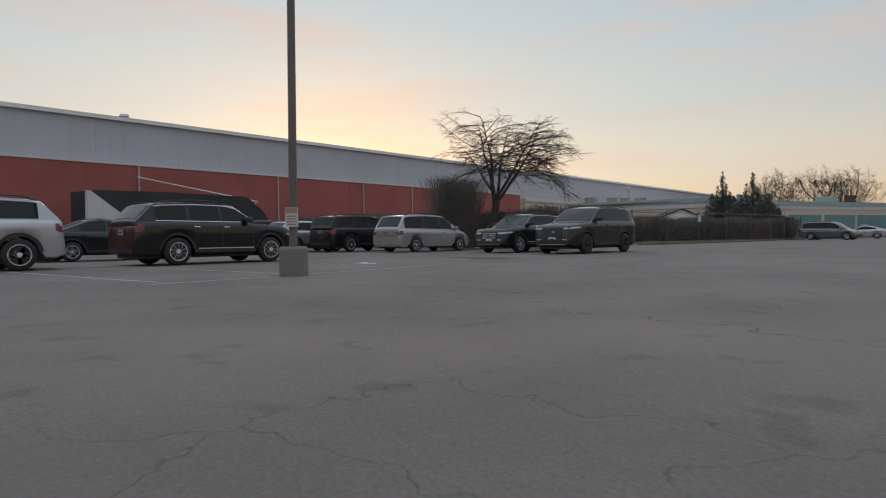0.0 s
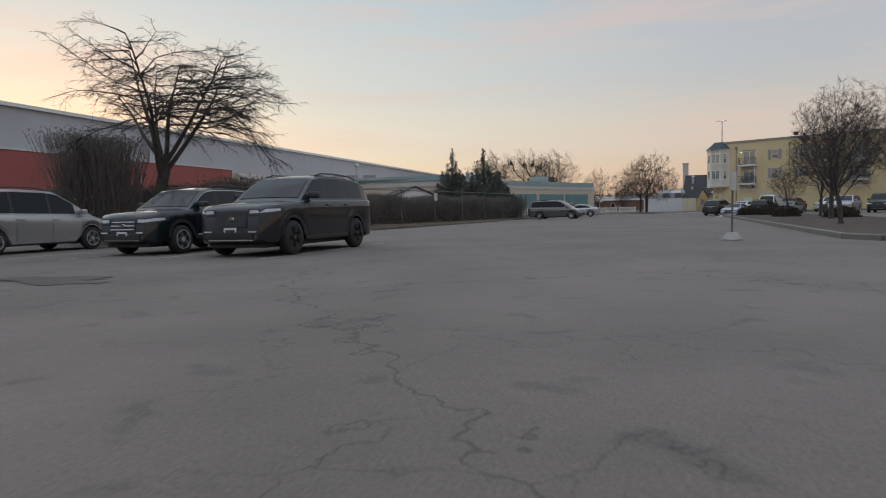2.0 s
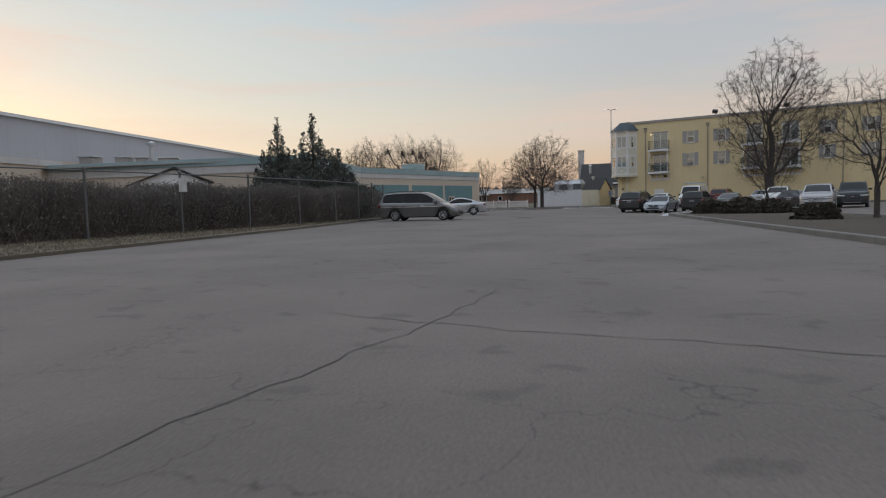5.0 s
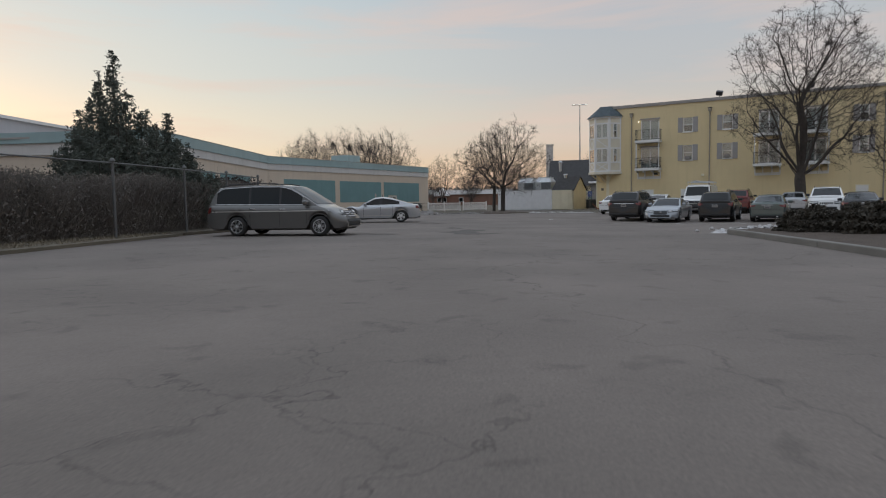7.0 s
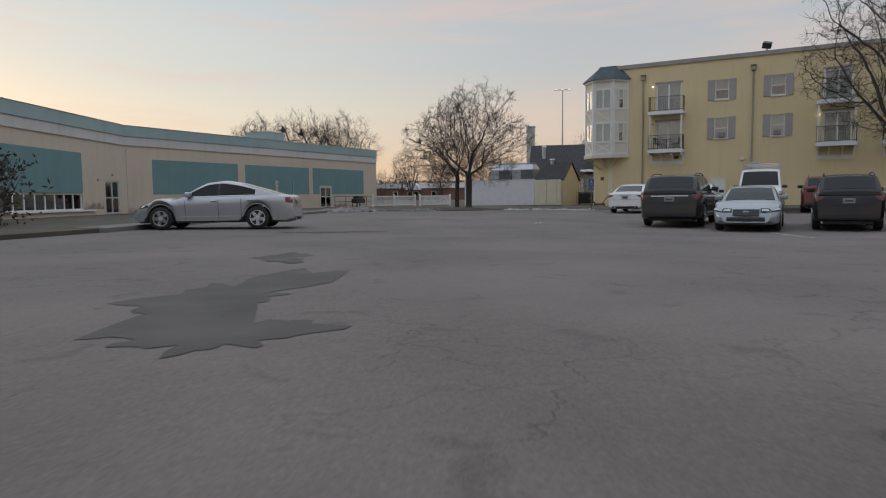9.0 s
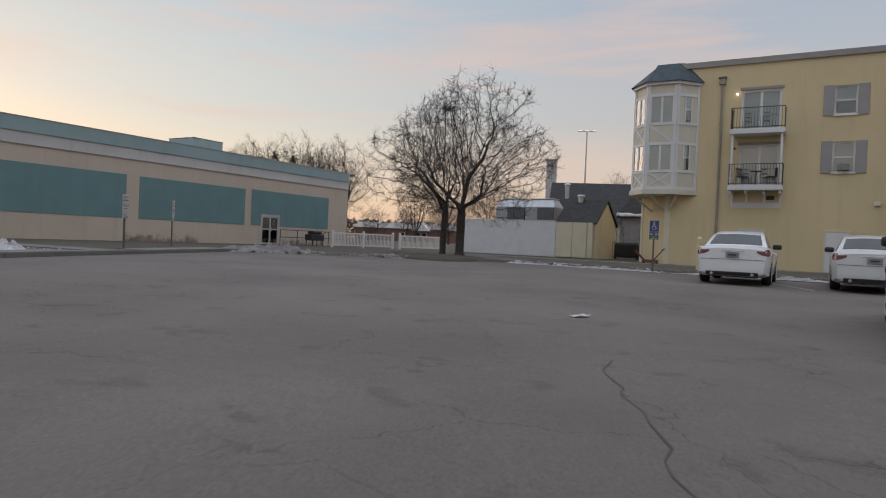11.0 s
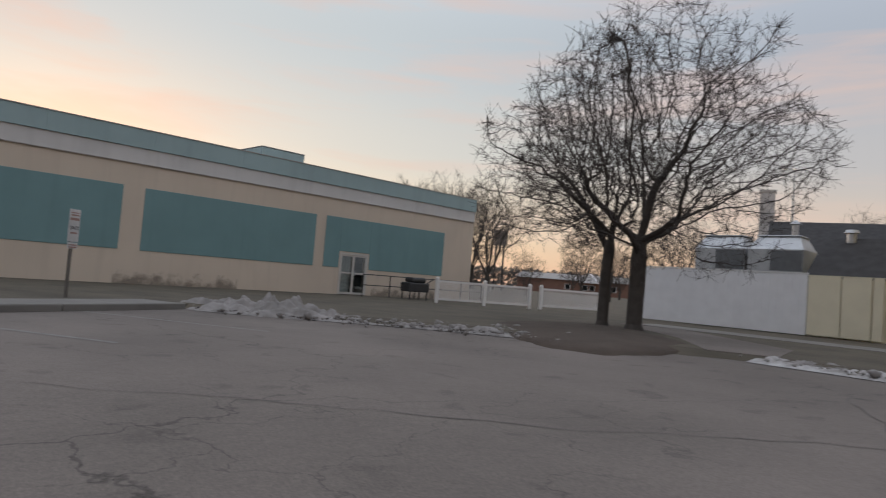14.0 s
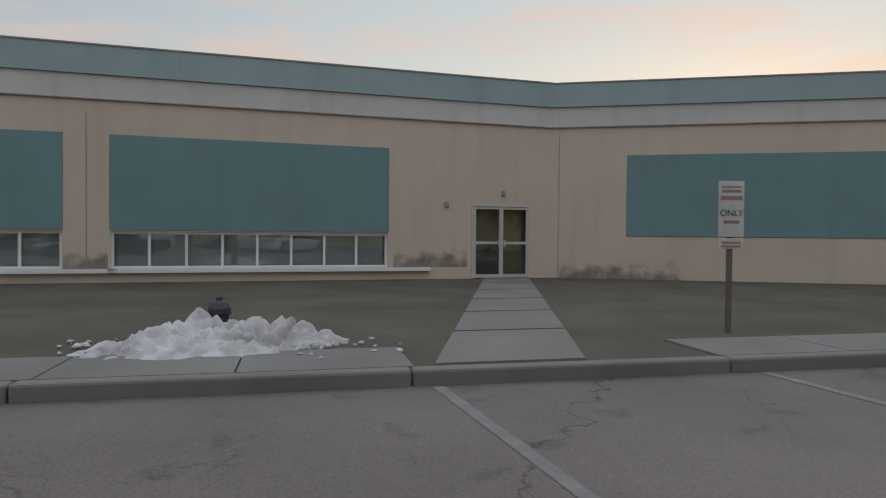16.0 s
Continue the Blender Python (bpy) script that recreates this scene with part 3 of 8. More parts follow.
slab("verge", [(-13.3, 60.15), (-13.3, 83.85), (-8.9, 85.55), (-4.95, 86.35), (-1.7, 86.05), (3.3, 82.85), (8.05, 80.65), (13, 78.45), (75, 72.2), (75, 320), (-120, 320),
                (-120, 48), (-14.9, 47.7)], -0.3, 0.11, DIRT, "bare brown winter turf beside the building")
slab("grass_strip", [(-15.15, 20), (-14.55, 36), (-14.85, 47.5), (-119, 47.8), (-119, 10.5), (-30, 10.4), (-16.2, 12.9)], -0.3, 0.09, DRYTURF, "strip of dry winter grass along the fence")


def kerb_line(name, pts, label, h=0.13, w=0.17):
    """A concrete kerb along a line in plan, in lengths of about 3 m."""
    k = thing(name, pose(0, 0, 0), label, "kerb", kind="structure")
    for a, b in zip(pts, pts[1:]):
        a, b = Vector((*a, 0)), Vector((*b, 0))
        n = max(1, round((b - a).length / 3.0))
        for i in range(n):
            p, q = a.lerp(b, i / n), a.lerp(b, (i + 1) / n)
            ln = (q - p).length
            g = bevelled(0.006, ln - 0.006, -w / 2, w / 2, -0.1, h, 0.025)
            ang = math.degrees(math.atan2(q.y - p.y, q.x - p.x))
            ob = part("kerb_stone", g, CONCRETE, k)
            ob.matrix_basis = pose(p.x, p.y, 0, 0, 0, ang)
    return k


kerb_line("kerb", [(-13.25, 60), (-13.25, 83.6)], "pale concrete kerb along the turf")
# planted island beside the drive
ISL = [(3.35, 4.2), (3.9, 3.1), (5.2, 2.6), (9.0, 2.8), (9.7, 4), (9.2, 44), (8.8, 46), (7.8, 47), (5, 47.2), (3.9, 46.7), (3.35, 45.4)]
slab("island_bed", ISL, -0.3, 0.1, MULCH, "dark mulch bed of a planted island")
kerb_line("island_kerb", ISL + ISL[:1], "worn concrete kerb round the planted island", 0.14)

# mulched bed under the big verge tree, raised towards its middle
BED = [(-2.85, 87.1), (-3.5, 84.9), (-4.4, 83.7), (-5.4, 84.0), (-6.6, 85.6), (-8.0, 88.4), (-7.4, 91.6), (-5.6, 93.4), (-4.3, 91.4), (-3.4, 89.2)]
bm = bmesh.new()
rng = random.Random(8)
rings = []
for k, z in ((1.0, -0.02), (0.97, 0.06), (0.85, 0.12), (0.6, 0.15), (0.3, 0.16)):
    ring = []
    for (x0, y0), (x1, y1) in zip(BED, BED[1:] + BED[:1]):
        for i in range(5):
            x, y = x0 + (x1 - x0) * i / 5, y0 + (y1 - y0) * i / 5
            ring.append(bm.verts.new((-5.1 + (x + 5.1) * k + rng.uniform(-0.05, 0.05), 88.4 + (y - 88.4) * k + rng.uniform(-0.05, 0.05), z + rng.uniform(-0.012, 0.012))))
    rings.append(ring)
n = len(rings[0])
for a, c in zip(rings, rings[1:]):
    for i in range(n):
        bm.faces.new((a[i], a[(i + 1) % n], c[(i + 1) % n], c[i]))
bm.faces.new(rings[-1])
solid("tree_bed", bm, MULCH, pose(0, 0, 0), "bare dark mulch bed round the tree trunks", "planting bed", kind="structure", smooth=True)
# worn apron that leads from the lot to the walk
slab("apron", [(-2.75, 86.1), (-3.3, 89.3), (-4.2, 91.5), (-5.2, 94.6), (-3.2, 94.0), (-0.9, 88.8), (-1.5, 86.0)], 0.0, 0.117, ASPHALT, "worn asphalt apron between the lot and the walk")
# the turf runs out over the edge of the asphalt
edge = [(-13.75, 83.7), (-8.9, 85.55), (-4.95, 86.35), (-1.7, 86.05), (3.3, 82.85), (8.05, 80.65), (13, 78.45), (40, 75.75)]
bm = bmesh.new()
prev = None
for (x0, y0), (x1, y1) in zip(edge, edge[1:]):
    ln = math.hypot(x1 - x0, y1 - y0)
    nx, ny = (y1 - y0) / ln, -(x1 - x0) / ln
    m = max(2, int(ln / 0.3))
    for i in range(m):
        x, y = x0 + (x1 - x0) * i / m, y0 + (y1 - y0) * i / m
        w = 0.45 + 0.28 * noise.noise(Vector((x * 0.9, y * 0.9, 2))) + 0.15 * noise.noise(Vector((x * 3.1, y * 3.1, 5)))
        row = []
        for k, z in ((-0.15, 0.116), (0.15, 0.10), (0.55, 0.055), (1.0, -0.012)):
            px, py = x + nx * w * k, y + ny * w * k
            row.append(bm.verts.new((px, py, z + dip(px, py) * k)))
        if prev:
            for a in range(3):
                bm.faces.new((prev[a], prev[a + 1], row[a + 1], row[a]))
        prev = row
solid("dirt_shoulder", bm, DIRT, pose(0, 0, 0), "bare soil sloping down to the asphalt", "ground", kind="structure", smooth=True)

# concrete walks
walk_slab = thing("pavement", pose(0, 0, 0), "pale concrete path from the double door to the kerb", "path", kind="structure")
for i in range(6):
    f0, f1 = i / 6, (i + 1) / 6
    L0, L1 = Vector((-24.55, 78.66, 0)), Vector((-13.36, 74.97, 0))
    R0, R1 = Vector((-24.65, 79.93, 0)), Vector((-13.36, 76.36, 0))
    g = 0.008
    q = [L0.lerp(L1, f0 + g / 2), L0.lerp(L1, f1 - g / 2), R0.lerp(R1, f1 - g / 2), R0.lerp(R1, f0 + g / 2)]
    part("slab", prism(bmesh.new(), [(v.x, v.y) for v in q], 0.0, 0.135), CONCRETE, walk_slab)
side_walk = thing("kerb_walk", pose(0, 0, 0), "narrow pale concrete walk behind the kerb", "path", kind="structure")
for i in range(16):
    y = 60.3 + i * 1.45
    if 74.4 < y + 0.7 < 77.2:
        continue
    part("slab", bx(-14.3, -13.34, y + 0.008, y + 1.44, 0.0, 0.128), CONCRETE, side_walk)
front_walk = thing("front_walk", pose(0, 0, 0), "grey concrete walk in front of the white enclosure", "path", kind="structure")
for i in range(12):
    m = pose(-4.6, 95.6, 0, 0, 0, -24.1)
    part("slab", bx(i * 1.5 + 0.008, i * 1.5 + 1.492, -0.9, 0.9, 0.0, 0.125, m=m), CONCRETE, front_walk)

# painted lines and worn patches on the asphalt
def strip(name, p, q, w, mat, label, z=0.004, cat="road marking"):
    p, q = Vector((*p, 0)), Vector((*q, 0))
    side = (q - p).normalized().cross(Vector((0, 0, 1))) * (w / 2)
    bm, prev, n = bmesh.new(), None, 10
    for i in range(n + 1):
        c = p.lerp(q, i / n)
        row = []
        for e in (-side, side):
            v = c + e
            row.append(bm.verts.new((v.x, v.y, dip(v.x, v.y) + z)))
        if prev:
            bm.faces.new((prev[0], prev[1], row[1], row[0]))
        prev = row
    return solid(name, bm, mat, pose(0, 0, 0), label, cat, "bay lines", "structure")


for p, q in [((-6.15, -18.9), (-6.2, -16.7)), ((-6.42, -15.7), (-6.95, -11.4)), ((-8.45, -3.0), (-8.6, 3.4)), ((-11.2, -3.0), (-11.25, 3.2)), ((-13.5, -3.2), (-13.5, 3)),
             ((-16.2, -16.6), (-6.6, -15.9)), ((-16.2, -19.4), (-6.5, -18.6)), ((-15.4, -4.4), (-15.4, 2)), ((-19.1, -4.4), (-19.1, 2)), 
             ((5.75, 75.5), (5.75, 80)), ((8.5, 74.6), (8.5, 79.3)), ((8.6, 60), (8.6, 65)), ((5.6, 60), (5.6, 65))]:
    strip("bay_line", p, q, 0.1, LINE, "worn white bay line on asphalt")


for y in (74.95, 78.0, 81.0):
    strip("bay_line", (-13.1, y), (-9.4, y + 0.35), 0.1, LINEWORN, "nearly worn away bay line on asphalt")


def blot(name, cx, cy, rx, ry, mat, label, seed, z=0.004, ang=0, cat="asphalt patch", jag=0.35):
    rng = random.Random(seed)
    bm = bmesh.new()
    ph = [rng.uniform(0, 6.28) for _ in range(4)]
    ca, sa = math.cos(radians(ang)), math.sin(radians(ang))
    rings = []
    for r in (0.0, 0.33, 0.66, 1.0):
        ring = []
        for i in range(48 if r else 1):
            a = 6.283 * i / 48
            k = r * (1 + jag * (0.5 * math.sin(2 * a + ph[0]) + 0.35 * math.sin(3 * a + ph[1]) + 0.25 * math.sin(7 * a + ph[2]) + 0.2 * math.sin(13 * a + ph[3])))
            x, y = math.cos(a) * rx * k, math.sin(a) * ry * k
            x, y = cx + x * ca - y * sa, cy + x * sa + y * ca
            ring.append(bm.verts.new((x, y, dip(x, y) + z)))
        rings.append(ring)
    for i in range(48):
        bm.faces.new((rings[0][0], rings[1][i], rings[1][(i + 1) % 48]))
        for a, b in zip(rings[1:], rings[2:]):
            bm.faces.new((a[i], b[i], b[(i + 1) % 48], a[(i + 1) % 48]))
    return solid(name, bm, mat, pose(0, 0, 0), label, cat, "", "structure")


for i, (cx, cy, rx, ry, a) in enumerate([(-4.75, 48.7, 0.75, 1.5, 5), (-4.15, 46.9, 0.5, 0.55, -10), (-5.6, 52.6, 0.4, 0.7, 30), (-7.4, 47.2, 0.35, 0.3, 0), (-7, 60.5, 1.0, 0.4, 20), (-9.2, -7, 1.2, 0.4, 4)]):
    blot("asphalt_patch", cx, cy, rx, ry, PATCH, "dark broken patch in the asphalt", i, 0.004 + 0.0007 * i, a, jag=0.7)


def crack(seed, p, q, w=0.006):
    """A wandering tar-sealed crack in the asphalt."""
    rng = random.Random(seed)
    p, q = Vector((*p, 0)), Vector((*q, 0))
    n = max(6, int((q - p).length / 0.22))
    side = (q - p).normalized().cross(Vector((0, 0, 1)))
    bm = bmesh.new()
    off, prev = 0.0, None
    for i in range(n + 1):
        off += rng.uniform(-0.07, 0.07)
        c = p.lerp(q, i / n) + side * off
        ww = w * rng.uniform(0.4, 1.5)
        row = [bm.verts.new((c + side * s * ww).to_tuple()) for s in (-1, 1)]
        for v in row:
            v.co.z = 0.005 + dip(v.co.x, v.co.y)
        if prev:
            bm.faces.new((prev[0], prev[1], row[1], row[0]))
        prev = row
    return solid("asphalt_crack", bm, TAR, pose(0, 0, 0), "thin dark crack in the asphalt", "crack", "cracks", "structure")


for i, (p, q) in enumerate([((-1.4, 56), (-0.8, 64)), ((-10, 66), (2, 69)), ((-8, 76), (-1, 78.8)), ((-1.5, 70), (-1.2, 82)), ((-9, 30), (-4, 44)), ((-12, 52), (-6, 55.5)),
                            ((-14, 24), (-2, 21)), ((-6, 5), (-3.5, 16)), ((-3, 83), (-9, 80)), ((1, 72), (0.2, 80)), ((-7, -4), (0, -1)), ((-12, 68), (-7, 72)), ((-12.5, 57), (-4, 58)), ((-4.5, 34), (2, 36)), ((-5, 14), (2.5, 11))]):
    crack(i + 40, p, q)

# ---------------------------------------------------------------- long commercial building with two wings
club = thing("commercial_building", pose(0, 0, 0), "long low beige stucco building with teal wall panels", "building")


def wing(m, x0, x1, panels, openings, zt):
    w = part("wall", wall(x1 - x0, 4.2, 0.3, openings, x0, 0.0), STUCCO, club)
    w.matrix_basis = m
    for i, (a, b, c, d) in enumerate(panels):
        p = part("panel", bevelled(a, b, -0.02, 0.05, c, d, 0.008, 1), TEAL, club, "flat teal painted panel")
        p.matrix_basis = m
    f = part("fascia", bx(x0, x1, -0.035, 0.3, 4.2, 4.74), FASCIA, club, "stained off-white fascia")
    f.matrix_basis = m
    f = part("fascia_lip", bx(x0, x1, -0.055, -0.037, 4.19, 4.215), GREYTRIM, club)
    f.matrix_basis = m
    n = int((x1 - x0) / 3.0)
    for i in range(n):
        a, b = x0 + (x1 - x0) * i / n, x0 + (x1 - x0) * (i + 1) / n
        q = part("roof_band", bx(a + 0.0012, b - 0.0012, -0.09, 0.3, 4.745, zt), BAND, club, "pale teal metal roof band")
        q.matrix_basis = m
    q = part("capping", bx(x0, x1, -0.11, 0.32, zt + 0.002, zt + 0.035), GREYTRIM, club)
    q.matrix_basis = m


MR = pose(-24.78, 80.59, 0, 0, 0, 65.86)
ML = pose(-24.78, 80.59, 0, 0, 0, 94.59)
wing(MR, 0.0, 26.5, [(2.0, 9.08, 1.26, 3.43), (9.8, 16.8, 1.26, 3.41), (17.3, 18.1, 1.26, 3.43), (18.1, 19.75, 1.98, 3.43), (19.75, 24.4, 1.26, 3.43)], [(18.15, 19.68, 0.11, 1.93)], 5.37)
wing(ML, -22.0, 0.0, [(-10.92, -4.52, 1.30, 3.44), (-18.6, -11.85, 1.30, 3.44)], [(-2.29, -0.6, 0.11, 2.10), (-10.9, -4.54, 0.42, 1.27), (-18.55, -11.87, 0.42, 1.27)], 5.38)
# roof, end and rear
bm = bmesh.new()
prism(bm, [(-25.1, 80.7), (-14.4, 104.6), (-32, 113), (-52, 92), (-50, 58), (-23.35, 58.7)], 4.9, 5.0)
part("roof", bm, GREYTRIM, club)
ME = MR @ pose(26.5, 0, 0, 0, 0, 90)
for nm, z0, z1, y0, mt in (("end_wall", 0, 4.2, 0.0, STUCCO), ("fascia", 4.2, 4.74, -0.035, FASCIA), ("roof_band", 4.745, 5.3, -0.09, BAND)):
    e = part(nm, bx(0.302, 17, y0, 0.3, z0, z1), mt, club)
    e.matrix_basis = ME

def glazed_door(m, x0, x1, z1, leaves, fills):
    """An aluminium framed glass door in a wall opening."""
    d = part("door", bx(x0, x0 + 0.07, -0.02, 0.12, 0.115, z1), ALU, club, "dull aluminium framed glass door")
    d.matrix_basis = m
    bm = bmesh.new()
    box(bm, x1 - 0.07, x1, -0.02, 0.12, 0.115, z1)
    box(bm, x0 + 0.07, x1 - 0.07, -0.02, 0.12, z1 - 0.08, z1)
    part("door_frame", bm, ALU, d)
    w = (x1 - x0 - 0.14) / leaves
    for i in range(leaves):
        a = x0 + 0.07 + i * w
        bm = bmesh.new()
        for q in ((a, a + 0.055, 0.13, z1 - 0.09), (a + w - 0.055, a + w, 0.13, z1 - 0.09), (a + 0.055, a + w - 0.055, 0.13, 0.22), (a + 0.055, a + w - 0.055, z1 - 0.15, z1 - 0.09), (a + 0.055, a + w - 0.055, 1.02, 1.09)):
            box(bm, q[0], q[1], 0.0, 0.05, q[2], q[3])
        part("leaf", bm, ALU, d)
        p = part("pane", bx(a + 0.055, a + w - 0.055, 0.02, 0.028, 0.22, z1 - 0.15), GLASS, d)
        p.visible_shadow = False
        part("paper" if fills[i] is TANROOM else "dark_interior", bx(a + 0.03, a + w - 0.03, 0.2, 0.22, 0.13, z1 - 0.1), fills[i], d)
        part("handle", bx(a + (w - 0.1 if i == 0 else 0.06), a + (w - 0.06 if i == 0 else 0.1), -0.05, -0.005, 0.95, 1.15), STEEL, d)
    return d


# near-black fills stand in for unlit rooms; other fills are pale or tan
glazed_door(ML, -2.29, -0.6, 2.10, 2, (ROOMSHADE, TANROOM))
glazed_door(MR, 18.15, 19.68, 1.93, 2, (BLIND, ROOMSHADE))
for x0, x1, n in ((-10.9, -4.54, 8), (-18.55, -11.87, 8)):
    w = window(club, x0, x1, 0.42, 1.27, 0.06, "window", [x0 + (x1 - x0) * i / n for i in range(1, n)], None, BLIND, WHITE, 0.06, "long low ribbon window with white frames")
    w.matrix_basis = ML
    s = part("sill", bx(x0 - 0.05, x1 + 1.1, -0.12, 0.02, 0.33, 0.41), WHITE, club)
    s.matrix_basis = ML
for m, x0, x1, z0, z1 in ((ML, -4.4, -2.4, 0.42, 1.0), (MR, 0.25, 3.4, 0.1, 0.8), (ML, -11.85, -10.95, 0.42, 0.8), (MR, 9.0, 13.5, 0.1, 0.6), (MR, 20, 24, 0.1, 0.55)):
    bm = bmesh.new()
    bm.faces.new([bm.verts.new((x - x0, -0.004, z - z0)) for x, z in ((x0, z0), (x1, z0), (x1, z1), (x0, z1))])
    s = part("damp_stain", bm, STAIN, club, "frayed grey damp stain at the foot of the wall")
    s.matrix_basis = m @ pose(x0, 0, z0)
j = part("wall_joint", bx(-0.12, -0.09, -0.006, 0.01, 0.1, 4.0), GREYTRIM, club)
j.matrix_basis = MR @ pose(0.32, 0, 0)
for x in (-11.4,):
    j = part("wall_joint", bx(x, x + 0.03, -0.006, 0.01, 0.3, 3.9), GREYTRIM, club)
    j.matrix_basis = ML
for x, z in ((-3.0, 2.05), (-1.4, 2.38)):
    bm = bevelled(-0.05, 0.05, -0.1, 0.0, -0.07, 0.07, 0.02)
    l = part("wall_lamp", bm, GREYTRIM, club, "small unlit wall lamp")
    l.matrix_basis = ML @ pose(x, -0.002, z)
# roof unit on the north wing
unit = thing("roof_unit", MR @ pose(17.45, 5.4, 5.0), "beige metal air handling unit on the flat roof", "air handler")
part("housing", bevelled(-1.15, 1.15, -1.2, 1.2, 0.0, 1.58, 0.05, 2), BAND, unit)
part("curb", bx(-1.3, 1.3, -1.1, 1.1, -0.05, 0.0), GREYTRIM, unit)
part("lid", bevelled(-1.17, 1.17, -1.22, 1.22, 1.582, 1.62, 0.015, 1), GREYTRIM, unit)

# ramp rail beside the far door
rail = thing("ramp_rail", MR @ pose(18.5, -1.3, 0.11), "dark metal ramp railing beside the glass door", "railing")
for x in (0, 1.5, 3.0, 4.5, 6.0, 7.5):
    part("post", bar(bmesh.new(), (x, 0, 0), (x, 0, 0.95), 0.025), IRON, rail)
for z in (0.5, 0.95):
    part("rail", bar(bmesh.new(), (0, 0, z), (7.5, 0, z), 0.022), IRON, rail)
cart = thing("steel_cart", MR @ pose(20.9, -1.95, 0.11), "dark steel cart standing beside the railing", "cart")
part("tray", bevelled(-0.6, 0.6, -0.3, 0.3, 0.35, 0.75, 0.05), IRON, cart)
for x in (-0.5, 0.5):
    for y in (-0.25, 0.25):
        part("leg", bar(bmesh.new(), (x, y, 0), (x, y, 0.36), 0.03), IRON, cart)
part("hood", bevelled(-0.42, 0.42, -0.28, 0.28, 0.752, 0.98, 0.09, 3), IRON, cart)
part("push_bar", bar(bmesh.new(), (0.6, 0, 0.7), (1.1, 0, 0.95), 0.03), IRON, cart)

# second, recessed block with plant on its roof, to the south
annex = thing("rear_annex", pose(0, 0, 0), "long beige annex with a pale roof band behind the conifers", "building")
MA = pose(-48, 58.9, 0, 0, 0, -0.5)
part("wall", bx(0.0, 24.5, 0, 0.4, 0, 4.0), STUCCO, annex).matrix_basis = MA
part("fascia", bx(-0.1, 24.5, -0.1, 0.4, 4.0, 4.65), FASCIA, annex).matrix_basis = MA
part("roof_band", bx(-0.15, 24.4, -0.2, 0.45, 4.652, 5.25), BAND, annex).matrix_basis = MA
low = thing("low_store", pose(-46.0, 46.6, 0, 0, 0, 92.8), "low off-white store block behind the hedge", "building")
part("wall", bx(0.3, 14, 0.0, 8, 0, 5.2), STUCCO, low)
part("roof_band", bx(0.25, 14.1, -0.12, 8.1, 5.2, 5.7), FASCIA, low)
for i, (x, y, w, h) in enumerate([(-45.5, 63, 1.4, 0.9), (-42.5, 63.6, 1.2, 0.8), (-40.6, 63.5, 0.9, 0.7), (-38.2, 64, 1.6, 0.6)]):
    u = thing("rooftop_fan", pose(x, y, 5.25, 0, 0, 8 * i), "grey metal roof fan housing", "vent", "plant on the annex roof")
    part("housing", bevelled(-w / 2, w / 2, -w / 2, w / 2, -0.02, h, 0.05), GREYTRIM, u)
    part("cap", bevelled(-w / 2 - 0.1, w / 2 + 0.1, -w / 2 - 0.1, w / 2 + 0.1, h + 0.002, h + 0.1, 0.03), STEEL, u)
stk = thing("vent_stack", pose(-40.3, 64.6, 5.2), "thin metal vent stack on the roof", "vent")
part("pipe", bar(bmesh.new(), (0, 0, 0), (0, 0, 2.0), 0.2, n=10), STEEL, stk)
part("cowl", lathe(bmesh.new(), [(0.34, 2.002), (0.34, 2.25), (0.1, 2.4)], 12), STEEL, stk)

# ---------------------------------------------------------------- red and grey warehouse
MW = pose(-46.4, 46.4, 0, 0, 0, 92.8)
wh = thing("warehouse", MW, "long warehouse with red lower siding and a pale grey upper wall", "warehouse")
n = 34
for i in range(n):
    a, b = -125 + 205 * i / n, -125 + 205 * (i + 1) / n
    zt = 8.9 + 0.0085 * (a + b) / 2 + 0.35
    part("upper_panel", bx(a, b - 0.01, 0.6, 1.0, 5.8, 9.32), GREYWALL, wh)
part("roof", bx(-125, 80, 0.45, 60, 9.322, 9.42), GREYTRIM, wh)
# the trim's white carries the highlight along the roof edge
part("eaves_trim", bx(-125, 80, 0.35, 0.59, 9.2, 9.48), WHITE, wh, "white eaves trim with the edge highlight put into its colour")
part("core", bx(-125, 80, 1.02, 60, 0, 9.25), GREYWALL, wh)
for i in range(21):
    a, b = -125 + 125 * i / 21, -125 + 125 * (i + 1) / 21
    part("red_panel", bx(a, b - 0.012, 0.0, 0.5, 0.0, 6.02), REDWALL, wh, "faded red metal siding")
part("coping", bx(-125, 0.0, -0.06, 0.55, 6.022, 6.16), FASCIA, wh)
for x in (-14, -21, -28, -38, -50, -63, -78, -95):
    part("downpipe", bar(bmesh.new(), (x, -0.12, 0.1), (x, -0.12, 6.0), 0.05), GREYWALL, wh)
part("low_wall", bx(0.02, 80, 0.1, 0.55, 0, 5.8), STUCCO, wh)
for x in (-50.2, -6.0, -100):
    v = part("roof_vent", lathe(bmesh.new(), [(0.2, 9.4), (0.2, 9.7), (0.36, 9.74), (0.3, 9.9), (0.1, 9.96)], 12), STEEL, wh)
    v.matrix_basis = pose(x, 1.6, 0)
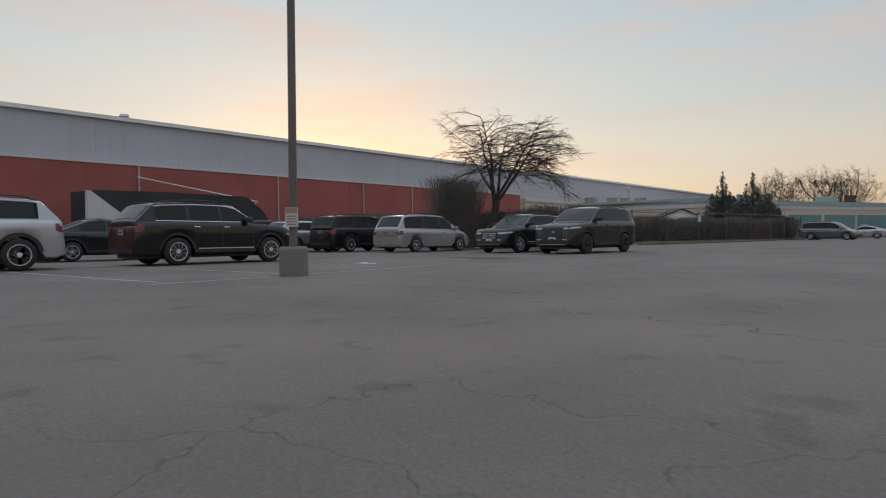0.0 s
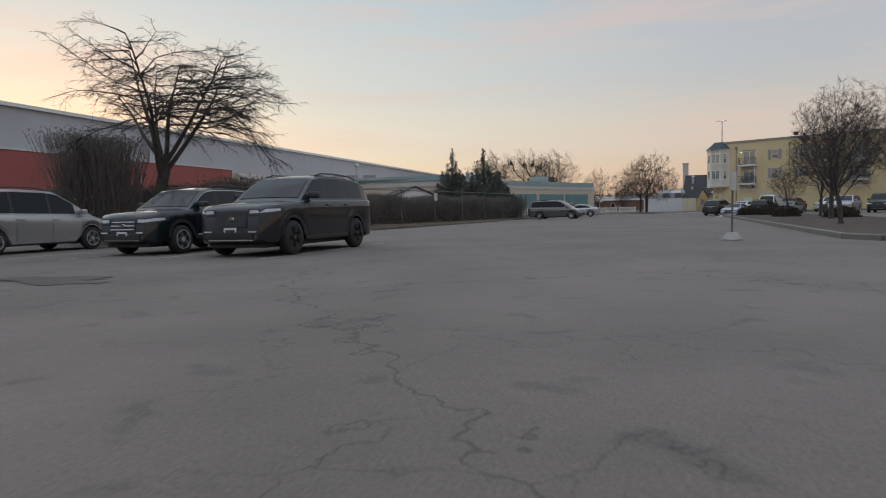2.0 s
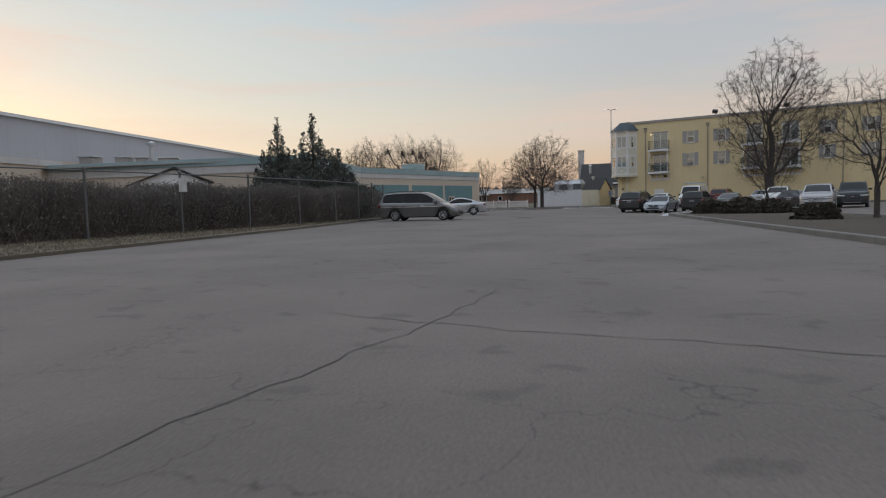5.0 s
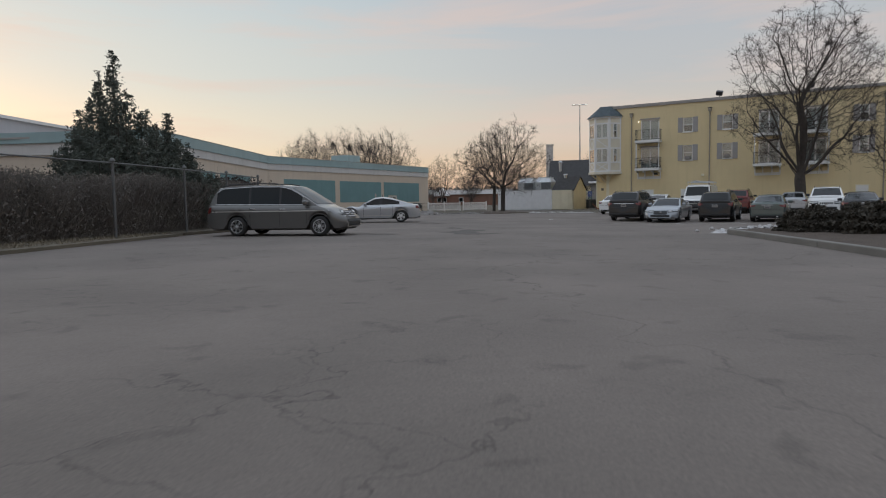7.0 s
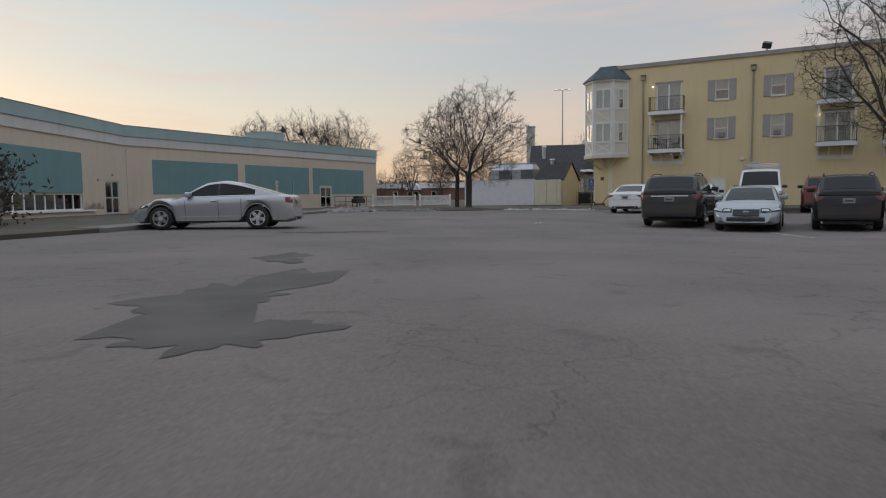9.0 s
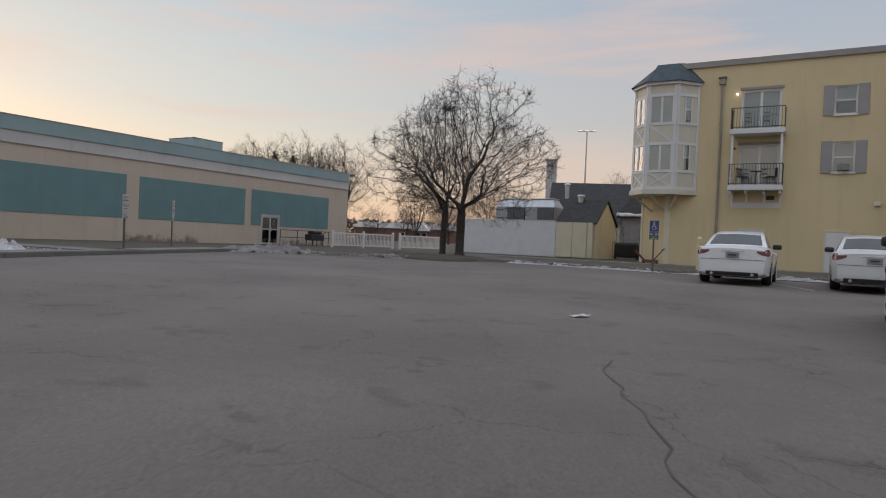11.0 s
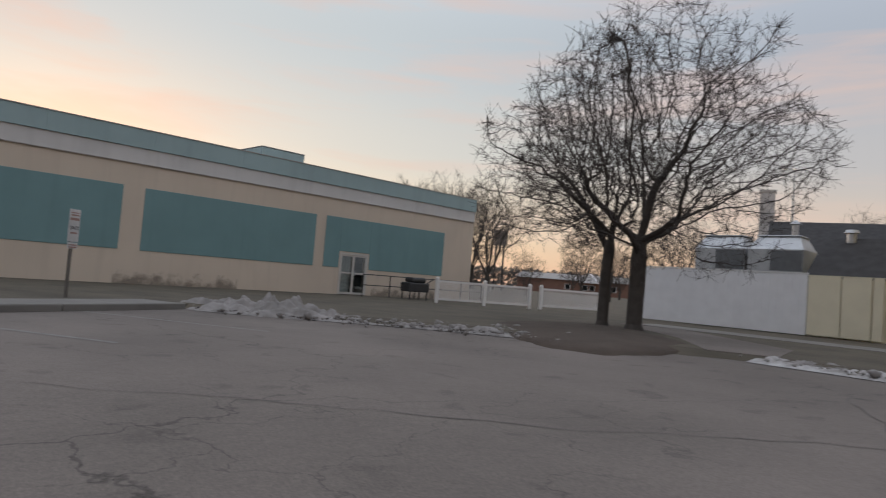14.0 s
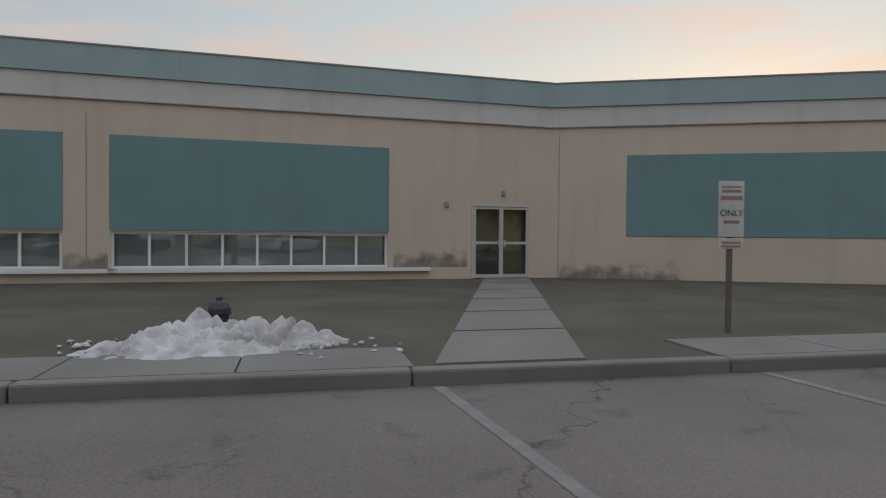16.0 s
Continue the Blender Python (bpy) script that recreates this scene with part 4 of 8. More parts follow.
# dark screen of the loading ramp before the red siding
dock = thing("loading_ramp", MW @ pose(1.0, -6, 0), "dark flat-topped ramp screen with a pale sloping wall", "ramp")
bm = bmesh.new()
prof = [(-56.6, -0.05), (-42.6, -0.05), (-44.6, 2.7), (-46.0, 3.72), (-52.0, 3.8), (-56.6, 3.72)]
a = [bm.verts.new((x, 0.0, z)) for x, z in prof]
c = [bm.verts.new((x, 3.2, z)) for x, z in prof]
bm.faces.new(a)
bm.faces.new(c[::-1])
for i in range(6):
    bm.faces.new((a[i], c[i], c[(i + 1) % 6], a[(i + 1) % 6]))
bmesh.ops.recalc_face_normals(bm, faces=bm.faces)
part("screen", bm, DARKSCREEN, dock)
bm = bmesh.new()
prof = [(-57.0, -0.05), (-52.6, -0.05), (-52.6, 0.5), (-56.8, 3.66), (-57.0, 3.66)]
a = [bm.verts.new((x, -0.32, z)) for x, z in prof]
c = [bm.verts.new((x, -0.01, z)) for x, z in prof]
bm.faces.new(a)
bm.faces.new(c[::-1])
for i in range(5):
    bm.faces.new((a[i], c[i], c[(i + 1) % 5], a[(i + 1) % 5]))
bmesh.ops.recalc_face_normals(bm, faces=bm.faces)
part("ramp_wall", bm, FASCIA, dock, "pale sloping concrete wall")
rl = part("hand_rail", bar(bmesh.new(), (-51.2, 5.7, 5.2), (-45.0, 0.1, 3.4), 0.05), FASCIA, dock, "pale sloping pipe rail")
for k in (0.75, 0.98):
    p = Vector((-51.2, 5.7, 5.2)).lerp(Vector((-45.0, 0.1, 3.4)), k)
    part("rail_post", bar(bmesh.new(), (p.x, p.y, 2.6), tuple(p), 0.04), FASCIA, rl)

# ---------------------------------------------------------------- yellow apartment building
MY = pose(6.54, 92.88, 0, 0, 0, -24.08)
apt = thing("apartment_building", MY, "three-storey yellow stucco apartment building with white trim and balconies", "building")
ZB = 0.1
win = [(6.2, 8.0), (9.68, 11.45), (20.35, 21.95), (24.2, 25.9), (36.2, 37.9), (39.7, 41.4)]
balc = [(2.35, 4.72), (12.8, 15.05), (16.4, 18.75), (28.2, 30.5), (32.0, 34.3), (44.0, 46.3)]
openings = []
for a, b in win:
    for z0, z1 in ((7.40, 8.74), (4.74, 6.16)):
        openings.append((a + 0.45, b - 0.45, z0, z1))
for a, b in balc:
    for z0 in (6.80, 4.12):
        openings.append((a + 0.36, b - 0.24, z0, z0 + 2.02))
part("wall", wall(50.55, 10.0, 0.35, openings, -0.55, ZB), YELLOW, apt)
bm = bmesh.new()
prism(bm, [(-0.55, 0.352), (-0.55, 0.004), (-2.2, 1.65), (-2.2, 16), (50, 16), (50, 0.352)], ZB, 10.05)
part("body", bm, YELLOW, apt)
part("capping", bx(-0.25, 50.1, -0.1, 0.5, 10.102, 10.38), GREYTRIM, apt, "weathered grey parapet capping")
part("corner_board", bx(-0.70, -0.42, -0.03, 0.0, ZB, 3.7), CREAM, apt)
e = part("corner_board", bx(-0.12, 0.06, -0.03, 0.0, ZB, 3.7), CREAM, apt)
e.matrix_basis = pose(-2.2, 1.65, 0, 0, 0, -45)
for a, b in win:
    for z0, z1 in ((7.40, 8.74), (4.74, 6.16)):
        w = window(apt, a + 0.45, b - 0.45, z0, z1, 0.05, "window", (), (z0 + z1) / 2, BLIND, WHITE, 0.07, "", ROOMSHADE if z0 > 5 else None)
        part("sill", bx(a + 0.4, b - 0.4, -0.07, 0.05, z0 - 0.07, z0 - 0.003), WHITE, w)
        for s0, s1 in ((a, a + 0.44), (b - 0.44, b)):
            bm = bevelled(s0, s1, -0.05, -0.002, z0 - 0.04, z1 + 0.03, 0.012, 1)
            sh = part("shutter", bm, SHUTTER, w, "grey louvred shutter")
        if z0 < 5:
            part("air_conditioner", bevelled(a + 0.66, b - 0.66, -0.2, 0.05, z0 + 0.08, z0 + 0.38, 0.02), PLATEDULL, w)


BALUSTER = to_mesh("baluster", bx(-0.008, 0.008, -0.008, 0.008, -0.02, 0.965), IRON)


def balcony(a, b, zf, top):
    """A shallow balcony with an iron rail, its double glass doors and brackets."""
    bal = part("balcony", bevelled(a, b, -0.95, -0.003, zf - 0.26, zf - 0.02, 0.015, 1), WHITE, apt, "white balcony slab with black iron railing")
    door = window(apt, a + 0.36, b - 0.24, zf, zf + 2.02, 0.06, "balcony_door", [(a + b) / 2 + 0.06], None, BLIND, WHITE, 0.11)
    part("lintel", bx(a + 0.28, b - 0.16, -0.04, 0.0, zf + 2.03, zf + 2.15), GREYTRIM, door)
    ra = bmesh.new()
    for z in (zf + 0.06, zf + 0.98):
        box(ra, a + 0.02, b - 0.02, -0.93, -0.9, z - 0.015, z + 0.015)
        box(ra, a + 0.02, a + 0.05, -0.9, -0.003, z - 0.015, z + 0.015)
        box(ra, b - 0.05, b - 0.02, -0.9, -0.003, z - 0.015, z + 0.015)
    part("rail", ra, IRON, bal)
    n = 18
    for i in range(n + 1):
        x = a + 0.03 + (b - a - 0.06) * i / n
        part("baluster", BALUSTER, IRON, bal).matrix_basis = pose(x, -0.9165, zf)
    for i in range(1, 6):
        for x in (a + 0.035, b - 0.035):
            part("baluster", BALUSTER, IRON, bal).matrix_basis = pose(x, -0.9 + 0.9 * i / 6, zf)
    for c in (0.33, 0.67):
        x = a + (b - a) * c
        sc = bmesh.new()
        for dz in (0.3, 0.5, 0.7):
            for s in (-1, 1):
                box(sc, x + s * 0.02, x + s * 0.09, -0.935, -0.92, zf + dz - 0.03, zf + dz + 0.03)
        part("scroll", sc, IRON, bal)
    if not top:
        for x in (a + 0.12, (2 * a + b) / 3, (a + 2 * b) / 3, b - 0.12):
            br = bmesh.new()
            box(br, x - 0.05, x + 0.05, -0.1, -0.003, zf - 1.0, zf - 0.27)
            box(br, x - 0.045, x + 0.045, -0.8, -0.1, zf - 0.42, zf - 0.27)
            part("bracket", br, WHITE, bal)
        part("apron", bx(a + 0.1, b - 0.1, -0.02, -0.001, zf - 1.05, zf - 0.8), WHITE, bal)
    else:
        for x in (a + 0.12, b - 0.12):
            part("post", bx(x - 0.05, x + 0.05, -0.85, -0.75, zf - 2.68, zf - 0.27), WHITE, bal)
    lamp = part("wall_lamp", lathe(bmesh.new(), [(0.02, -0.05), (0.04, -0.03), (0.05, 0.02), (0.03, 0.055)], 10), LAMPON if (a < 3 and top) or (12 < a < 13 and not top) else IRON, apt, "round wall lamp")
    lamp.matrix_basis = pose(a + 0.16, -0.12, zf + 1.83)
    return bal


for a, b in balc:
    balcony(a, b, 6.80, True)
    balcony(a, b, 4.12, False)
for x in (1.82, 9.05, 22.6, 35.2):
    d = part("downpipe", bar(bmesh.new(), (x, -0.08, 0.15), (x, -0.08, 9.15), 0.055, n=8), PIPEGREY, apt)
    rh = part("rain_head", bevelled(x - 0.15, x + 0.15, -0.24, -0.002, 9.152, 9.45, 0.04), PIPEGREY, d)
    part("rim", bx(x - 0.18, x + 0.18, -0.27, -0.002, 9.452, 9.52), POLE, d)
    for z in (2.0, 4.6, 7.2):
        part("clip", bx(x - 0.08, x + 0.08, -0.14, -0.002, z, z + 0.04), GREYTRIM, d)
for x0, x1 in ((2.9, 3.95), (6.55, 7.45), (20.7, 21.55), (30.8, 31.7)):
    d = part("door", bevelled(x0, x1, -0.035, -0.002, 0.12, 1.99, 0.01, 1), WHITE, apt, "plain white steel service door")
    part("door_handle", bar(bmesh.new(), (x0 + 0.1, -0.09, 1.0), (x0 + 0.22, -0.09, 1.0), 0.015), STEEL, d)
    bm = bmesh.new()
    box(bm, x0 - 0.07, x0 - 0.002, -0.05, -0.002, 0.12, 2.06)
    box(bm, x1 + 0.002, x1 + 0.07, -0.05, -0.002, 0.12, 2.06)
    box(bm, x0 - 0.002, x1 + 0.002, -0.05, -0.002, 1.992, 2.06)
    part("door_frame", bm, CREAM, d)
part("meter_box", bevelled(8.35, 8.6, -0.16, -0.002, 3.2, 3.4, 0.02), CREAM, apt)
part("plaque", bx(-1.55, -1.05, 0, 0.03, 2.05, 2.3), TAR, apt, "dark brown number plaque").matrix_basis = pose(-0.55, 0.0, 0, 0, 0, 135) @ pose(2.45, -0.03, 0)
part("wall_vent", bx(4.0, 4.35, -0.03, -0.002, 3.45, 3.65), IRON, apt)
hr = part("hand_rail", bx(1.95, 2.0, -0.6, -0.55, 0.1, 1.0), POLE, apt)
part("top_bar", bx(2.0, 2.75, -0.6, -0.55, 0.95, 1.0), POLE, hr)
part("end_bar", bx(2.75, 2.8, -0.6, -0.55, 0.1, 1.0), POLE, hr)

# corner turret over two storeys
TV = [(0.75, 0.0), (-0.15, -0.9), (-1.6, -0.9), (-2.48, 0.1), (-2.48, 1.6), (-1.8, 1.9), (-0.4, 0.2)]
tur = part("turret", prism(bmesh.new(), TV, 3.9, 9.2), BAYCREAM, apt, "two-storey bay turret with white half-timber trim")
part("base_mould", prism(bmesh.new(), [(0.85, 0.0), (-0.1, -1.0), (-1.65, -1.0), (-2.6, 0.07), (-2.6, 1.65), (-1.8, 1.9), (-0.4, 0.2)], 3.66, 3.898), BAYCREAM, tur)
part("cornice", prism(bmesh.new(), [(0.86, 0.0), (-0.1, -1.02), (-1.65, -1.02), (-2.61, 0.06), (-2.61, 1.65), (-1.8, 1.9), (-0.4, 0.2)], 9.2, 9.34), WHITE, tur)
bm = bmesh.new()
lo = [bm.verts.new((x, y, 9.342)) for x, y in [(0.98, -0.003), (-0.05, -1.13), (-1.7, -1.13), (-2.74, 0.02), (-2.74, 1.8)]]
hi = [bm.verts.new(v) for v in [(0.0, -0.003, 10.42), (-0.35, -0.15, 10.42), (-1.35, -0.15, 10.42), (-1.55, 0.4, 10.42), (-1.55, 1.8, 10.42)]]
for i in range(4):
    bm.faces.new((lo[i], lo[i + 1], hi[i + 1], hi[i]))
bm.faces.new(hi)
bm.faces.new(lo[::-1])
part("turret_roof", bm, SLATE, tur, "dark blue-grey shingled turret roof")
for i in range(4):
    (ax, ay), (bx_, by) = TV[i], TV[i + 1]
    ln, ang = math.hypot(bx_ - ax, by - ay), math.degrees(math.atan2(by - ay, bx_ - ax))
    mf = pose(ax, ay, 0, 0, 0, ang)
    # the face runs along +x, its outer side is +y
    bm = bmesh.new()
    for x0, x1 in ((0.0, 0.13), (ln - 0.13, ln)):
        box(bm, x0, x1, 0.002, 0.045, 3.9, 9.2)
    for z0, z1 in ((3.9, 4.04), (4.76, 4.9), (6.15, 6.29), (7.16, 7.3), (8.6, 8.74)):
        box(bm, 0.13, ln - 0.13, 0.002, 0.04, z0, z1)
    t = part("timber", bm, WHITE, tur)
    t.matrix_basis = mf
    small = i == 0
    for z0, z1 in ((4.9, 6.15), (7.3, 8.6)):
        x0, x1 = (0.42, ln - 0.42) if small else (0.14, ln - 0.14)
        bm = bmesh.new()
        box(bm, x0, x0 + 0.07, 0.002, 0.05, z0 + 0.01, z1 - 0.01)
        box(bm, x1 - 0.07, x1, 0.002, 0.05, z0 + 0.01, z1 - 0.01)
        if small:
            box(bm, x0 + 0.07, x1 - 0.07, 0.002, 0.045, (z0 + z1) / 2 - 0.03, (z0 + z1) / 2 + 0.03)
        else:
            box(bm, (x0 + x1) / 2 - 0.05, (x0 + x1) / 2 + 0.05, 0.002, 0.05, z0 + 0.01, z1 - 0.01)
        w = part("window", bm, WHITE, tur)
        w.matrix_basis = mf
        if small:
            # the lower sheet is no blind: its near-black paints the dim room
            zs = ((z0 + 0.02, (z0 + z1) / 2 - 0.03, ROOMSHADE), ((z0 + z1) / 2 + 0.03, z1 - 0.02, BLIND))
            for a, b, mt in zs:
                part("blind", bx(x0 + 0.07, x1 - 0.07, 0.003, 0.008, a, b), mt, w)
                part("pane", bx(x0 + 0.07, x1 - 0.07, 0.018, 0.024, a, b), GLASS, w).visible_shadow = False
        else:
            for a, b in ((x0 + 0.07, (x0 + x1) / 2 - 0.05), ((x0 + x1) / 2 + 0.05, x1 - 0.07)):
                part("blind", bx(a, b, 0.003, 0.008, z0 + 0.02, z1 - 0.02), BLIND, w)
                part("pane", bx(a, b, 0.018, 0.024, z0 + 0.02, z1 - 0.02), GLASS, w).visible_shadow = False
    if not small:
        for z0, z1 in ((4.04, 4.76), (6.29, 7.16)):
            dx, dz = ln - 0.26, z1 - z0
            for s in (1, -1):
                if i == 1 and z0 > 6 and s < 0:
                    continue
                m = pose(ln / 2, 0.02, (z0 + z1) / 2) @ pose(0, 0, 0, 0, -s * math.degrees(math.atan2(dz, dx)), 0)
                hl = math.hypot(dx, dz) / 2 - 0.03
                t = part("brace", bx(-hl, hl, -0.014 - 0.002 * s, 0.010 + 0.003 * s, -0.035, 0.035, m=m), WHITE, tur)
                t.matrix_basis = mf
# timber struts under the turret
for p, q in (((-0.9, 0.3, 2.9), (-1.3, -0.7, 3.7)), ((-1.6, 1.0, 2.9), (-2.5, 0.5, 3.7)), ((-0.5, 0.0, 2.9), (0.0, -0.6, 3.7))):
    bm = bmesh.new()
    bar(bm, p, q, 0.08, n=4)
    part("strut", bm, CREAM, tur)
for x in (9.8, 17.2):
    fl = thing("roof_floodlight", MY @ pose(x, 0.3, 10.38), "dark floodlight on a short bracket above the parapet", "floodlight")
    part("bracket", bar(bmesh.new(), (0, 0, -0.02), (0, 0, 0.22), 0.04), IRON, fl)
    h = part("lamp_head", bevelled(-0.28, 0.28, -0.25, 0.2, -0.2, 0.2, 0.05), IRON, fl)
    h.matrix_basis = pose(0, 0, 0.42, 25, 12, 0)

# ---------------------------------------------------------------- vehicles
SHAPES = {
    # hood front, cowl, screen top, roof end, rear base as shares of the length; heights as shares of the height
    "suv": dict(rake=0.22, nose=0.585, hood=0.65, cowl=0.27, belt=0.675, top0=0.42, top1=0.90, rear=0.985, tail=0.69, tumble=0.17),
    "sedan": dict(rake=0.75, nose=0.50, hood=0.625, cowl=0.30, belt=0.66, top0=0.47, top1=0.66, rear=0.86, tail=0.70, tumble=0.21),
    "fast": dict(rake=0.8, nose=0.50, hood=0.61, cowl=0.28, belt=0.655, top0=0.46, top1=0.66, rear=0.92, tail=0.70, tumble=0.22),
    "van": dict(rake=0.9, nose=0.42, hood=0.57, cowl=0.19, belt=0.585, top0=0.40, top1=0.91, rear=0.985, tail=0.62, tumble=0.16),
    "cargo": dict(rake=0.35, nose=0.47, hood=0.535, cowl=0.17, belt=0.545, top0=0.27, top1=0.985, rear=0.996, tail=0.5, tumble=0.12),
    "boxy": dict(rake=0.2, nose=0.58, hood=0.64, cowl=0.25, belt=0.65, top0=0.36, top1=0.95, rear=0.99, tail=0.66, tumble=0.12),
    "pickup": dict(rake=0.12, nose=0.60, hood=0.64, cowl=0.27, belt=0.66, top0=0.36, top1=0.56, rear=0.60, tail=0.66, tumble=0.14),
}


def lerp_table(tab, f):
    for (a, va), (b, vb) in zip(tab, tab[1:]):
        if f <= b:
            k = (f - a) / (b - a) if b > a else 1.0
            return va + (vb - va) * max(0.0, min(1.0, k))
    return tab[-1][1]


WHEELS = {}


def wheel_meshes(r, style):
    key = (r, style)
    if key in WHEELS:
        return WHEELS[key]
    w = 0.115
    rot = Matrix.Rotation(radians(-90), 4, "X")
    bm = lathe(bmesh.new(), [(r * 0.62, -w), (r * 0.90, -w), (r * 0.985, -w * 0.7), (r, 0), (r * 0.985, w * 0.7), (r * 0.90, w), (r * 0.62, w)], 28, rot)
    tyre = to_mesh("tyre", bm, TYRE, True)
    bm = lathe(bmesh.new(), [(r * 0.58, -w * 0.5), (r * 0.615, -w * 1.04), (r * 0.66, -w * 1.06), (r * 0.66, w), (r * 0.3, w)], 28, rot)
    n = {"five": 5, "ten": 10, "cap": 7}.get(style, 5)
    for i in range(n):
        a = 2 * math.pi * i / n
        m = Matrix.Rotation(a, 4, "Y")
        wd = {5: 0.05, 7: 0.042, 10: 0.02}[n]
        box(bm, r * 0.1, r * 0.62, -w * 1.0, -w * 0.7, -wd, wd, m=m)
    lathe(bm, [(r * 0.16, w * 0.6), (r * 0.16, w * 1.05), (r * 0.1, w * 1.1)], 14, Matrix.Rotation(radians(90), 4, "X"))
    rim = to_mesh("rim", bm, RIMDARK if style == "dark" else RIM, False)
    # black disc stands in for the shade behind the spokes
    bm = lathe(bmesh.new(), [(r * 0.60, -w * 0.55), (r * 0.60, -w * 0.5)], 24, rot)
    dark = to_mesh("brake_shade", bm, TRIM, False)
    WHEELS[key] = (tyre, rim, dark)
    return WHEELS[key]


def car(name, m, shape, L, W, H, wb, fo, mat, label, category="car", r=0.34, wheel="five", rails=False, chrome=False, front_plate=False, lamp_h=(0.40, 0.50), low_trim=True, group="parked vehicles", rear_lamp="block", fog=False, slots=False):
    """A parked vehicle, its nose towards local +x, standing on z=0."""
    s = SHAPES[shape]
    c = thing(name, m, label, category, group)
    xf = L / 2

    def X(f):
        return xf - f * L

    def PX(f, z):
        """Length position at a height: the nose and tail lean and round off above and below the bumper."""
        x = X(f)
        if f < 0.14:
            k = (1 - f / 0.14) ** 1.5
            x -= k * (s["rake"] * max(0.0, z / H - 0.30) + 0.5 * max(0.0, 0.21 - z / H)) * H
        if f > 0.93:
            k = ((f - 0.93) / 0.07) ** 1.3
            x += k * (0.16 * max(0.0, z / H - 0.36) + 0.4 * max(0.0, 0.22 - z / H)) * H
        return x

    wf, wr = fo / L, (fo + wb) / L
    sill = 0.215 if shape in ("sedan", "fast", "van") else 0.27

    def half(f):
        w = W / 2
        if f < 0.10:
            w *= 1 - 0.30 * ((0.10 - f) / 0.10) ** 2.4
        if f > 0.92:
            w *= 1 - 0.13 * ((f - 0.92) / 0.08) ** 2
        return w

    def zbot(f):
        z = sill + (0.06 if f < 0.03 or f > 0.97 else 0)
        for wc in (wf, wr):
            dx = abs(f - wc) * L
            ra = r + 0.075
            if dx < ra:
                z = max(z, r + math.sqrt(ra * ra - dx * dx))
        return z

    deck = [(0.0, s["nose"] * 0.90), (0.012, s["nose"] * 0.97), (0.05, s["nose"] + 0.02), (s["cowl"] * 0.6, s["hood"] - (0.05 if shape == "van" else 0.012)), (s["cowl"], s["hood"] + 0.01), (s["cowl"] + 0.03, s["belt"]),
            (s["rear"] - 0.02, s["tail"]), (0.985, s["tail"] - 0.015), (1.0, s["tail"] - 0.06)]

    def ztop(f):
        return lerp_table(deck, f) * H

    roof = [(s["cowl"] - 0.02, s["hood"] - 0.01), (s["cowl"], s["hood"] + 0.02), ((s["cowl"] * 0.45 + s["top0"] * 0.55), (s["hood"] * 0.40 + 0.60 * 0.965)), (s["top0"], 0.962), (s["top0"] + 0.07, 0.99), ((s["top0"] + s["top1"]) / 2, 1.0),
            (s["top1"] - 0.05, 0.975), (s["top1"], 0.95), (s["rear"], s["tail"] + 0.005), (s["rear"] + 0.004, s["tail"] - 0.02)]

    def zroof(f):
        return lerp_table(roof, f) * H

    def section(f):
        w, zb, zt = half(f), zbot(f), ztop(f)
        zm = max(zb + 0.06, sill + 0.42 * (zt - sill))
        pts = [(0.0, zb), (w * 0.84, zb), (w * 0.955, zb + 0.05), (w * 0.978, max(zm, zb + 0.09)), (w, max(zt - 0.21, zb + 0.12)), (w * 0.985, max(zt - 0.075, zb + 0.15)), (w * 0.93, max(zt - 0.018, zb + 0.17)), (w * 0.6, max(zt + 0.012, zb + 0.18)), (0.0, max(zt + 0.025, zb + 0.19))]
        return pts

    def side_y(f, z):
        pts = section(f)[1:7]
        for (ya, za), (yb, zb_) in zip(pts, pts[1:]):
            if za <= z <= zb_ and zb_ > za:
                return ya + (yb - ya) * (z - za) / (zb_ - za)
        return pts[-1][0] if z > pts[-1][1] else pts[0][0]

    stations = sorted({0.0, 0.006, 0.015, 0.03, 0.05, 0.075, 0.1, s["cowl"], s["top0"], s["rear"], 0.93, 0.96, 0.985, 0.994, 1.0, *[0.1 + 0.035 * i for i in range(24)],
                       *[w + d for w in (wf, wr) for d in [(r + 0.074) / L * k for k in (-1, -0.98, -0.9, -0.75, -0.5, -0.25, 0, 0.25, 0.5, 0.75, 0.9, 0.98, 1)]]})
    stations = [f for f in stations if 0 <= f <= 1]

    def loft(rows, nose=True, close_ends=True):
        bm = bmesh.new()
        prev = None
        for x, pts in rows:
            ring = [bm.verts.new((PX(x, z) if nose else X(x), y, z)) for y, z in pts] + [bm.verts.new((PX(x, z) if nose else X(x), -y, z)) for y, z in reversed(pts) if y > 1e-6]
            n = len(ring)
            if prev:
                for i in range(n):
                    bm.faces.new((prev[i], prev[(i + 1) % n], ring[(i + 1) % n], ring[i]))
            elif close_ends:
                bm.faces.new(ring[::-1])
            prev = ring
        if close_ends:
            bm.faces.new(prev)
        return bm

    body = part("body", loft([(f, section(f)) for f in stations]), mat, c, smooth=True)
    md = body.modifiers.new("edge", "EDGE_SPLIT")
    md.split_angle = radians(38)

    # cabin
    f0, f1 = s["cowl"] - 0.015, s["rear"] + 0.003
    belt_z = H * min(s["belt"], s["hood"]) - 0.05

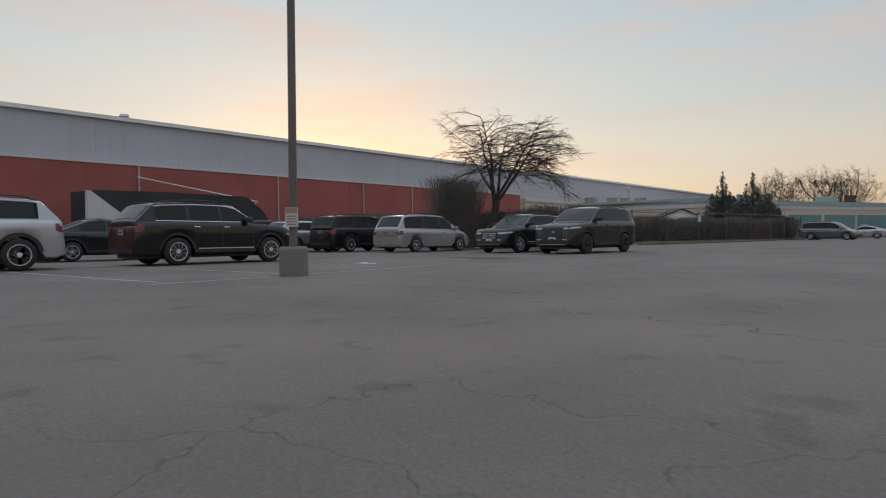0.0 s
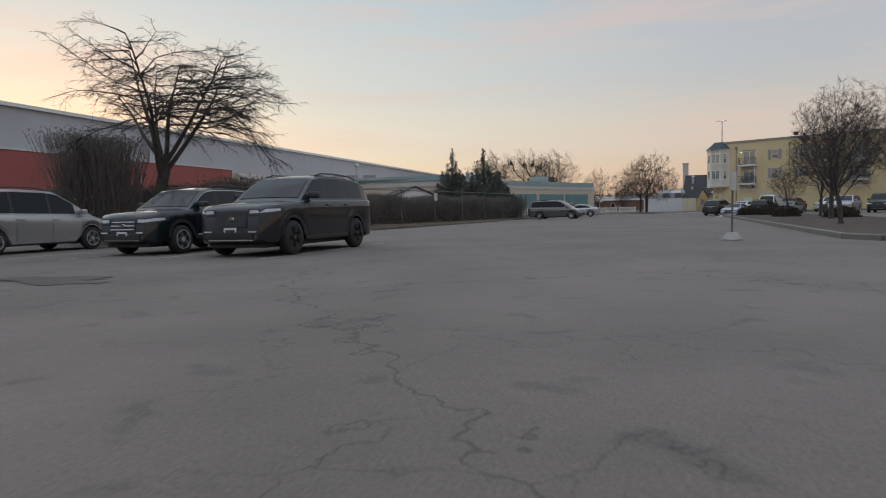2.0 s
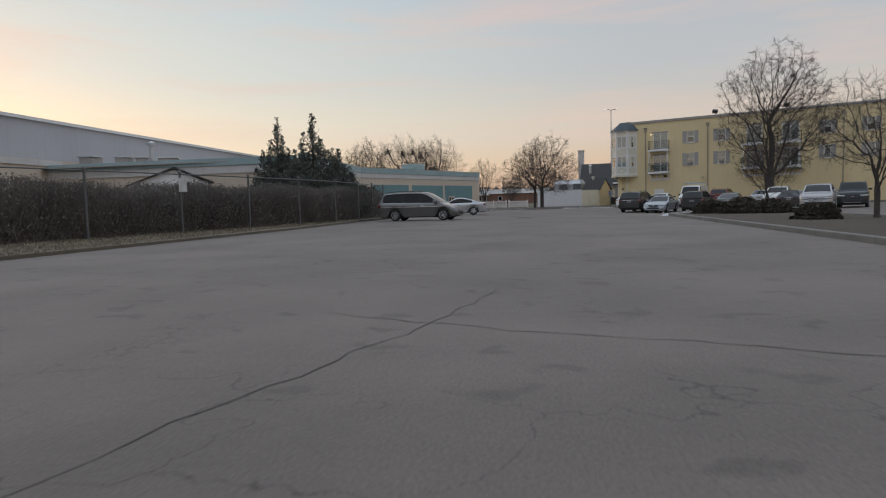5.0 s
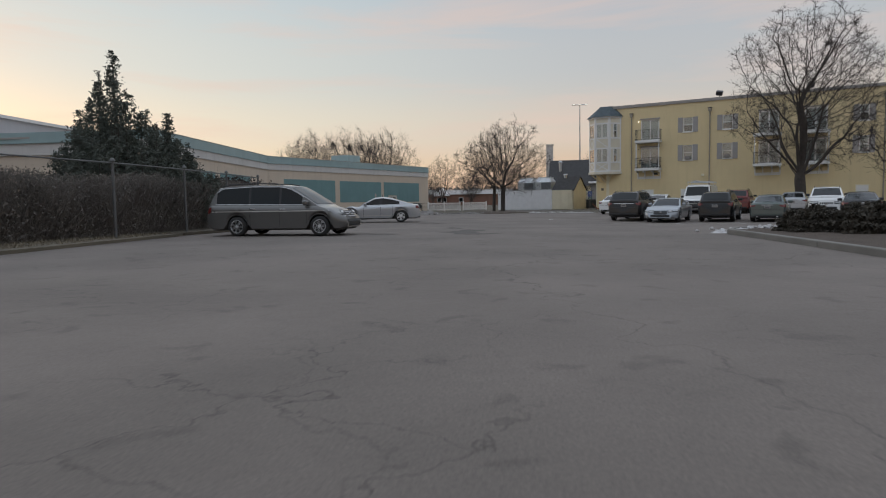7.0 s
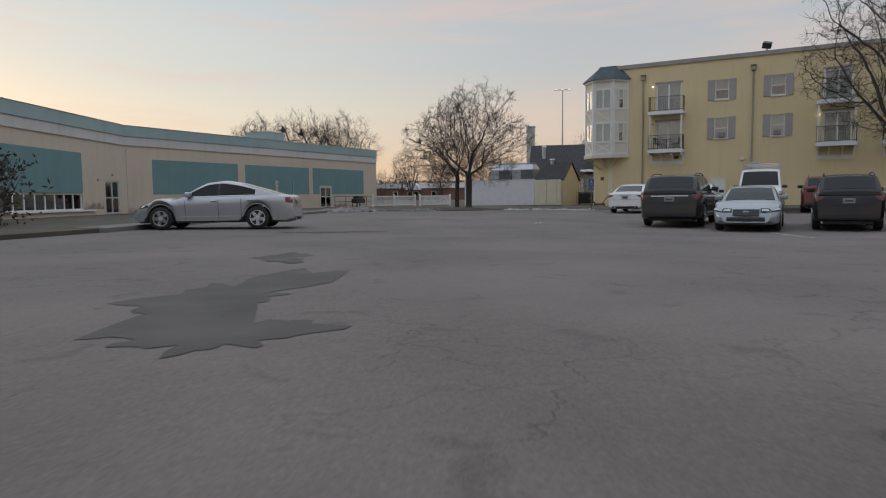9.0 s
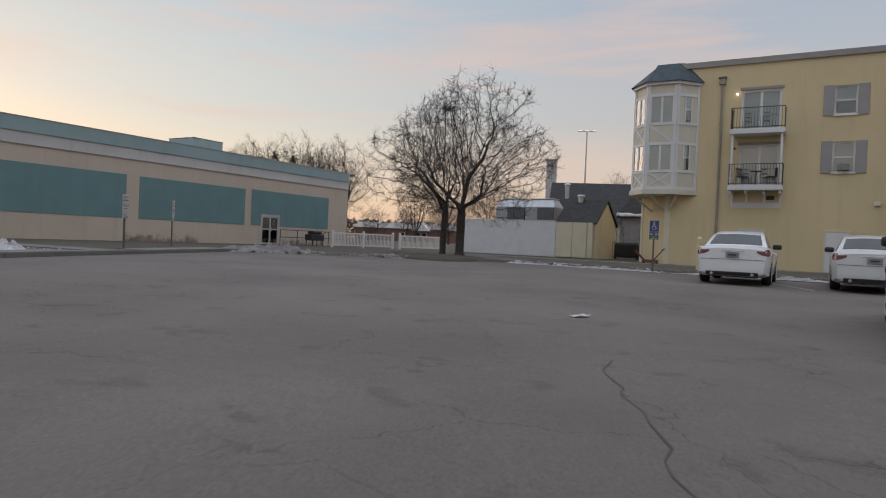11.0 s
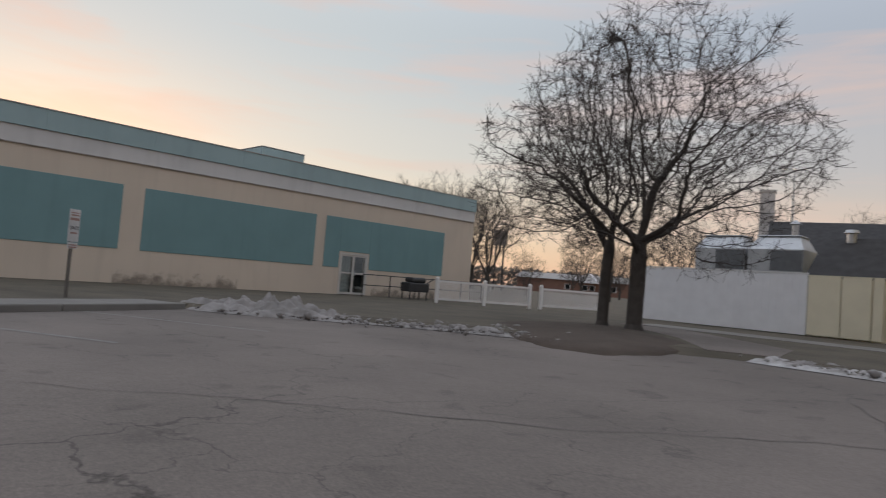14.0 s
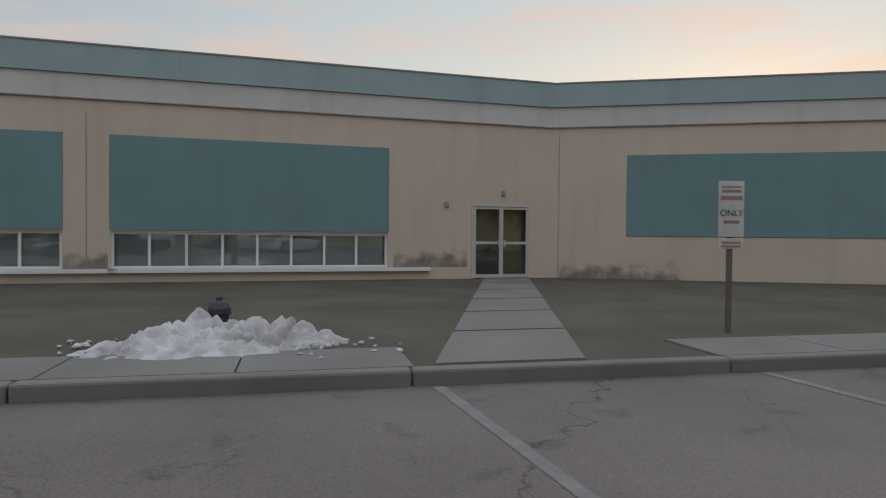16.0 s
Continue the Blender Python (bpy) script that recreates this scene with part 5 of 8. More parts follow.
    def cab(f):
        w = half(f) * 0.935
        zr = zroof(f)
        k = max(0.0, (zr - belt_z) / (H - belt_z))
        wt = w - s["tumble"] * k - 0.015
        zs = max(belt_z + 0.02, zr - 0.055 * (0.3 + 0.7 * k))
        return [(0.0, belt_z), (w, belt_z), (wt + 0.01, zs), (wt * 0.93, zr - 0.01), (wt * 0.55, zr + 0.012), (0.0, zr + 0.02)], w, wt, zs

    cst = sorted({f0, f1, s["cowl"], s["top0"], s["top1"], s["rear"], *[f0 + (f1 - f0) * i / 30 for i in range(31)]})
    cb = part("cabin", loft([(f, cab(f)[0]) for f in cst], False), mat, c, smooth=True)
    md = cb.modifiers.new("edge", "EDGE_SPLIT")
    md.split_angle = radians(30)

    def cab_y(f, z):
        _, w, wt, zs = cab(f)
        k = (z - belt_z) / max(1e-4, zs - belt_z)
        return w + (wt + 0.01 - w) * k

    def patch(fn, n, k, thick=0.0):
        bm = bmesh.new()
        g = [[bm.verts.new(fn(i / n, j / k)) for j in range(k + 1)] for i in range(n + 1)]
        for i in range(n):
            for j in range(k):
                bm.faces.new((g[i][j], g[i + 1][j], g[i + 1][j + 1], g[i][j + 1]))
        return bm

    # glass
    def screen(fa, fb, inset):
        def fn(u, v):
            f = fa + (fb - fa) * u
            pts, w, wt, zs = cab(f)
            y = (2 * v - 1) * (wt * 0.93 - inset)
            k = abs(2 * v - 1)
            return (X(f) + (0.008 if fa < 0.5 else -0.008), y, zroof(f) + 0.02 * (1 - k ** 2) - 0.006 * k + 0.008)
        return fn

    part("windscreen", patch(screen(s["cowl"] + 0.012, s["top0"] - 0.012, 0.03), 8, 8), CARGLASS, c, smooth=True)
    if shape not in ("cargo",):
        part("rear_window", patch(screen(s["top1"] + (0.006 if s["rear"] - s["top1"] < 0.12 else 0.02), s["rear"] - (0.009 if s["rear"] - s["top1"] < 0.12 else 0.02), 0.05), 8, 8), CARGLASS, c, smooth=True)

    wins = {"suv": [(0.345, 0.50), (0.515, 0.69), (0.71, 0.88)], "boxy": [(0.33, 0.49), (0.51, 0.68), (0.70, 0.92)], "van": [(0.30, 0.45), (0.465, 0.67), (0.685, 0.92)], "sedan": [(0.385, 0.53), (0.545, 0.72)], "fast": [(0.37, 0.53), (0.545, 0.76)], "cargo": [(0.2, 0.33)], "pickup": [(0.31, 0.43), (0.44, 0.55)]}[shape]
    for sgn in (1, -1):
        if shape not in ("cargo", "pickup"):
            def band(u, v):
                f = wins[0][0] + 0.004 + (wins[-1][1] - wins[0][0] - 0.008) * u
                zlo = ztop(f) + 0.034
                z = zlo + max(0.01, min(cab(f)[3] - 0.03, zroof(f) - 0.065) - zlo) * v
                return (X(f), sgn * (cab_y(f, z) + 0.003), z)
            part("pillar_band", patch(band, 16, 3), PILLAR, c, "glossy black door pillars", smooth=True)
        for a, b in wins:
            def fn(u, v, a=a, b=b):
                f = a + (b - a) * u
                zlo = ztop(f) + 0.03
                zhi = min(cab(f)[3] - 0.025, zroof(f) - 0.06)
                z = zlo + max(0.01, zhi - zlo) * v
                return (X(f), sgn * (cab_y(f, z) + 0.006), z)
            part("side_window", patch(fn, 8, 3), CARGLASS, c, smooth=True)
        if chrome:
            wa, wb_ = wins[0][0] - 0.012, wins[-1][1] + 0.006
            def lo_strip(u, v):
                f = wa + (wb_ - wa) * u
                z = ztop(f) + 0.008 + 0.022 * v
                return (X(f), sgn * (cab_y(f, z) + 0.009), z)
            def hi_strip(u, v):
                f = wa + (wb_ - wa) * u
                z = max(ztop(f) + 0.02, min(cab(f)[3] - 0.022, zroof(f) - 0.055)) + 0.02 * v
                return (X(f), sgn * (cab_y(f, z) + 0.009), z)
            part("window_trim", patch(lo_strip, 14, 1), CHROME, c, smooth=True)
            part("window_trim", patch(hi_strip, 14, 1), CHROME, c, smooth=True)
        # door seams, sill and handles
        doors = [wins[0][0] - 0.035, (wins[0][1] + wins[1][0]) / 2 if len(wins) > 1 else wins[0][1] + 0.02]
        if len(wins) > 1:
            doors.append(wins[1][1] + 0.0)
        for f in doors:
            if abs(f - wr) * L < r + 0.1:
                f = wr - (r + 0.13) / L
            def fn(u, v, f=f):
                z = sill + 0.1 + (ztop(f) - 0.09 - sill - 0.1) * v
                ff = f + (u - 0.5) * 0.0026
                return (PX(ff, z), sgn * (side_y(ff, z) + 0.003), z)
            part("door_seam", patch(fn, 1, 8), TRIM, c)
        for f in doors[1:]:
            z = ztop(f) - 0.14
            part("door_handle", bevelled(X(f) + 0.04, X(f) + 0.22, min(sgn * (side_y(f, z) - 0.01), sgn * (side_y(f, z) + 0.03)), max(sgn * (side_y(f, z) - 0.01), sgn * (side_y(f, z) + 0.03)), z - 0.018, z + 0.018, 0.008, 1), CHROME if chrome else mat, c)

        def sl(u, v):
            f = wf + (r + 0.11) / L + (wr - wf - 2 * (r + 0.11) / L) * u
            z = sill + 0.005 + 0.15 * v
            return (X(f), sgn * (side_y(f, z) + 0.006), z)
        if low_trim:
            part("sill_trim", patch(sl, 6, 2), TRIM, c)
        if chrome:
            fa, fb, zs = (0.1, 0.95, H * 0.475) if shape == "van" else (wf + (wr - wf) * 0.2, wf + (wr - wf) * 0.8, sill + 0.17)

            def strip_at(u, v):
                f, z = fa + (fb - fa) * u, zs + 0.028 * v
                return (PX(f, z), sgn * (side_y(f, z) + 0.009), z)
            part("door_strip", patch(strip_at, 14, 1), ALU, c)
        for wc in (wf, wr):
            def arch(u, v, wc=wc):
                a = math.pi * (0.04 + 0.92 * u)
                rr = r + 0.062 + (0.075 if low_trim else 0.03) * v
                f, z = wc - math.cos(a) * rr / L, r + math.sin(a) * rr
                f = max(0.03, min(0.97, f))
                return (PX(f, z), sgn * (side_y(f, max(z, zbot(f) + 0.05)) + 0.011), z)
            part("arch_trim", patch(arch, 16, 2), TRIM if low_trim else mat, c, smooth=True)
        # mirror
        fm = s["cowl"] + 0.075
        y0 = cab_y(fm, ztop(fm)) - 0.02
        mm = bevelled(-0.09, 0.07, -0.12, 0.12, -0.075, 0.075, 0.045, 2)
        mo = part("mirror", mm, TRIM if low_trim or mat in (P_WHITE, P_PEARL) else mat, c)
        mo.matrix_basis = pose(X(fm), sgn * (y0 + 0.15), ztop(fm) + 0.09)
        if rails:
            fa, fb = s["top0"] + 0.05, s["top1"] - 0.02
            bm = bmesh.new()
            n = 7
            for i in range(n):
                a, b = fa + (fb - fa) * i / n, fa + (fb - fa) * (i + 1) / n
                bar(bm, (X(a), sgn * (cab(a)[2] * 0.92), zroof(a) + (0.055 if i else 0.01)), (X(b), sgn * (cab(b)[2] * 0.92), zroof(b) + (0.055 if i < n - 1 else 0.01)), 0.018, n=5)
            part("roof_rail", bm, TRIM, c)
        # lamps
        z0, z1 = lamp_h[0] * H, lamp_h[1] * H
        def hl(u, v):
            w0 = half(0.0)
            if u < 0.45:
                z = z0 + (z1 - z0) * (0.12 + 0.88 * v)
                return (PX(0.0, z) + 0.007, sgn * w0 * (0.60 + 0.40 * u / 0.45), z)
            f = 0.105 * (u - 0.45) / 0.55
            lowest = z0 + (z1 - z0) * (0.12 + 0.95 * (u - 0.45))
            z = min(lowest + (z1 + 0.02 - lowest) * v, ztop(f) - 0.035)
            return (PX(f, z) + 0.004, sgn * (side_y(f, z) + 0.007), z)
        hd = part("headlamp", patch(hl, 10, 3), TRIM, c, smooth=True)
        part("lens", patch(lambda u, v: tuple(Vector(hl(0.06 + 0.8 * u, 0.35 + 0.5 * v)) + Vector((0.006, sgn * 0.004, 0))), 8, 2), LAMPCLEAR, hd, smooth=True)
        if rear_lamp == "tall":
            ra, rb = 0.50 * H, 0.80 * H
        else:
            ra, rb = (s["tail"] - 0.17) * H, (s["tail"] - 0.035) * H
        def tl(u, v):
            w1 = half(1.0)
            # widest at the corner, drawn out to a point both ways
            tp = 0.5 + 0.5 * math.sin(math.pi * min(1.0, 0.12 + 0.88 * u)) ** 0.7
            z = rb - (rb - ra) * (0.1 + 0.9 * tp * (1 - v) + 0.0)
            if u > 0.6:
                z = min(z, ztop(1.0) - 0.03)
                return (PX(1.0, z) - 0.007, sgn * w1 * (1.0 - (0.20 if shape in ("suv", "boxy") else 0.27) * (u - 0.6) / 0.4), z)
            f = 0.955 + 0.045 * u / 0.6
            z = min(z, ztop(f) - 0.03)
            return (PX(f, z), sgn * (side_y(f, z) + 0.007), z)
        part("tail_lamp", patch(tl, 10, 4), LAMPRED, c, smooth=True)

    # nose and tail
    gz0, gz1 = 0.27 * H, (lamp_h[1] - 0.01) * H
    w0 = half(0.0)

    def face(end, y0, y1, za, zb, off, n=6, k=3):
        """A piece that follows the nose (end 0) or the tail (end 1)."""
        def fn(u, v):
            z = za + (zb - za) * v
            return (PX(float(end), z) + (off if end == 0 else -off), y0 + (y1 - y0) * u, z)
        return patch(fn, n, k)

    ga, gb = gz0 + 0.08 * H, gz1 - 0.01 * H
    gr = part("grille", face(0, -w0 * 0.56, w0 * 0.56, ga, gb, 0.006), mat if slots else TRIM, c)
    for i in range(7 if slots else 0):
        y = w0 * 0.145 * (i - 3)
        part("slot", face(0, y - w0 * 0.05, y + w0 * 0.05, ga + (gb - ga) * 0.45, gb - 0.02, 0.012, 2, 2), TRIM, gr)
    for i in range(0 if slots else 3):
        z = ga + (gb - ga) * (i + 0.5) / 3
        part("grille_bar", face(0, -w0 * 0.53, w0 * 0.53, z - 0.012, z + 0.012, 0.013, 6, 1), CHROME if chrome else TRIM, gr)
    part("badge", lathe(bmesh.new(), [(0.07, 0), (0.06, 0.01)], 14, pose(PX(0.0, (ga + gb) / 2) + 0.016, 0, (ga + gb) / 2, 0, 90, 0) @ Matrix.Diagonal((0.6, 1.3, 1, 1))), CHROME, gr)
    if fog:
        for sgn in (1, -1):
            fz = sill + 0.24
            fg = part("fog_lamp", face(0, sgn * w0 * 0.62, sgn * w0 * 0.97, fz, fz + 0.075, 0.012, 4, 2), TRIM, c)
            part("lens", face(0, sgn * w0 * 0.66, sgn * w0 * 0.95, fz + 0.022, fz + 0.052, 0.018, 4, 1), LAMPCLEAR, fg)
    part("lower_intake", face(0, -w0 * 0.80, w0 * 0.80, sill + 0.10, ga - 0.05, 0.006), TRIM, c)
    if chrome or low_trim:
        part("bumper_strip", face(0, -w0 * 0.80, w0 * 0.80, sill + 0.085, sill + 0.11, 0.012, 6, 1), CHROME if chrome else RIM, c)
    if front_plate:
        pz = ga - 0.01
        pl = part("number_plate", bevelled(PX(0.0, pz) + 0.008, PX(0.0, pz) + 0.022, -0.16, 0.16, pz - 0.15, pz, 0.006, 1), PLATE, c)
        part("plate_bar", bx(PX(0.0, pz) + 0.022, PX(0.0, pz) + 0.025, -0.12, 0.12, pz - 0.105, pz - 0.045), INK, pl)
    zt = (s["tail"] - 0.14) * H
    if shape in ("sedan", "fast", "suv"):
        zt = (s["tail"] - 0.20) * H
    xp = min(PX(1.0, zt), PX(1.0, zt + 0.13))
    pl = part("number_plate", bevelled(xp - 0.018, xp + 0.01, -0.16, 0.16, zt - 0.02, zt + 0.13, 0.006, 1), PLATEDULL, c)
    part("plate_bar", bx(xp - 0.022, xp - 0.018, -0.1, 0.1, zt + 0.035, zt + 0.075), INK, pl)
    if chrome:
        part("tailgate_strip", face(1, -half(1.0) * 0.68, half(1.0) * 0.68, zt + 0.15, zt + 0.185, 0.010, 6, 1), CHROME, c)
    part("bumper_seam", face(1, -half(1.0) * 0.97, half(1.0) * 0.97, zt - 0.07, zt - 0.06, 0.004, 6, 1), TRIM, c)
    part("rear_bumper", face(1, -half(1.0) * 0.9, half(1.0) * 0.9, sill + 0.06, sill + 0.20, 0.008), TRIM if low_trim else mat, c)
    if shape in ("sedan", "fast"):
        part("rear_valance", face(1, -half(1.0) * 0.8, half(1.0) * 0.8, sill + 0.03, sill + 0.13, 0.012), TRIM, c)
        part("trunk_strip", face(1, -half(1.0) * 0.36, half(1.0) * 0.36, zt + 0.15, zt + 0.18, 0.012, 6, 1), CHROME, c)
        for sgn in (1, -1):
            part("exhaust_tip", bar(bmesh.new(), (X(1.0) - 0.02, sgn * W * 0.27, sill + 0.07), (X(0.97), sgn * W * 0.27, sill + 0.07), 0.04, n=10), STEEL, c)
    part("underbody", bx(X(0.96), X(0.04), -W / 2 + 0.30, W / 2 - 0.30, 0.2, 0.62), TRIM, c)
    ty, ri, dk = wheel_meshes(r, wheel)
    for f in (wf, wr):
        for sgn in (1, -1):
            t = part("wheel", ty, TYRE, c)
            t.matrix_basis = pose(X(f), sgn * (W / 2 - 0.125), r, 0, 17 * sgn + f * 90, 0 if sgn < 0 else 180)
            part("rim", ri, RIM, t)
            part("brake_shade", dk, TRIM, t)
    return c


def at(x, y, head):
    """Ground pose of a vehicle whose nose points head degrees anticlockwise from +x."""
    return pose(x, y, dip(x, y), 0, 0, head)


P_BLACK = paint("black_car_paint", (0.008, 0.008, 0.009), 0.0)
P_CHAR = paint("charcoal_car_paint", (0.014, 0.014, 0.016), 0.0)
P_NAVY = paint("dark_green_grey_paint", (0.008, 0.013, 0.015), 0.0)
P_TAUPE = paint("dark_taupe_paint", (0.02, 0.018, 0.018), 0.1)
P_SILV = paint("silver_car_paint", (0.40, 0.41, 0.43), 0.5)
P_SILVG = paint("pale_silver_paint", (0.36, 0.35, 0.35), 0.5)
P_GREY = paint("warm_grey_paint", (0.125, 0.122, 0.118), 0.35)
P_WHITE = paint("white_car_paint", (0.68, 0.68, 0.67), 0.0)
P_OLD = paint("faded_pale_blue_paint", (0.27, 0.29, 0.31), 0.25)
P_RED = paint("dark_red_paint", (0.14, 0.03, 0.028), 0.3)
P_GREEN = paint("grey_green_paint", (0.085, 0.105, 0.10), 0.35)
P_PEARL = paint("pearl_white_paint", (0.58, 0.58, 0.57), 0.1)

# cars by the red warehouse
car("suv", at(-9.45, 0.0, -90), "suv", 5.05, 2.0, 1.84, 3.02, 0.95, P_CHAR, "dark charcoal family suv parked in a marked bay", "suv", 0.385, "dark", True, front_plate=True, lamp_h=(0.47, 0.555), fog=True)
car("wagon", at(-12.8, 0.3, -90), "suv", 4.86, 1.87, 1.66, 2.745, 0.98, P_NAVY, "dark green-black raised wagon with chrome grille", "car", 0.355, "five", True, chrome=True, front_plate=True, lamp_h=(0.43, 0.53), fog=True)
car("minivan", at(-18.15, -0.5, 90), "van", 5.1, 1.98, 1.76, 3.03, 1.0, P_SILVG, "silver minivan parked with its tail to the drive", "minivan", 0.335, "five", True, low_trim=False)
car("suv", at(-21.9, -1.6, 93), "boxy", 4.9, 1.9, 1.82, 2.8, 0.9, P_BLACK, "black boxy suv in the row by the hedge", "suv", 0.37, "five", True)
car("hatchback", at(-24.3, -3.0, 92), "suv", 4.4, 1.82, 1.58, 2.65, 0.9, P_SILV, "silver compact hatchback in the row by the hedge", "car", 0.33, "five")
car("suv", at(-27.6, -3.2, 90), "suv", 4.7, 1.86, 1.7, 2.7, 0.9, P_NAVY, "dark blue-green suv at the far end of the row", "suv", 0.35, "five")
car("suv", at(-14.05, -13.85, 91), "suv", 5.0, 1.96, 1.74, 2.9, 0.95, P_BLACK, "glossy black large suv with bright alloy wheels", "suv", 0.38, "ten", True, chrome=True)
car("suv", at(-14.45, -20.2, -91), "suv", 4.82, 1.94, 1.76, 2.915, 0.9, P_SILV, "silver suv parked tail to tail with the black one", "suv", 0.38, "five", True)
car("sedan", at(-20.2, -14.5, 90), "sedan", 4.85, 1.84, 1.46, 2.8, 0.95, P_CHAR, "dark grey sedan in the second row", "car", 0.33, "five")
# cars by the beige building
car("minivan", at(-10.98, 47.45, -5), "van", 5.08, 1.96, 1.75, 3.0, 0.90, P_GREY, "dark grey minivan parked beside the hedge", "minivan", 0.335, "cap", True, chrome=True, low_trim=False)
car("sedan", at(-10.98, 62.68, 187.8), "fast", 4.8, 1.87, 1.46, 2.85, 0.88, P_SILV, "silver saloon parked near the beige building", "car", 0.345, "five", chrome=True, low_trim=False)
# cars before the yellow building
car("suv", at(4.3, 67.3, 66), "suv", 5.1, 1.99, 1.75, 3.05, 0.95, P_TAUPE, "dark grey suv with chrome strip across its tailgate", "suv", 0.38, "five", True, chrome=True, rear_lamp="block")
car("coupe", at(5.9, 65.0, -114), "sedan", 4.9, 1.84, 1.38, 2.73, 1.0, P_OLD, "old faded pale blue coupe facing the drive", "car", 0.32, "cap", front_plate=False, low_trim=False)
car("sedan", at(4.9, 78.45, 67), "sedan", 4.86, 1.83, 1.47, 2.776, 0.96, P_WHITE, "white sedan parked at the snowy verge", "car", 0.335, "five", low_trim=False)
car("sedan", at(7.95, 77.4, 66), "sedan", 4.9, 1.85, 1.47, 2.8, 0.96, P_PEARL, "pearl white sedan parked beside the white one", "car", 0.335, "five", low_trim=False)
van = car("cargo_van", at(10.9, 77.2, -114), "cargo", 5.4, 2.02, 2.14, 3.3, 0.95, P_WHITE, "white cargo van with a steel ladder rack", "van", 0.36, "cap", front_plate=False, lamp_h=(0.36, 0.46))
rk = bmesh.new()
for y in (-0.75, 0.75):
    bar(rk, (-2.3, y, 2.36), (1.2, y, 2.36), 0.025)
for x in (-2.0, -0.6, 0.9):
    bar(rk, (x, -0.8, 2.34), (x, 0.8, 2.34), 0.025)
    for y in (-0.78, 0.78):
        bar(rk, (x, y, 2.1), (x, y, 2.36), 0.02)
part("ladder_rack", rk, STEEL, van)
lad = bmesh.new()
for y in (-0.5, -0.15):
    bar(lad, (-2.4, y, 2.42), (1.4, y, 2.42), 0.03)
for i in range(12):
    bar(lad, (-2.3 + i * 0.32, -0.5, 2.42), (-2.3 + i * 0.32, -0.15, 2.42), 0.018)
part("ladder", lad, STEEL, van)
car("suv", at(8.8, 65.0, 66), "suv", 4.55, 1.86, 1.68, 2.7, 0.9, P_BLACK, "black compact suv parked nose to the building", "suv", 0.355, "five", True)
car("suv", at(13.4, 76.2, 66), "suv", 4.7, 1.9, 1.7, 2.75, 0.9, P_RED, "dark red suv beside the cargo van", "suv", 0.36, "five", True)
car("sedan", at(11.1, 63.7, 66), "sedan", 4.8, 1.79, 1.45, 2.85, 0.95, P_GREEN, "grey-green sedan parked nose to the building", "car", 0.33, "five", low_trim=False)
car("sedan", at(16.6, 74.6, 66), "sedan", 4.7, 1.82, 1.46, 2.75, 0.95, P_SILV, "silver sedan under the big tree", "car", 0.33, "five", low_trim=False)
car("suv", at(16.0, 68.2, -114), "suv", 4.82, 1.94, 1.76, 2.915, 0.9, P_WHITE, "white suv with a slotted grille facing the drive", "suv", 0.38, "five", True, front_plate=False, slots=True)
car("sedan", at(15.2, 62.5, 66), "sedan", 4.8, 1.82, 1.45, 2.8, 0.95, P_CHAR, "charcoal sedan at the end of the row", "car", 0.33, "five")
car("suv", at(14.2, 54.6, -114), "suv", 4.8, 1.9, 1.72, 2.8, 0.95, P_SILVG, "pale silver suv with chrome grille facing the drive", "suv", 0.36, "five", chrome=True, low_trim=False)
car("suv", at(18.6, 60.2, -114), "boxy", 4.9, 1.95, 1.85, 2.9, 0.9, P_NAVY, "dark suv behind the planted island", "suv", 0.38, "five", True)

# ---------------------------------------------------------------- yard between the buildings
MV = pose(-5.26, 101.09, 0.1, 0, 0, -23.7)
enc = thing("white_enclosure", MV, "tall white board enclosure with cream gates", "enclosure")
for i in range(26):
    x0 = 6.5 * i / 26
    part("board", bx(x0 + 0.0012, x0 + 0.25 - 0.0012, 0.0, 0.05, 0.04, 2.175), SIDING, enc)
part("cap_rail", bx(-0.03, 6.52, -0.02, 0.07, 2.185, 2.23), WHITE, enc)
part("side_wall", bx(-0.06, -0.01, 0.0, 4.5, 0.04, 2.2), SIDING, enc)
for x0, x1 in ((6.52, 7.55), (7.57, 8.45), (8.48, 8.8)):
    part("gate_leaf", bevelled(x0, x1 - 0.01, 0.0, 0.06, 0.06, 2.13, 0.01, 1), CREAM, enc, "cream painted gate leaf")
part("gate_rail", bx(6.52, 8.8, -0.006, 0.065, 2.132, 2.16), CREAM, enc)

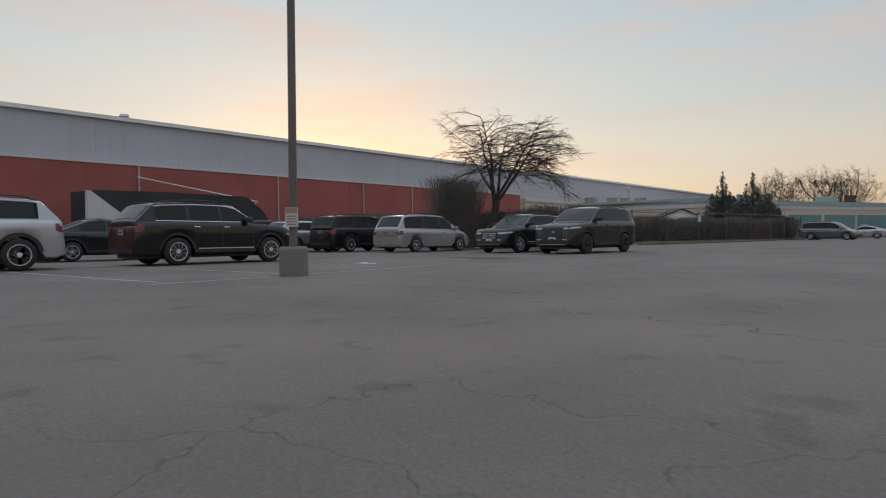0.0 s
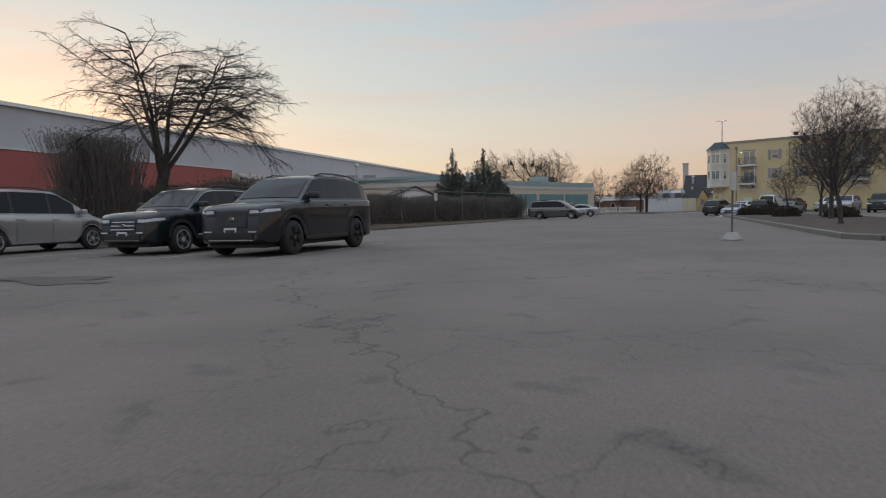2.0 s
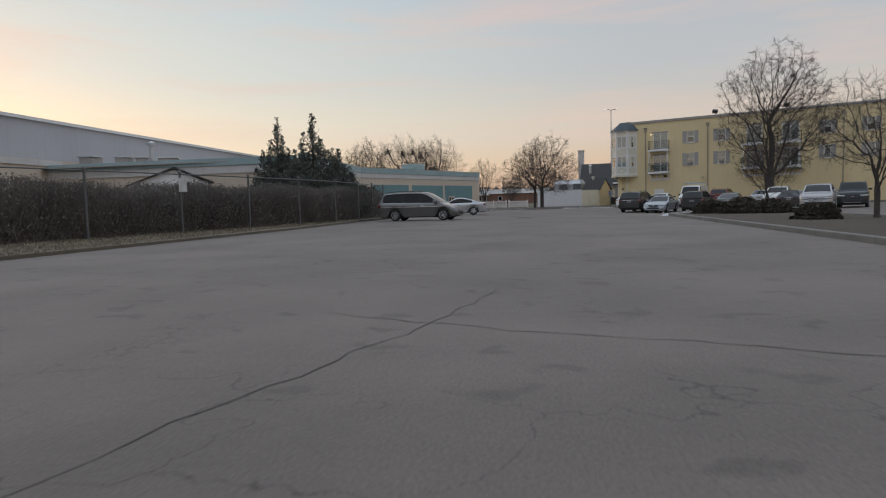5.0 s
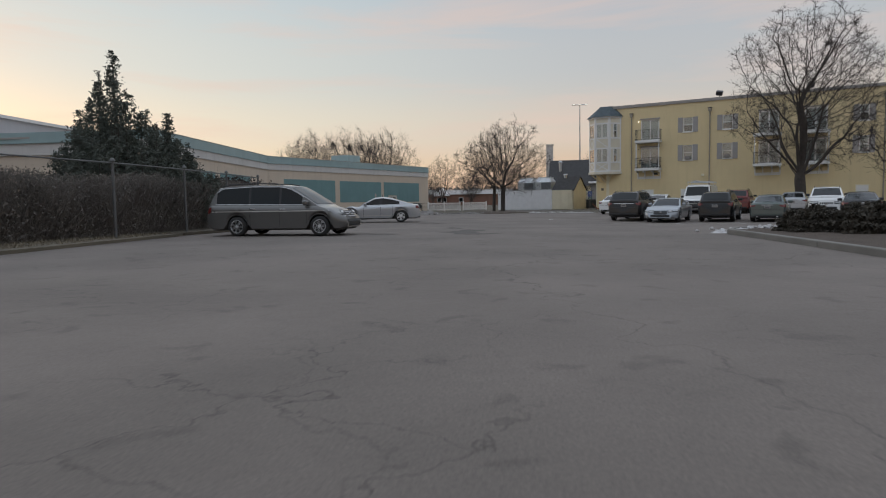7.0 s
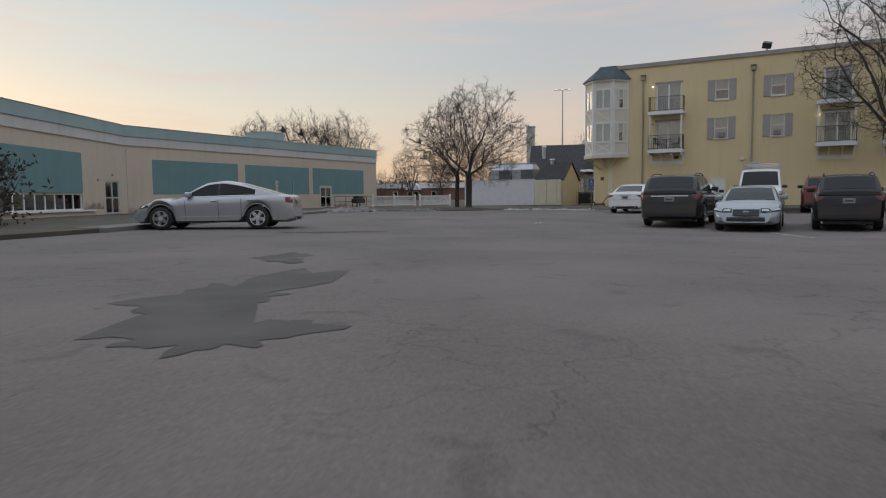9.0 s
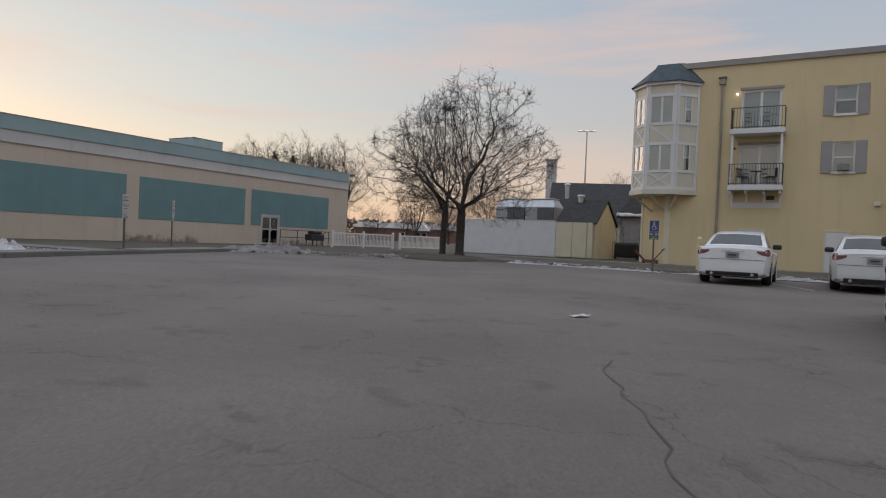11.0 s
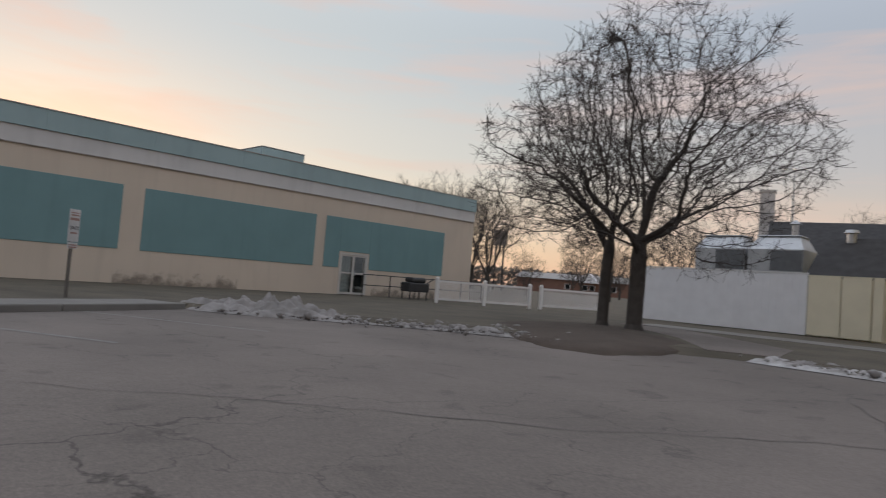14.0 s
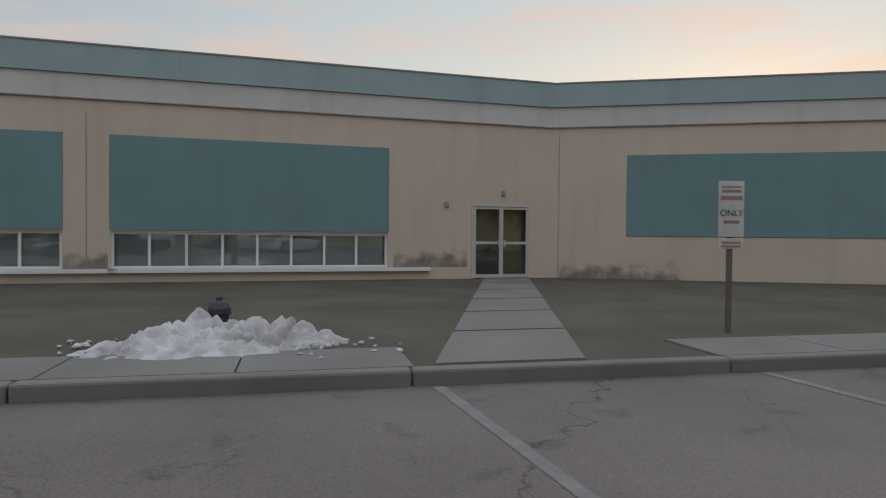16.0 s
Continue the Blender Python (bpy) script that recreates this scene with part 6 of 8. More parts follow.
for i, (x0, w) in enumerate(((2.12, 1.95), (4.17, 1.95))):
    ex = thing("exhaust_hood", MV @ pose(x0, 0.7, 0), "galvanised kitchen exhaust hood on a dark louvred box", "exhaust unit", "exhaust hoods")
    part("plinth", bevelled(0, w, 0, 1.7, -0.02, 2.2, 0.02, 1), STEEL, ex)
    bm = bmesh.new()
    vs = [bm.verts.new(v) for v in ((0, 0, 2.2), (w, 0, 2.2), (w, 1.7, 2.2), (0, 1.7, 2.2), (0, 0, 3.1), (w, 0, 3.1), (w, 1.7, 3.1), (0, 1.7, 3.1), (0.25, 0.35, 3.6), (w - 0.25, 0.35, 3.6), (w - 0.25, 1.35, 3.6), (0.25, 1.35, 3.6))]
    for f in ((0, 1, 5, 4), (1, 2, 6, 5), (2, 3, 7, 6), (3, 0, 4, 7), (4, 5, 9, 8), (5, 6, 10, 9), (6, 7, 11, 10), (7, 4, 8, 11), (8, 9, 10, 11)):
        bm.faces.new([vs[k] for k in f])
    part("hood", bm, STEEL, ex, "bright sheet metal hood")
    part("louvre", bx(w * 0.42, w - 0.03, -0.02, -0.003, 2.3, 3.05), LOUVRE, ex, "dark louvre panel")
    part("ridge_cap", bevelled(0.2, w - 0.2, 0.3, 1.4, 3.602, 3.66, 0.02, 1), STEEL, ex)

# gabled shed
shed = thing("gabled_shed", MV @ pose(8.85, 0.35, 0), "small cream gabled shed with a dark shingle roof", "shed")
bm = bmesh.new()
prof = [(0, 0), (4.4, 0), (4.4, 2.15), (2.2, 3.6), (0, 2.15)]
a = [bm.verts.new((0, y, z)) for y, z in prof]
b = [bm.verts.new((-2.45, y, z)) for y, z in prof]
bm.faces.new(a)
bm.faces.new(b[::-1])
for i in range(5):
    bm.faces.new((a[i], b[i], b[(i + 1) % 5], a[(i + 1) % 5]))
part("wall", bm, CREAM, shed)
for s, (y0, y1) in enumerate(((-0.15, 2.2), (4.55, 2.2))):
    bm = bmesh.new()
    z0, z1 = 2.15 - 0.1, 3.6
    q = [(0.12, y0, z0), (-2.5, y0, z0), (-2.5, y1, z1), (0.12, y1, z1)]
    lo = [bm.verts.new((x, y, z + 0.02)) for x, y, z in q]
    hi = [bm.verts.new((x, y, z + 0.10)) for x, y, z in q]
    bm.faces.new(lo[::-1])
    bm.faces.new(hi)
    for i in range(4):
        bm.faces.new((lo[i], lo[(i + 1) % 4], hi[(i + 1) % 4], hi[i]))
    part("roof_slope", bm, SHINGLE, shed)
part("roof_vent", lathe(bmesh.new(), [(0.16, 3.5), (0.16, 3.85), (0.26, 3.88), (0.2, 4.0)], 12, pose(-1.6, 2.0, 0)), STEEL, shed)

# low dark-roofed house with a chimney, and a white cottage
hall = thing("dark_roofed_house", pose(1.4, 117.0, 0.1, 0, 0, -6), "low house with a broad dark shingle roof", "house")
part("wall", bx(0, 22, 0.5, 12, 0, 3.1), CREAM, hall)
bm = bmesh.new()
pr = [(0.0, 3.0), (6.2, 6.9), (12.5, 3.0), (6.2, 6.6)]
a = [bm.verts.new((-0.4, y, z)) for y, z in pr]
b = [bm.verts.new((22.4, y, z)) for y, z in pr]
for i in range(4):
    bm.faces.new((a[i], b[i], b[(i + 1) % 4], a[(i + 1) % 4]))
bm.faces.new(a[::-1])
bm.faces.new(b)
part("roof", bm, SHINGLE, hall)
bm = bevelled(-0.5, 0.5, -0.5, 0.5, 2.0, 9.3, 0.03, 1)
ch = part("chimney", bm, CHIM, hall, "tall pale brick chimney")
ch.matrix_basis = pose(-0.6, 8.6, 0)
part("chimney_cap", bx(-0.58, 0.58, -0.58, 0.58, 9.302, 9.45), CHIM, ch)
part("vent_pipe", lathe(bmesh.new(), [(0.2, 4.4), (0.2, 6.4), (0.34, 6.45), (0.1, 6.7)], 12, pose(1.2, 3.6, 0)), STEEL, hall)
cot = thing("white_cottage", pose(5.75, 106.3, 0.1, 0, 0, -22), "weathered pale clapboard cottage with snow on its steep dark roof", "house")
part("wall", bx(0, 9, 0, 7, 0, 3.1), GREYSIDING, cot)
bm = bmesh.new()
lo = [bm.verts.new(v) for v in ((-0.35, -0.4, 2.95), (9.4, -0.4, 2.95), (9.4, 7.4, 2.95), (-0.35, 7.4, 2.95))]
hi = [bm.verts.new(v) for v in ((1.3, 3.2, 6.3), (8.4, 3.2, 6.3), (8.4, 3.8, 6.3), (1.3, 3.8, 6.3))]
bm.faces.new(lo[::-1])
bm.faces.new(hi)
for i in range(4):
    bm.faces.new((lo[i], lo[(i + 1) % 4], hi[(i + 1) % 4], hi[i]))
part("roof", bm, SHINGLE, cot)
bm = bmesh.new()
prev = None
for i in range(25):
    x = -0.25 + 0.2 * i
    d = 0.3 + 0.28 * noise.noise(Vector((x * 1.3, 4.0, 0))) + (0.5 if i > 12 else 0.0)
    row = [bm.verts.new(v) for v in ((x, -0.42, 2.99), (x, -0.42, 3.06), (x, -0.4 + d * 0.73, 3.06 + d * 0.68), (x, -0.4 + d * 0.73, 2.95 + d * 0.68))]
    if prev:
        for a in range(4):
            bm.faces.new((prev[a], prev[(a + 1) % 4], row[(a + 1) % 4], row[a]))
    else:
        bm.faces.new(row)
    prev = row
bm.faces.new(prev[::-1])
part("snow_edge", bm, SNOW, cot, "ragged strip of old snow on the eaves", True)
for i in range(14):
    part("clapboard", bx(0.0, 9.0, -0.02, -0.002, 0.1 + 0.2 * i, 0.28 + 0.2 * i), GREYSIDING, cot)
wf_ = part("window", bx(1.35, 2.45, -0.06, -0.021, 1.15, 2.1), GREYTRIM, cot, "dark multi-pane window")
for i in range(3):
    for k in range(2):
        part("pane", bx(1.41 + 0.335 * i, 1.72 + 0.335 * i, -0.068, -0.061, 1.21 + 0.43 * k, 1.61 + 0.43 * k), CARGLASS, wf_)
ch = part("chimney", bevelled(-0.5, 0.5, -0.4, 0.4, 4.0, 8.1, 0.03, 1), CHIM, cot, "tall pale brick chimney")
ch.matrix_basis = pose(2.6, 4.6, 0)
part("chimney_cap", bx(-0.56, 0.56, -0.46, 0.46, 8.102, 8.22), CHIM, ch)
bf = thing("iron_gate", pose(4.3, 101.5, 0.1, 0, 0, -24), "black iron picket gate between shed and apartment wall", "gate")
for i in range(23):
    part("picket", bx(0.13 * i, 0.13 * i + 0.018, 0, 0.018, 0.02, 1.15), IRON, bf)
for z in (0.15, 1.05):
    part("rail", bx(-0.03, 2.93, 0.018, 0.04, z, z + 0.035), IRON, bf)
for x in (0, 2.9):
    part("post", bx(x - 0.04, x + 0.04, 0.041, 0.12, -0.02, 1.25), IRON, bf)

# box added to stand in for an unidentified dark mass behind the gate
gc = thing("covered_grill", pose(5.6, 102.4, 0.1, 0, 0, -24), "black rounded box added for the dark mass behind the iron gate", "grill")
bm = bevelled(-0.85, 0.85, -0.35, 0.35, 0.12, 1.05, 0.12, 3)
for v in bm.verts:
    v.co.x *= 1.0 - 0.10 * v.co.z
    v.co.y *= 1.0 - 0.12 * v.co.z
part("cover", bm, DARKSCREEN, gc)
for x in (-0.7, 0.7):
    part("wheel", bar(bmesh.new(), (x - 0.04, 0, 0.1), (x + 0.04, 0, 0.1), 0.11, n=14), TYRE, gc)


def patio_chair(m, label):
    t = thing("patio_chair", m, label, "chair", "balcony seats")
    part("seat", bevelled(-0.22, 0.22, -0.22, 0.22, 0.40, 0.44, 0.015), IRON, t)
    bk = part("backrest", bx(-0.22, 0.22, 0.2, 0.225, 0.78, 0.84), IRON, t)
    for i in range(5):
        part("slat", bx(-0.2 + 0.09 * i, -0.17 + 0.09 * i, 0.203, 0.22, 0.44, 0.78), IRON, bk)
    for x in (-0.2, 0.2):
        for y in (-0.2, 0.2):
            part("leg", bar(bmesh.new(), (x, y, -0.005), (x, y, 0.41), 0.014), IRON, t)
    return t


patio_chair(MY @ pose(2.95, -0.5, 4.105, 0, 0, 60), "black iron patio chair on the lower balcony")
patio_chair(MY @ pose(4.2, -0.45, 4.105, 0, 0, -70), "black iron patio chair facing the balcony table")
tb = thing("patio_table", MY @ pose(3.55, -0.5, 4.105), "small round black table on the lower balcony", "table")
part("tabletop", lathe(bmesh.new(), [(0.27, 0.66), (0.28, 0.675), (0.27, 0.69)], 20), IRON, tb)
part("stem", bar(bmesh.new(), (0, 0, 0.02), (0, 0, 0.66), 0.025), IRON, tb)
part("foot", lathe(bmesh.new(), [(0.2, -0.005), (0.2, 0.01), (0.05, 0.03)], 16), IRON, tb)

# orange floor jack leaning at the corner
jk = thing("trolley_jack", MY @ pose(-1.25, -0.35, 0.11, 0, 0, 20), "weathered orange trolley jack against the wall", "jack")
part("chassis", bevelled(-0.4, 0.4, -0.14, 0.14, 0.04, 0.2, 0.03), RUST, jk)
part("lift_arm", bar(bmesh.new(), (-0.3, 0, 0.18), (-0.75, 0, 0.62), 0.055), RUST, jk, "orange arm")
part("handle", bar(bmesh.new(), (0.2, 0, 0.2), (0.65, 0, 0.75), 0.03), IRON, jk)
part("grip", bar(bmesh.new(), (0.55, 0, 0.66), (0.72, 0.12, 0.80), 0.035), RUST, jk)
for x in (-0.33, 0.33):
    part("caster", bar(bmesh.new(), (x, -0.17, 0.05), (x, 0.17, 0.05), 0.055, n=12), IRON, jk)

# bollard
bo = thing("bollard", pose(5.40, 84.62, 0.1, 0, 0, 0), "yellow painted steel bollard with chipped paint", "bollard")
part("post", lathe(bmesh.new(), [(0.105, -0.02), (0.105, 1.2), (0.095, 1.25), (0.07, 1.28), (0.03, 1.30)], 14), YELLOW, bo)


# ---- fences
def vinyl_fence(m, length, label):
    f = thing("picket_fence", m, label, "fence", "white fences")
    n = max(1, round(length / 2.3))
    for i in range(n + 1):
        x = length * i / n
        p = part("post", bevelled(x - 0.065, x + 0.065, -0.065, 0.065, -0.02, 1.02, 0.01, 1), POLYWHITE, f)
        part("post_cap", lathe(bmesh.new(), [(0.1, 1.022), (0.1, 1.04), (0.01, 1.1)], 4, pose(x, 0, 0, 0, 0, 45)), POLYWHITE, p)
    for i in range(n):
        a, b = length * i / n + 0.065, length * (i + 1) / n - 0.065
        for z in (0.12, 0.86):
            part("rail", bx(a, b, -0.03, 0.03, z, z + 0.09), POLYWHITE, f)
        k = int((b - a) / 0.098)
        for j in range(k):
            x = a + (b - a) * (j + 0.5) / k
            part("picket", bx(x - 0.02, x + 0.02, -0.018, 0.018, 0.212, 0.858), POLYWHITE, f)
    return f


vinyl_fence(pose(-13.0, 97.8, 0.11, 0, 0, 40), 4.3, "white vinyl picket fence beside the ramp")
vinyl_fence(pose(-9.35, 101.2, 0.11, 0, 0, 42), 3.4, "shorter white vinyl picket fence under the bare tree")

link = thing("chain_link_fence", pose(0, 0, 0), "tall galvanised fence frame before a dark hedge", "fence")
FP = [(-36, 23.5), (-32, 22.6), (-28, 21.6), (-24, 20.4), (-20.2, 19.2), (-19.2, 23.4), (-18.3, 27.6), (-17.4, 31.8), (-16.6, 36.0), (-15.9, 40.2), (-15.4, 44.4), (-15.3, 48.6), (-15.6, 52.8), (-15.9, 57.0)]
for i, (x, y) in enumerate(FP):
    p = part("post", bar(bmesh.new(), (x, y, -0.05), (x, y, 2.5), 0.075 if i == 4 else 0.045, n=8), FENCEGREY, link)
    part("post_cap", lathe(bmesh.new(), [(0.09, 2.5), (0.06, 2.56), (0.02, 2.6)], 8, pose(x, y, 0)), FENCEGREY, p)
for a, b in zip(FP, FP[1:]):
    part("top_rail", bar(bmesh.new(), (*a, 2.44), (*b, 2.44), 0.026), FENCEGREY, link)
    part("bottom_wire", bar(bmesh.new(), (*a, 0.1), (*b, 0.1), 0.008, n=4), FENCEGREY, link)
part("mid_rail", bar(bmesh.new(), (*FP[3], 1.25), (*FP[4], 1.25), 0.03), FENCEGREY, link)
sg = part("warning_sign", bx(-0.2, 0.2, -0.012, 0.0, 1.75, 2.3), SIGNWHITE, link, "small pale sign on the fence")
sg.matrix_basis = pose(-17.3, 31.8, 0, 0, 0, 75)


# ---- plants
def hedge(name, pts, h, w, count, size, mat, label, seed):
    rng = np.random.default_rng(seed)
    P = np.array(pts, float)
    seg = np.linalg.norm(np.diff(P, axis=0), axis=1)
    t = rng.uniform(0, seg.sum(), count)
    cum = np.concatenate([[0], np.cumsum(seg)])
    i = np.clip(np.searchsorted(cum, t) - 1, 0, len(seg) - 1)
    k = (t - cum[i]) / seg[i]
    c = P[i] + (P[i + 1] - P[i]) * k[:, None]
    hh = h * (0.93 + 0.05 * np.sin(t * 0.9) + 0.04 * np.sin(t * 2.3 + 1) + 0.03 * np.sin(t * 7.1))
    z = hh * rng.uniform(0, 1, count) ** 0.8
    off = rng.normal(0, w * 0.33, (count, 2))
    pts3 = np.column_stack([c + off, z])
    V, F = tufts(rng, pts3, size, 0.35, 2)
    # stems from the ground
    m = count // 6
    S = [((c[j, 0], c[j, 1], -0.02), (c[j, 0] + off[j, 0], c[j, 1] + off[j, 1], hh[j] * 0.95), 0.014, 0.005) for j in range(m)]
    V2, F2 = branches(S, 3)
    me = quick_mesh(name, np.concatenate([V, V2]), np.concatenate([F, F2 + len(V)]), mat)
    ob = new(name, me)
    ob.location.z = 0.08
    return tagged(ob, label, "hedge", "", "stuff")


hedge("hedge", [(-37, 24.6), (-28, 22.7), (-21, 20.6), (-20.0, 24), (-18.4, 32), (-17.2, 38), (-16.3, 45), (-16.3, 51), (-16.8, 58)], 2.2, 1.3, 66000, 0.09, HEDGE, "dense dark leafless hedge behind the fence", 3)
hedge("hedge", [(-38, 6.5), (-28, 6.2), (-20, 6.0), (-13.5, 6.4)], 2.25, 1.3, 36000, 0.10, HEDGE, "dark low hedge behind the row of cars", 4)
hedge("hedge", [(-18, 58), (-19, 61), (-20, 64.5)], 2.6, 2.0, 3200, 0.2, TWIG, "thin bare bushes beside the beige wall", 6)


def shrub(x, y, rx, ry, h, seed, label="clipped dark evergreen shrub mound on mulch"):
    rng = np.random.default_rng(seed)
    n = 3200
    d = rng.normal(size=(n, 3))
    d /= np.linalg.norm(d, axis=1)[:, None]
    d[:, 2] = np.abs(d[:, 2])
    rr = rng.uniform(0.55, 1.0, n) ** 0.5
    lump = 1 + 0.16 * np.sin(5 * np.arctan2(d[:, 1], d[:, 0]) + seed) + 0.1 * np.sin(9 * d[:, 2] * 2 + seed)
    P = d * (rr * lump)[:, None] * np.array([rx, ry, h])
    V, F = tufts(rng, P, 0.15, 0.5, 3)
    t = thing("shrub", pose(x, y, 0.1), label, "shrub", "island shrubs")
    part("foliage", quick_mesh("foliage", V, F, SHRUB), SHRUB, t)
    bm = bmesh.new()
    for i in range(7):
        a = 0.9 * i
        bar(bm, (0.1 * math.cos(a), 0.1 * math.sin(a), -0.03), (rx * 0.7 * math.cos(a), ry * 0.7 * math.sin(a), h * 0.7), 0.02, 0.008, 4)
    part("stems", bm, BARK, t)
    return t


for i, (x, y, rx, ry, h) in enumerate([(5.3, 44.4, 0.9, 0.8, 0.62), (6.4, 43.2, 1.1, 0.9, 0.68), (7.6, 42.6, 0.9, 0.9, 0.58), (7.0, 45.2, 1.0, 0.9, 0.66), (7.2, 44.0, 0.8, 0.8, 0.55), (6.3, 33, 0.7, 0.7, 0.55), (8.1, 27, 0.8, 0.8, 0.55)]):
    shrub(x, y, rx, ry, h, 20 + i)


def conifer(name, x, y, h, r, seed, label, spires=38):
    """A juniper of many upright spires round a trunk, with ragged sprays down to the foot."""
    rng = np.random.default_rng(seed)
    t = thing(name, pose(x, y, 0.05), label, "conifer", "conifers behind the fence")
    pts = []
    segs = [((0, 0, -0.05), (0, 0, h * 0.5), 0.2, 0.1), ((0, 0, h * 0.5), (0, 0, h * 0.97), 0.1, 0.012)]
    for i in range(spires):
        u = (i / spires) ** 0.6
        a = 2.399 * i + rng.uniform(-0.3, 0.3)
        dx, dy = r * 0.72 * u * math.cos(a), r * 0.72 * u * math.sin(a)
        top = h * (1 - 0.62 * u ** 0.8 + rng.uniform(-0.06, 0.05)) if i else h
        w = r * 0.36
        segs.append(((0, 0, top * 0.25), (dx, dy, top * 0.62), 0.05, 0.02))
        segs.append(((dx, dy, top * 0.62), (dx, dy, top * 0.98), 0.02, 0.006))
        # short sprays, each a curved row of scaly tufts
        for _ in range(100 if i else 180):
            v = rng.uniform(0, 1) ** 0.8
            z = 0.15 + v * (top - 0.15)
            ln = w * (1 - v) ** 0.7 * rng.uniform(0.5, 1.15) + 0.07
            b = rng.uniform(0, 6.283)
            k = rng.uniform(0.15, 1.0, 7)
            q = np.column_stack([dx + math.cos(b) * ln * k, dy + math.sin(b) * ln * k, z + ln * 0.75 * k ** 1.5])
            pts.append(q + rng.normal(0, 0.045, q.shape))
    P = np.concatenate(pts)
    P[:, 2] = np.clip(P[:, 2], 0.05, h)
    V, F = tufts(rng, P, 0.14, 0.32, 2)
    part("foliage", quick_mesh("foliage", V, F, NEEDLE), NEEDLE, t, "dark green scaly sprays")
    V, F = branches(segs, 4)
    part("trunk", quick_mesh("trunk", V, F, BARK), BARK, t)
    return t


conifer("juniper_tree", -18.6, 49.6, 7.1, 3.3, 11, "tall dark juniper with a ragged pointed top")
conifer("juniper_tree", -24.5, 57.4, 8.1, 3.2, 12, "second tall juniper with a split pointed top")
conifer("juniper_tree", -17.6, 51.6, 4.9, 2.7, 13, "shorter broad juniper leaning on the tall one")
conifer("juniper_tree", -21.0, 53.4, 4.6, 3.2, 14, "low spreading juniper between the two tall ones")

# small garden shed behind the hedge
sh = thing("garden_shed", pose(-22.6, 39.2, 0.05, 0, 0, 40), "small dark-roofed shed with a pale gable behind the hedge", "shed")
bm = bmesh.new()
prof = [(-1.6, -0.05), (1.6, -0.05), (1.6, 2.35), (0, 3.0), (-1.6, 2.35)]
a = [bm.verts.new((x, -2.0, z)) for x, z in prof]
c = [bm.verts.new((x, 2.0, z)) for x, z in prof]
bm.faces.new(a)
bm.faces.new(c[::-1])
for i in range(5):
    bm.faces.new((a[i], c[i], c[(i + 1) % 5], a[(i + 1) % 5]))
bmesh.ops.recalc_face_normals(bm, faces=bm.faces)
part("wall", bm, SIDING, sh)
for k in (-1, 1):
    q = [(0.0, 3.02), (k * 1.85, 2.28), (k * 1.85, 2.36), (0.0, 3.11)]
    bm = bmesh.new()
    a = [bm.verts.new((x, -2.2, z)) for x, z in q]
    c = [bm.verts.new((x, 2.2, z)) for x, z in q]
    bm.faces.new(a)
    bm.faces.new(c[::-1])
    for i in range(4):
        bm.faces.new((a[i], c[i], c[(i + 1) % 4], a[(i + 1) % 4]))
    bmesh.ops.recalc_face_normals(bm, faces=bm.faces)
    part("roof_slope", bm, SHINGLE, sh)

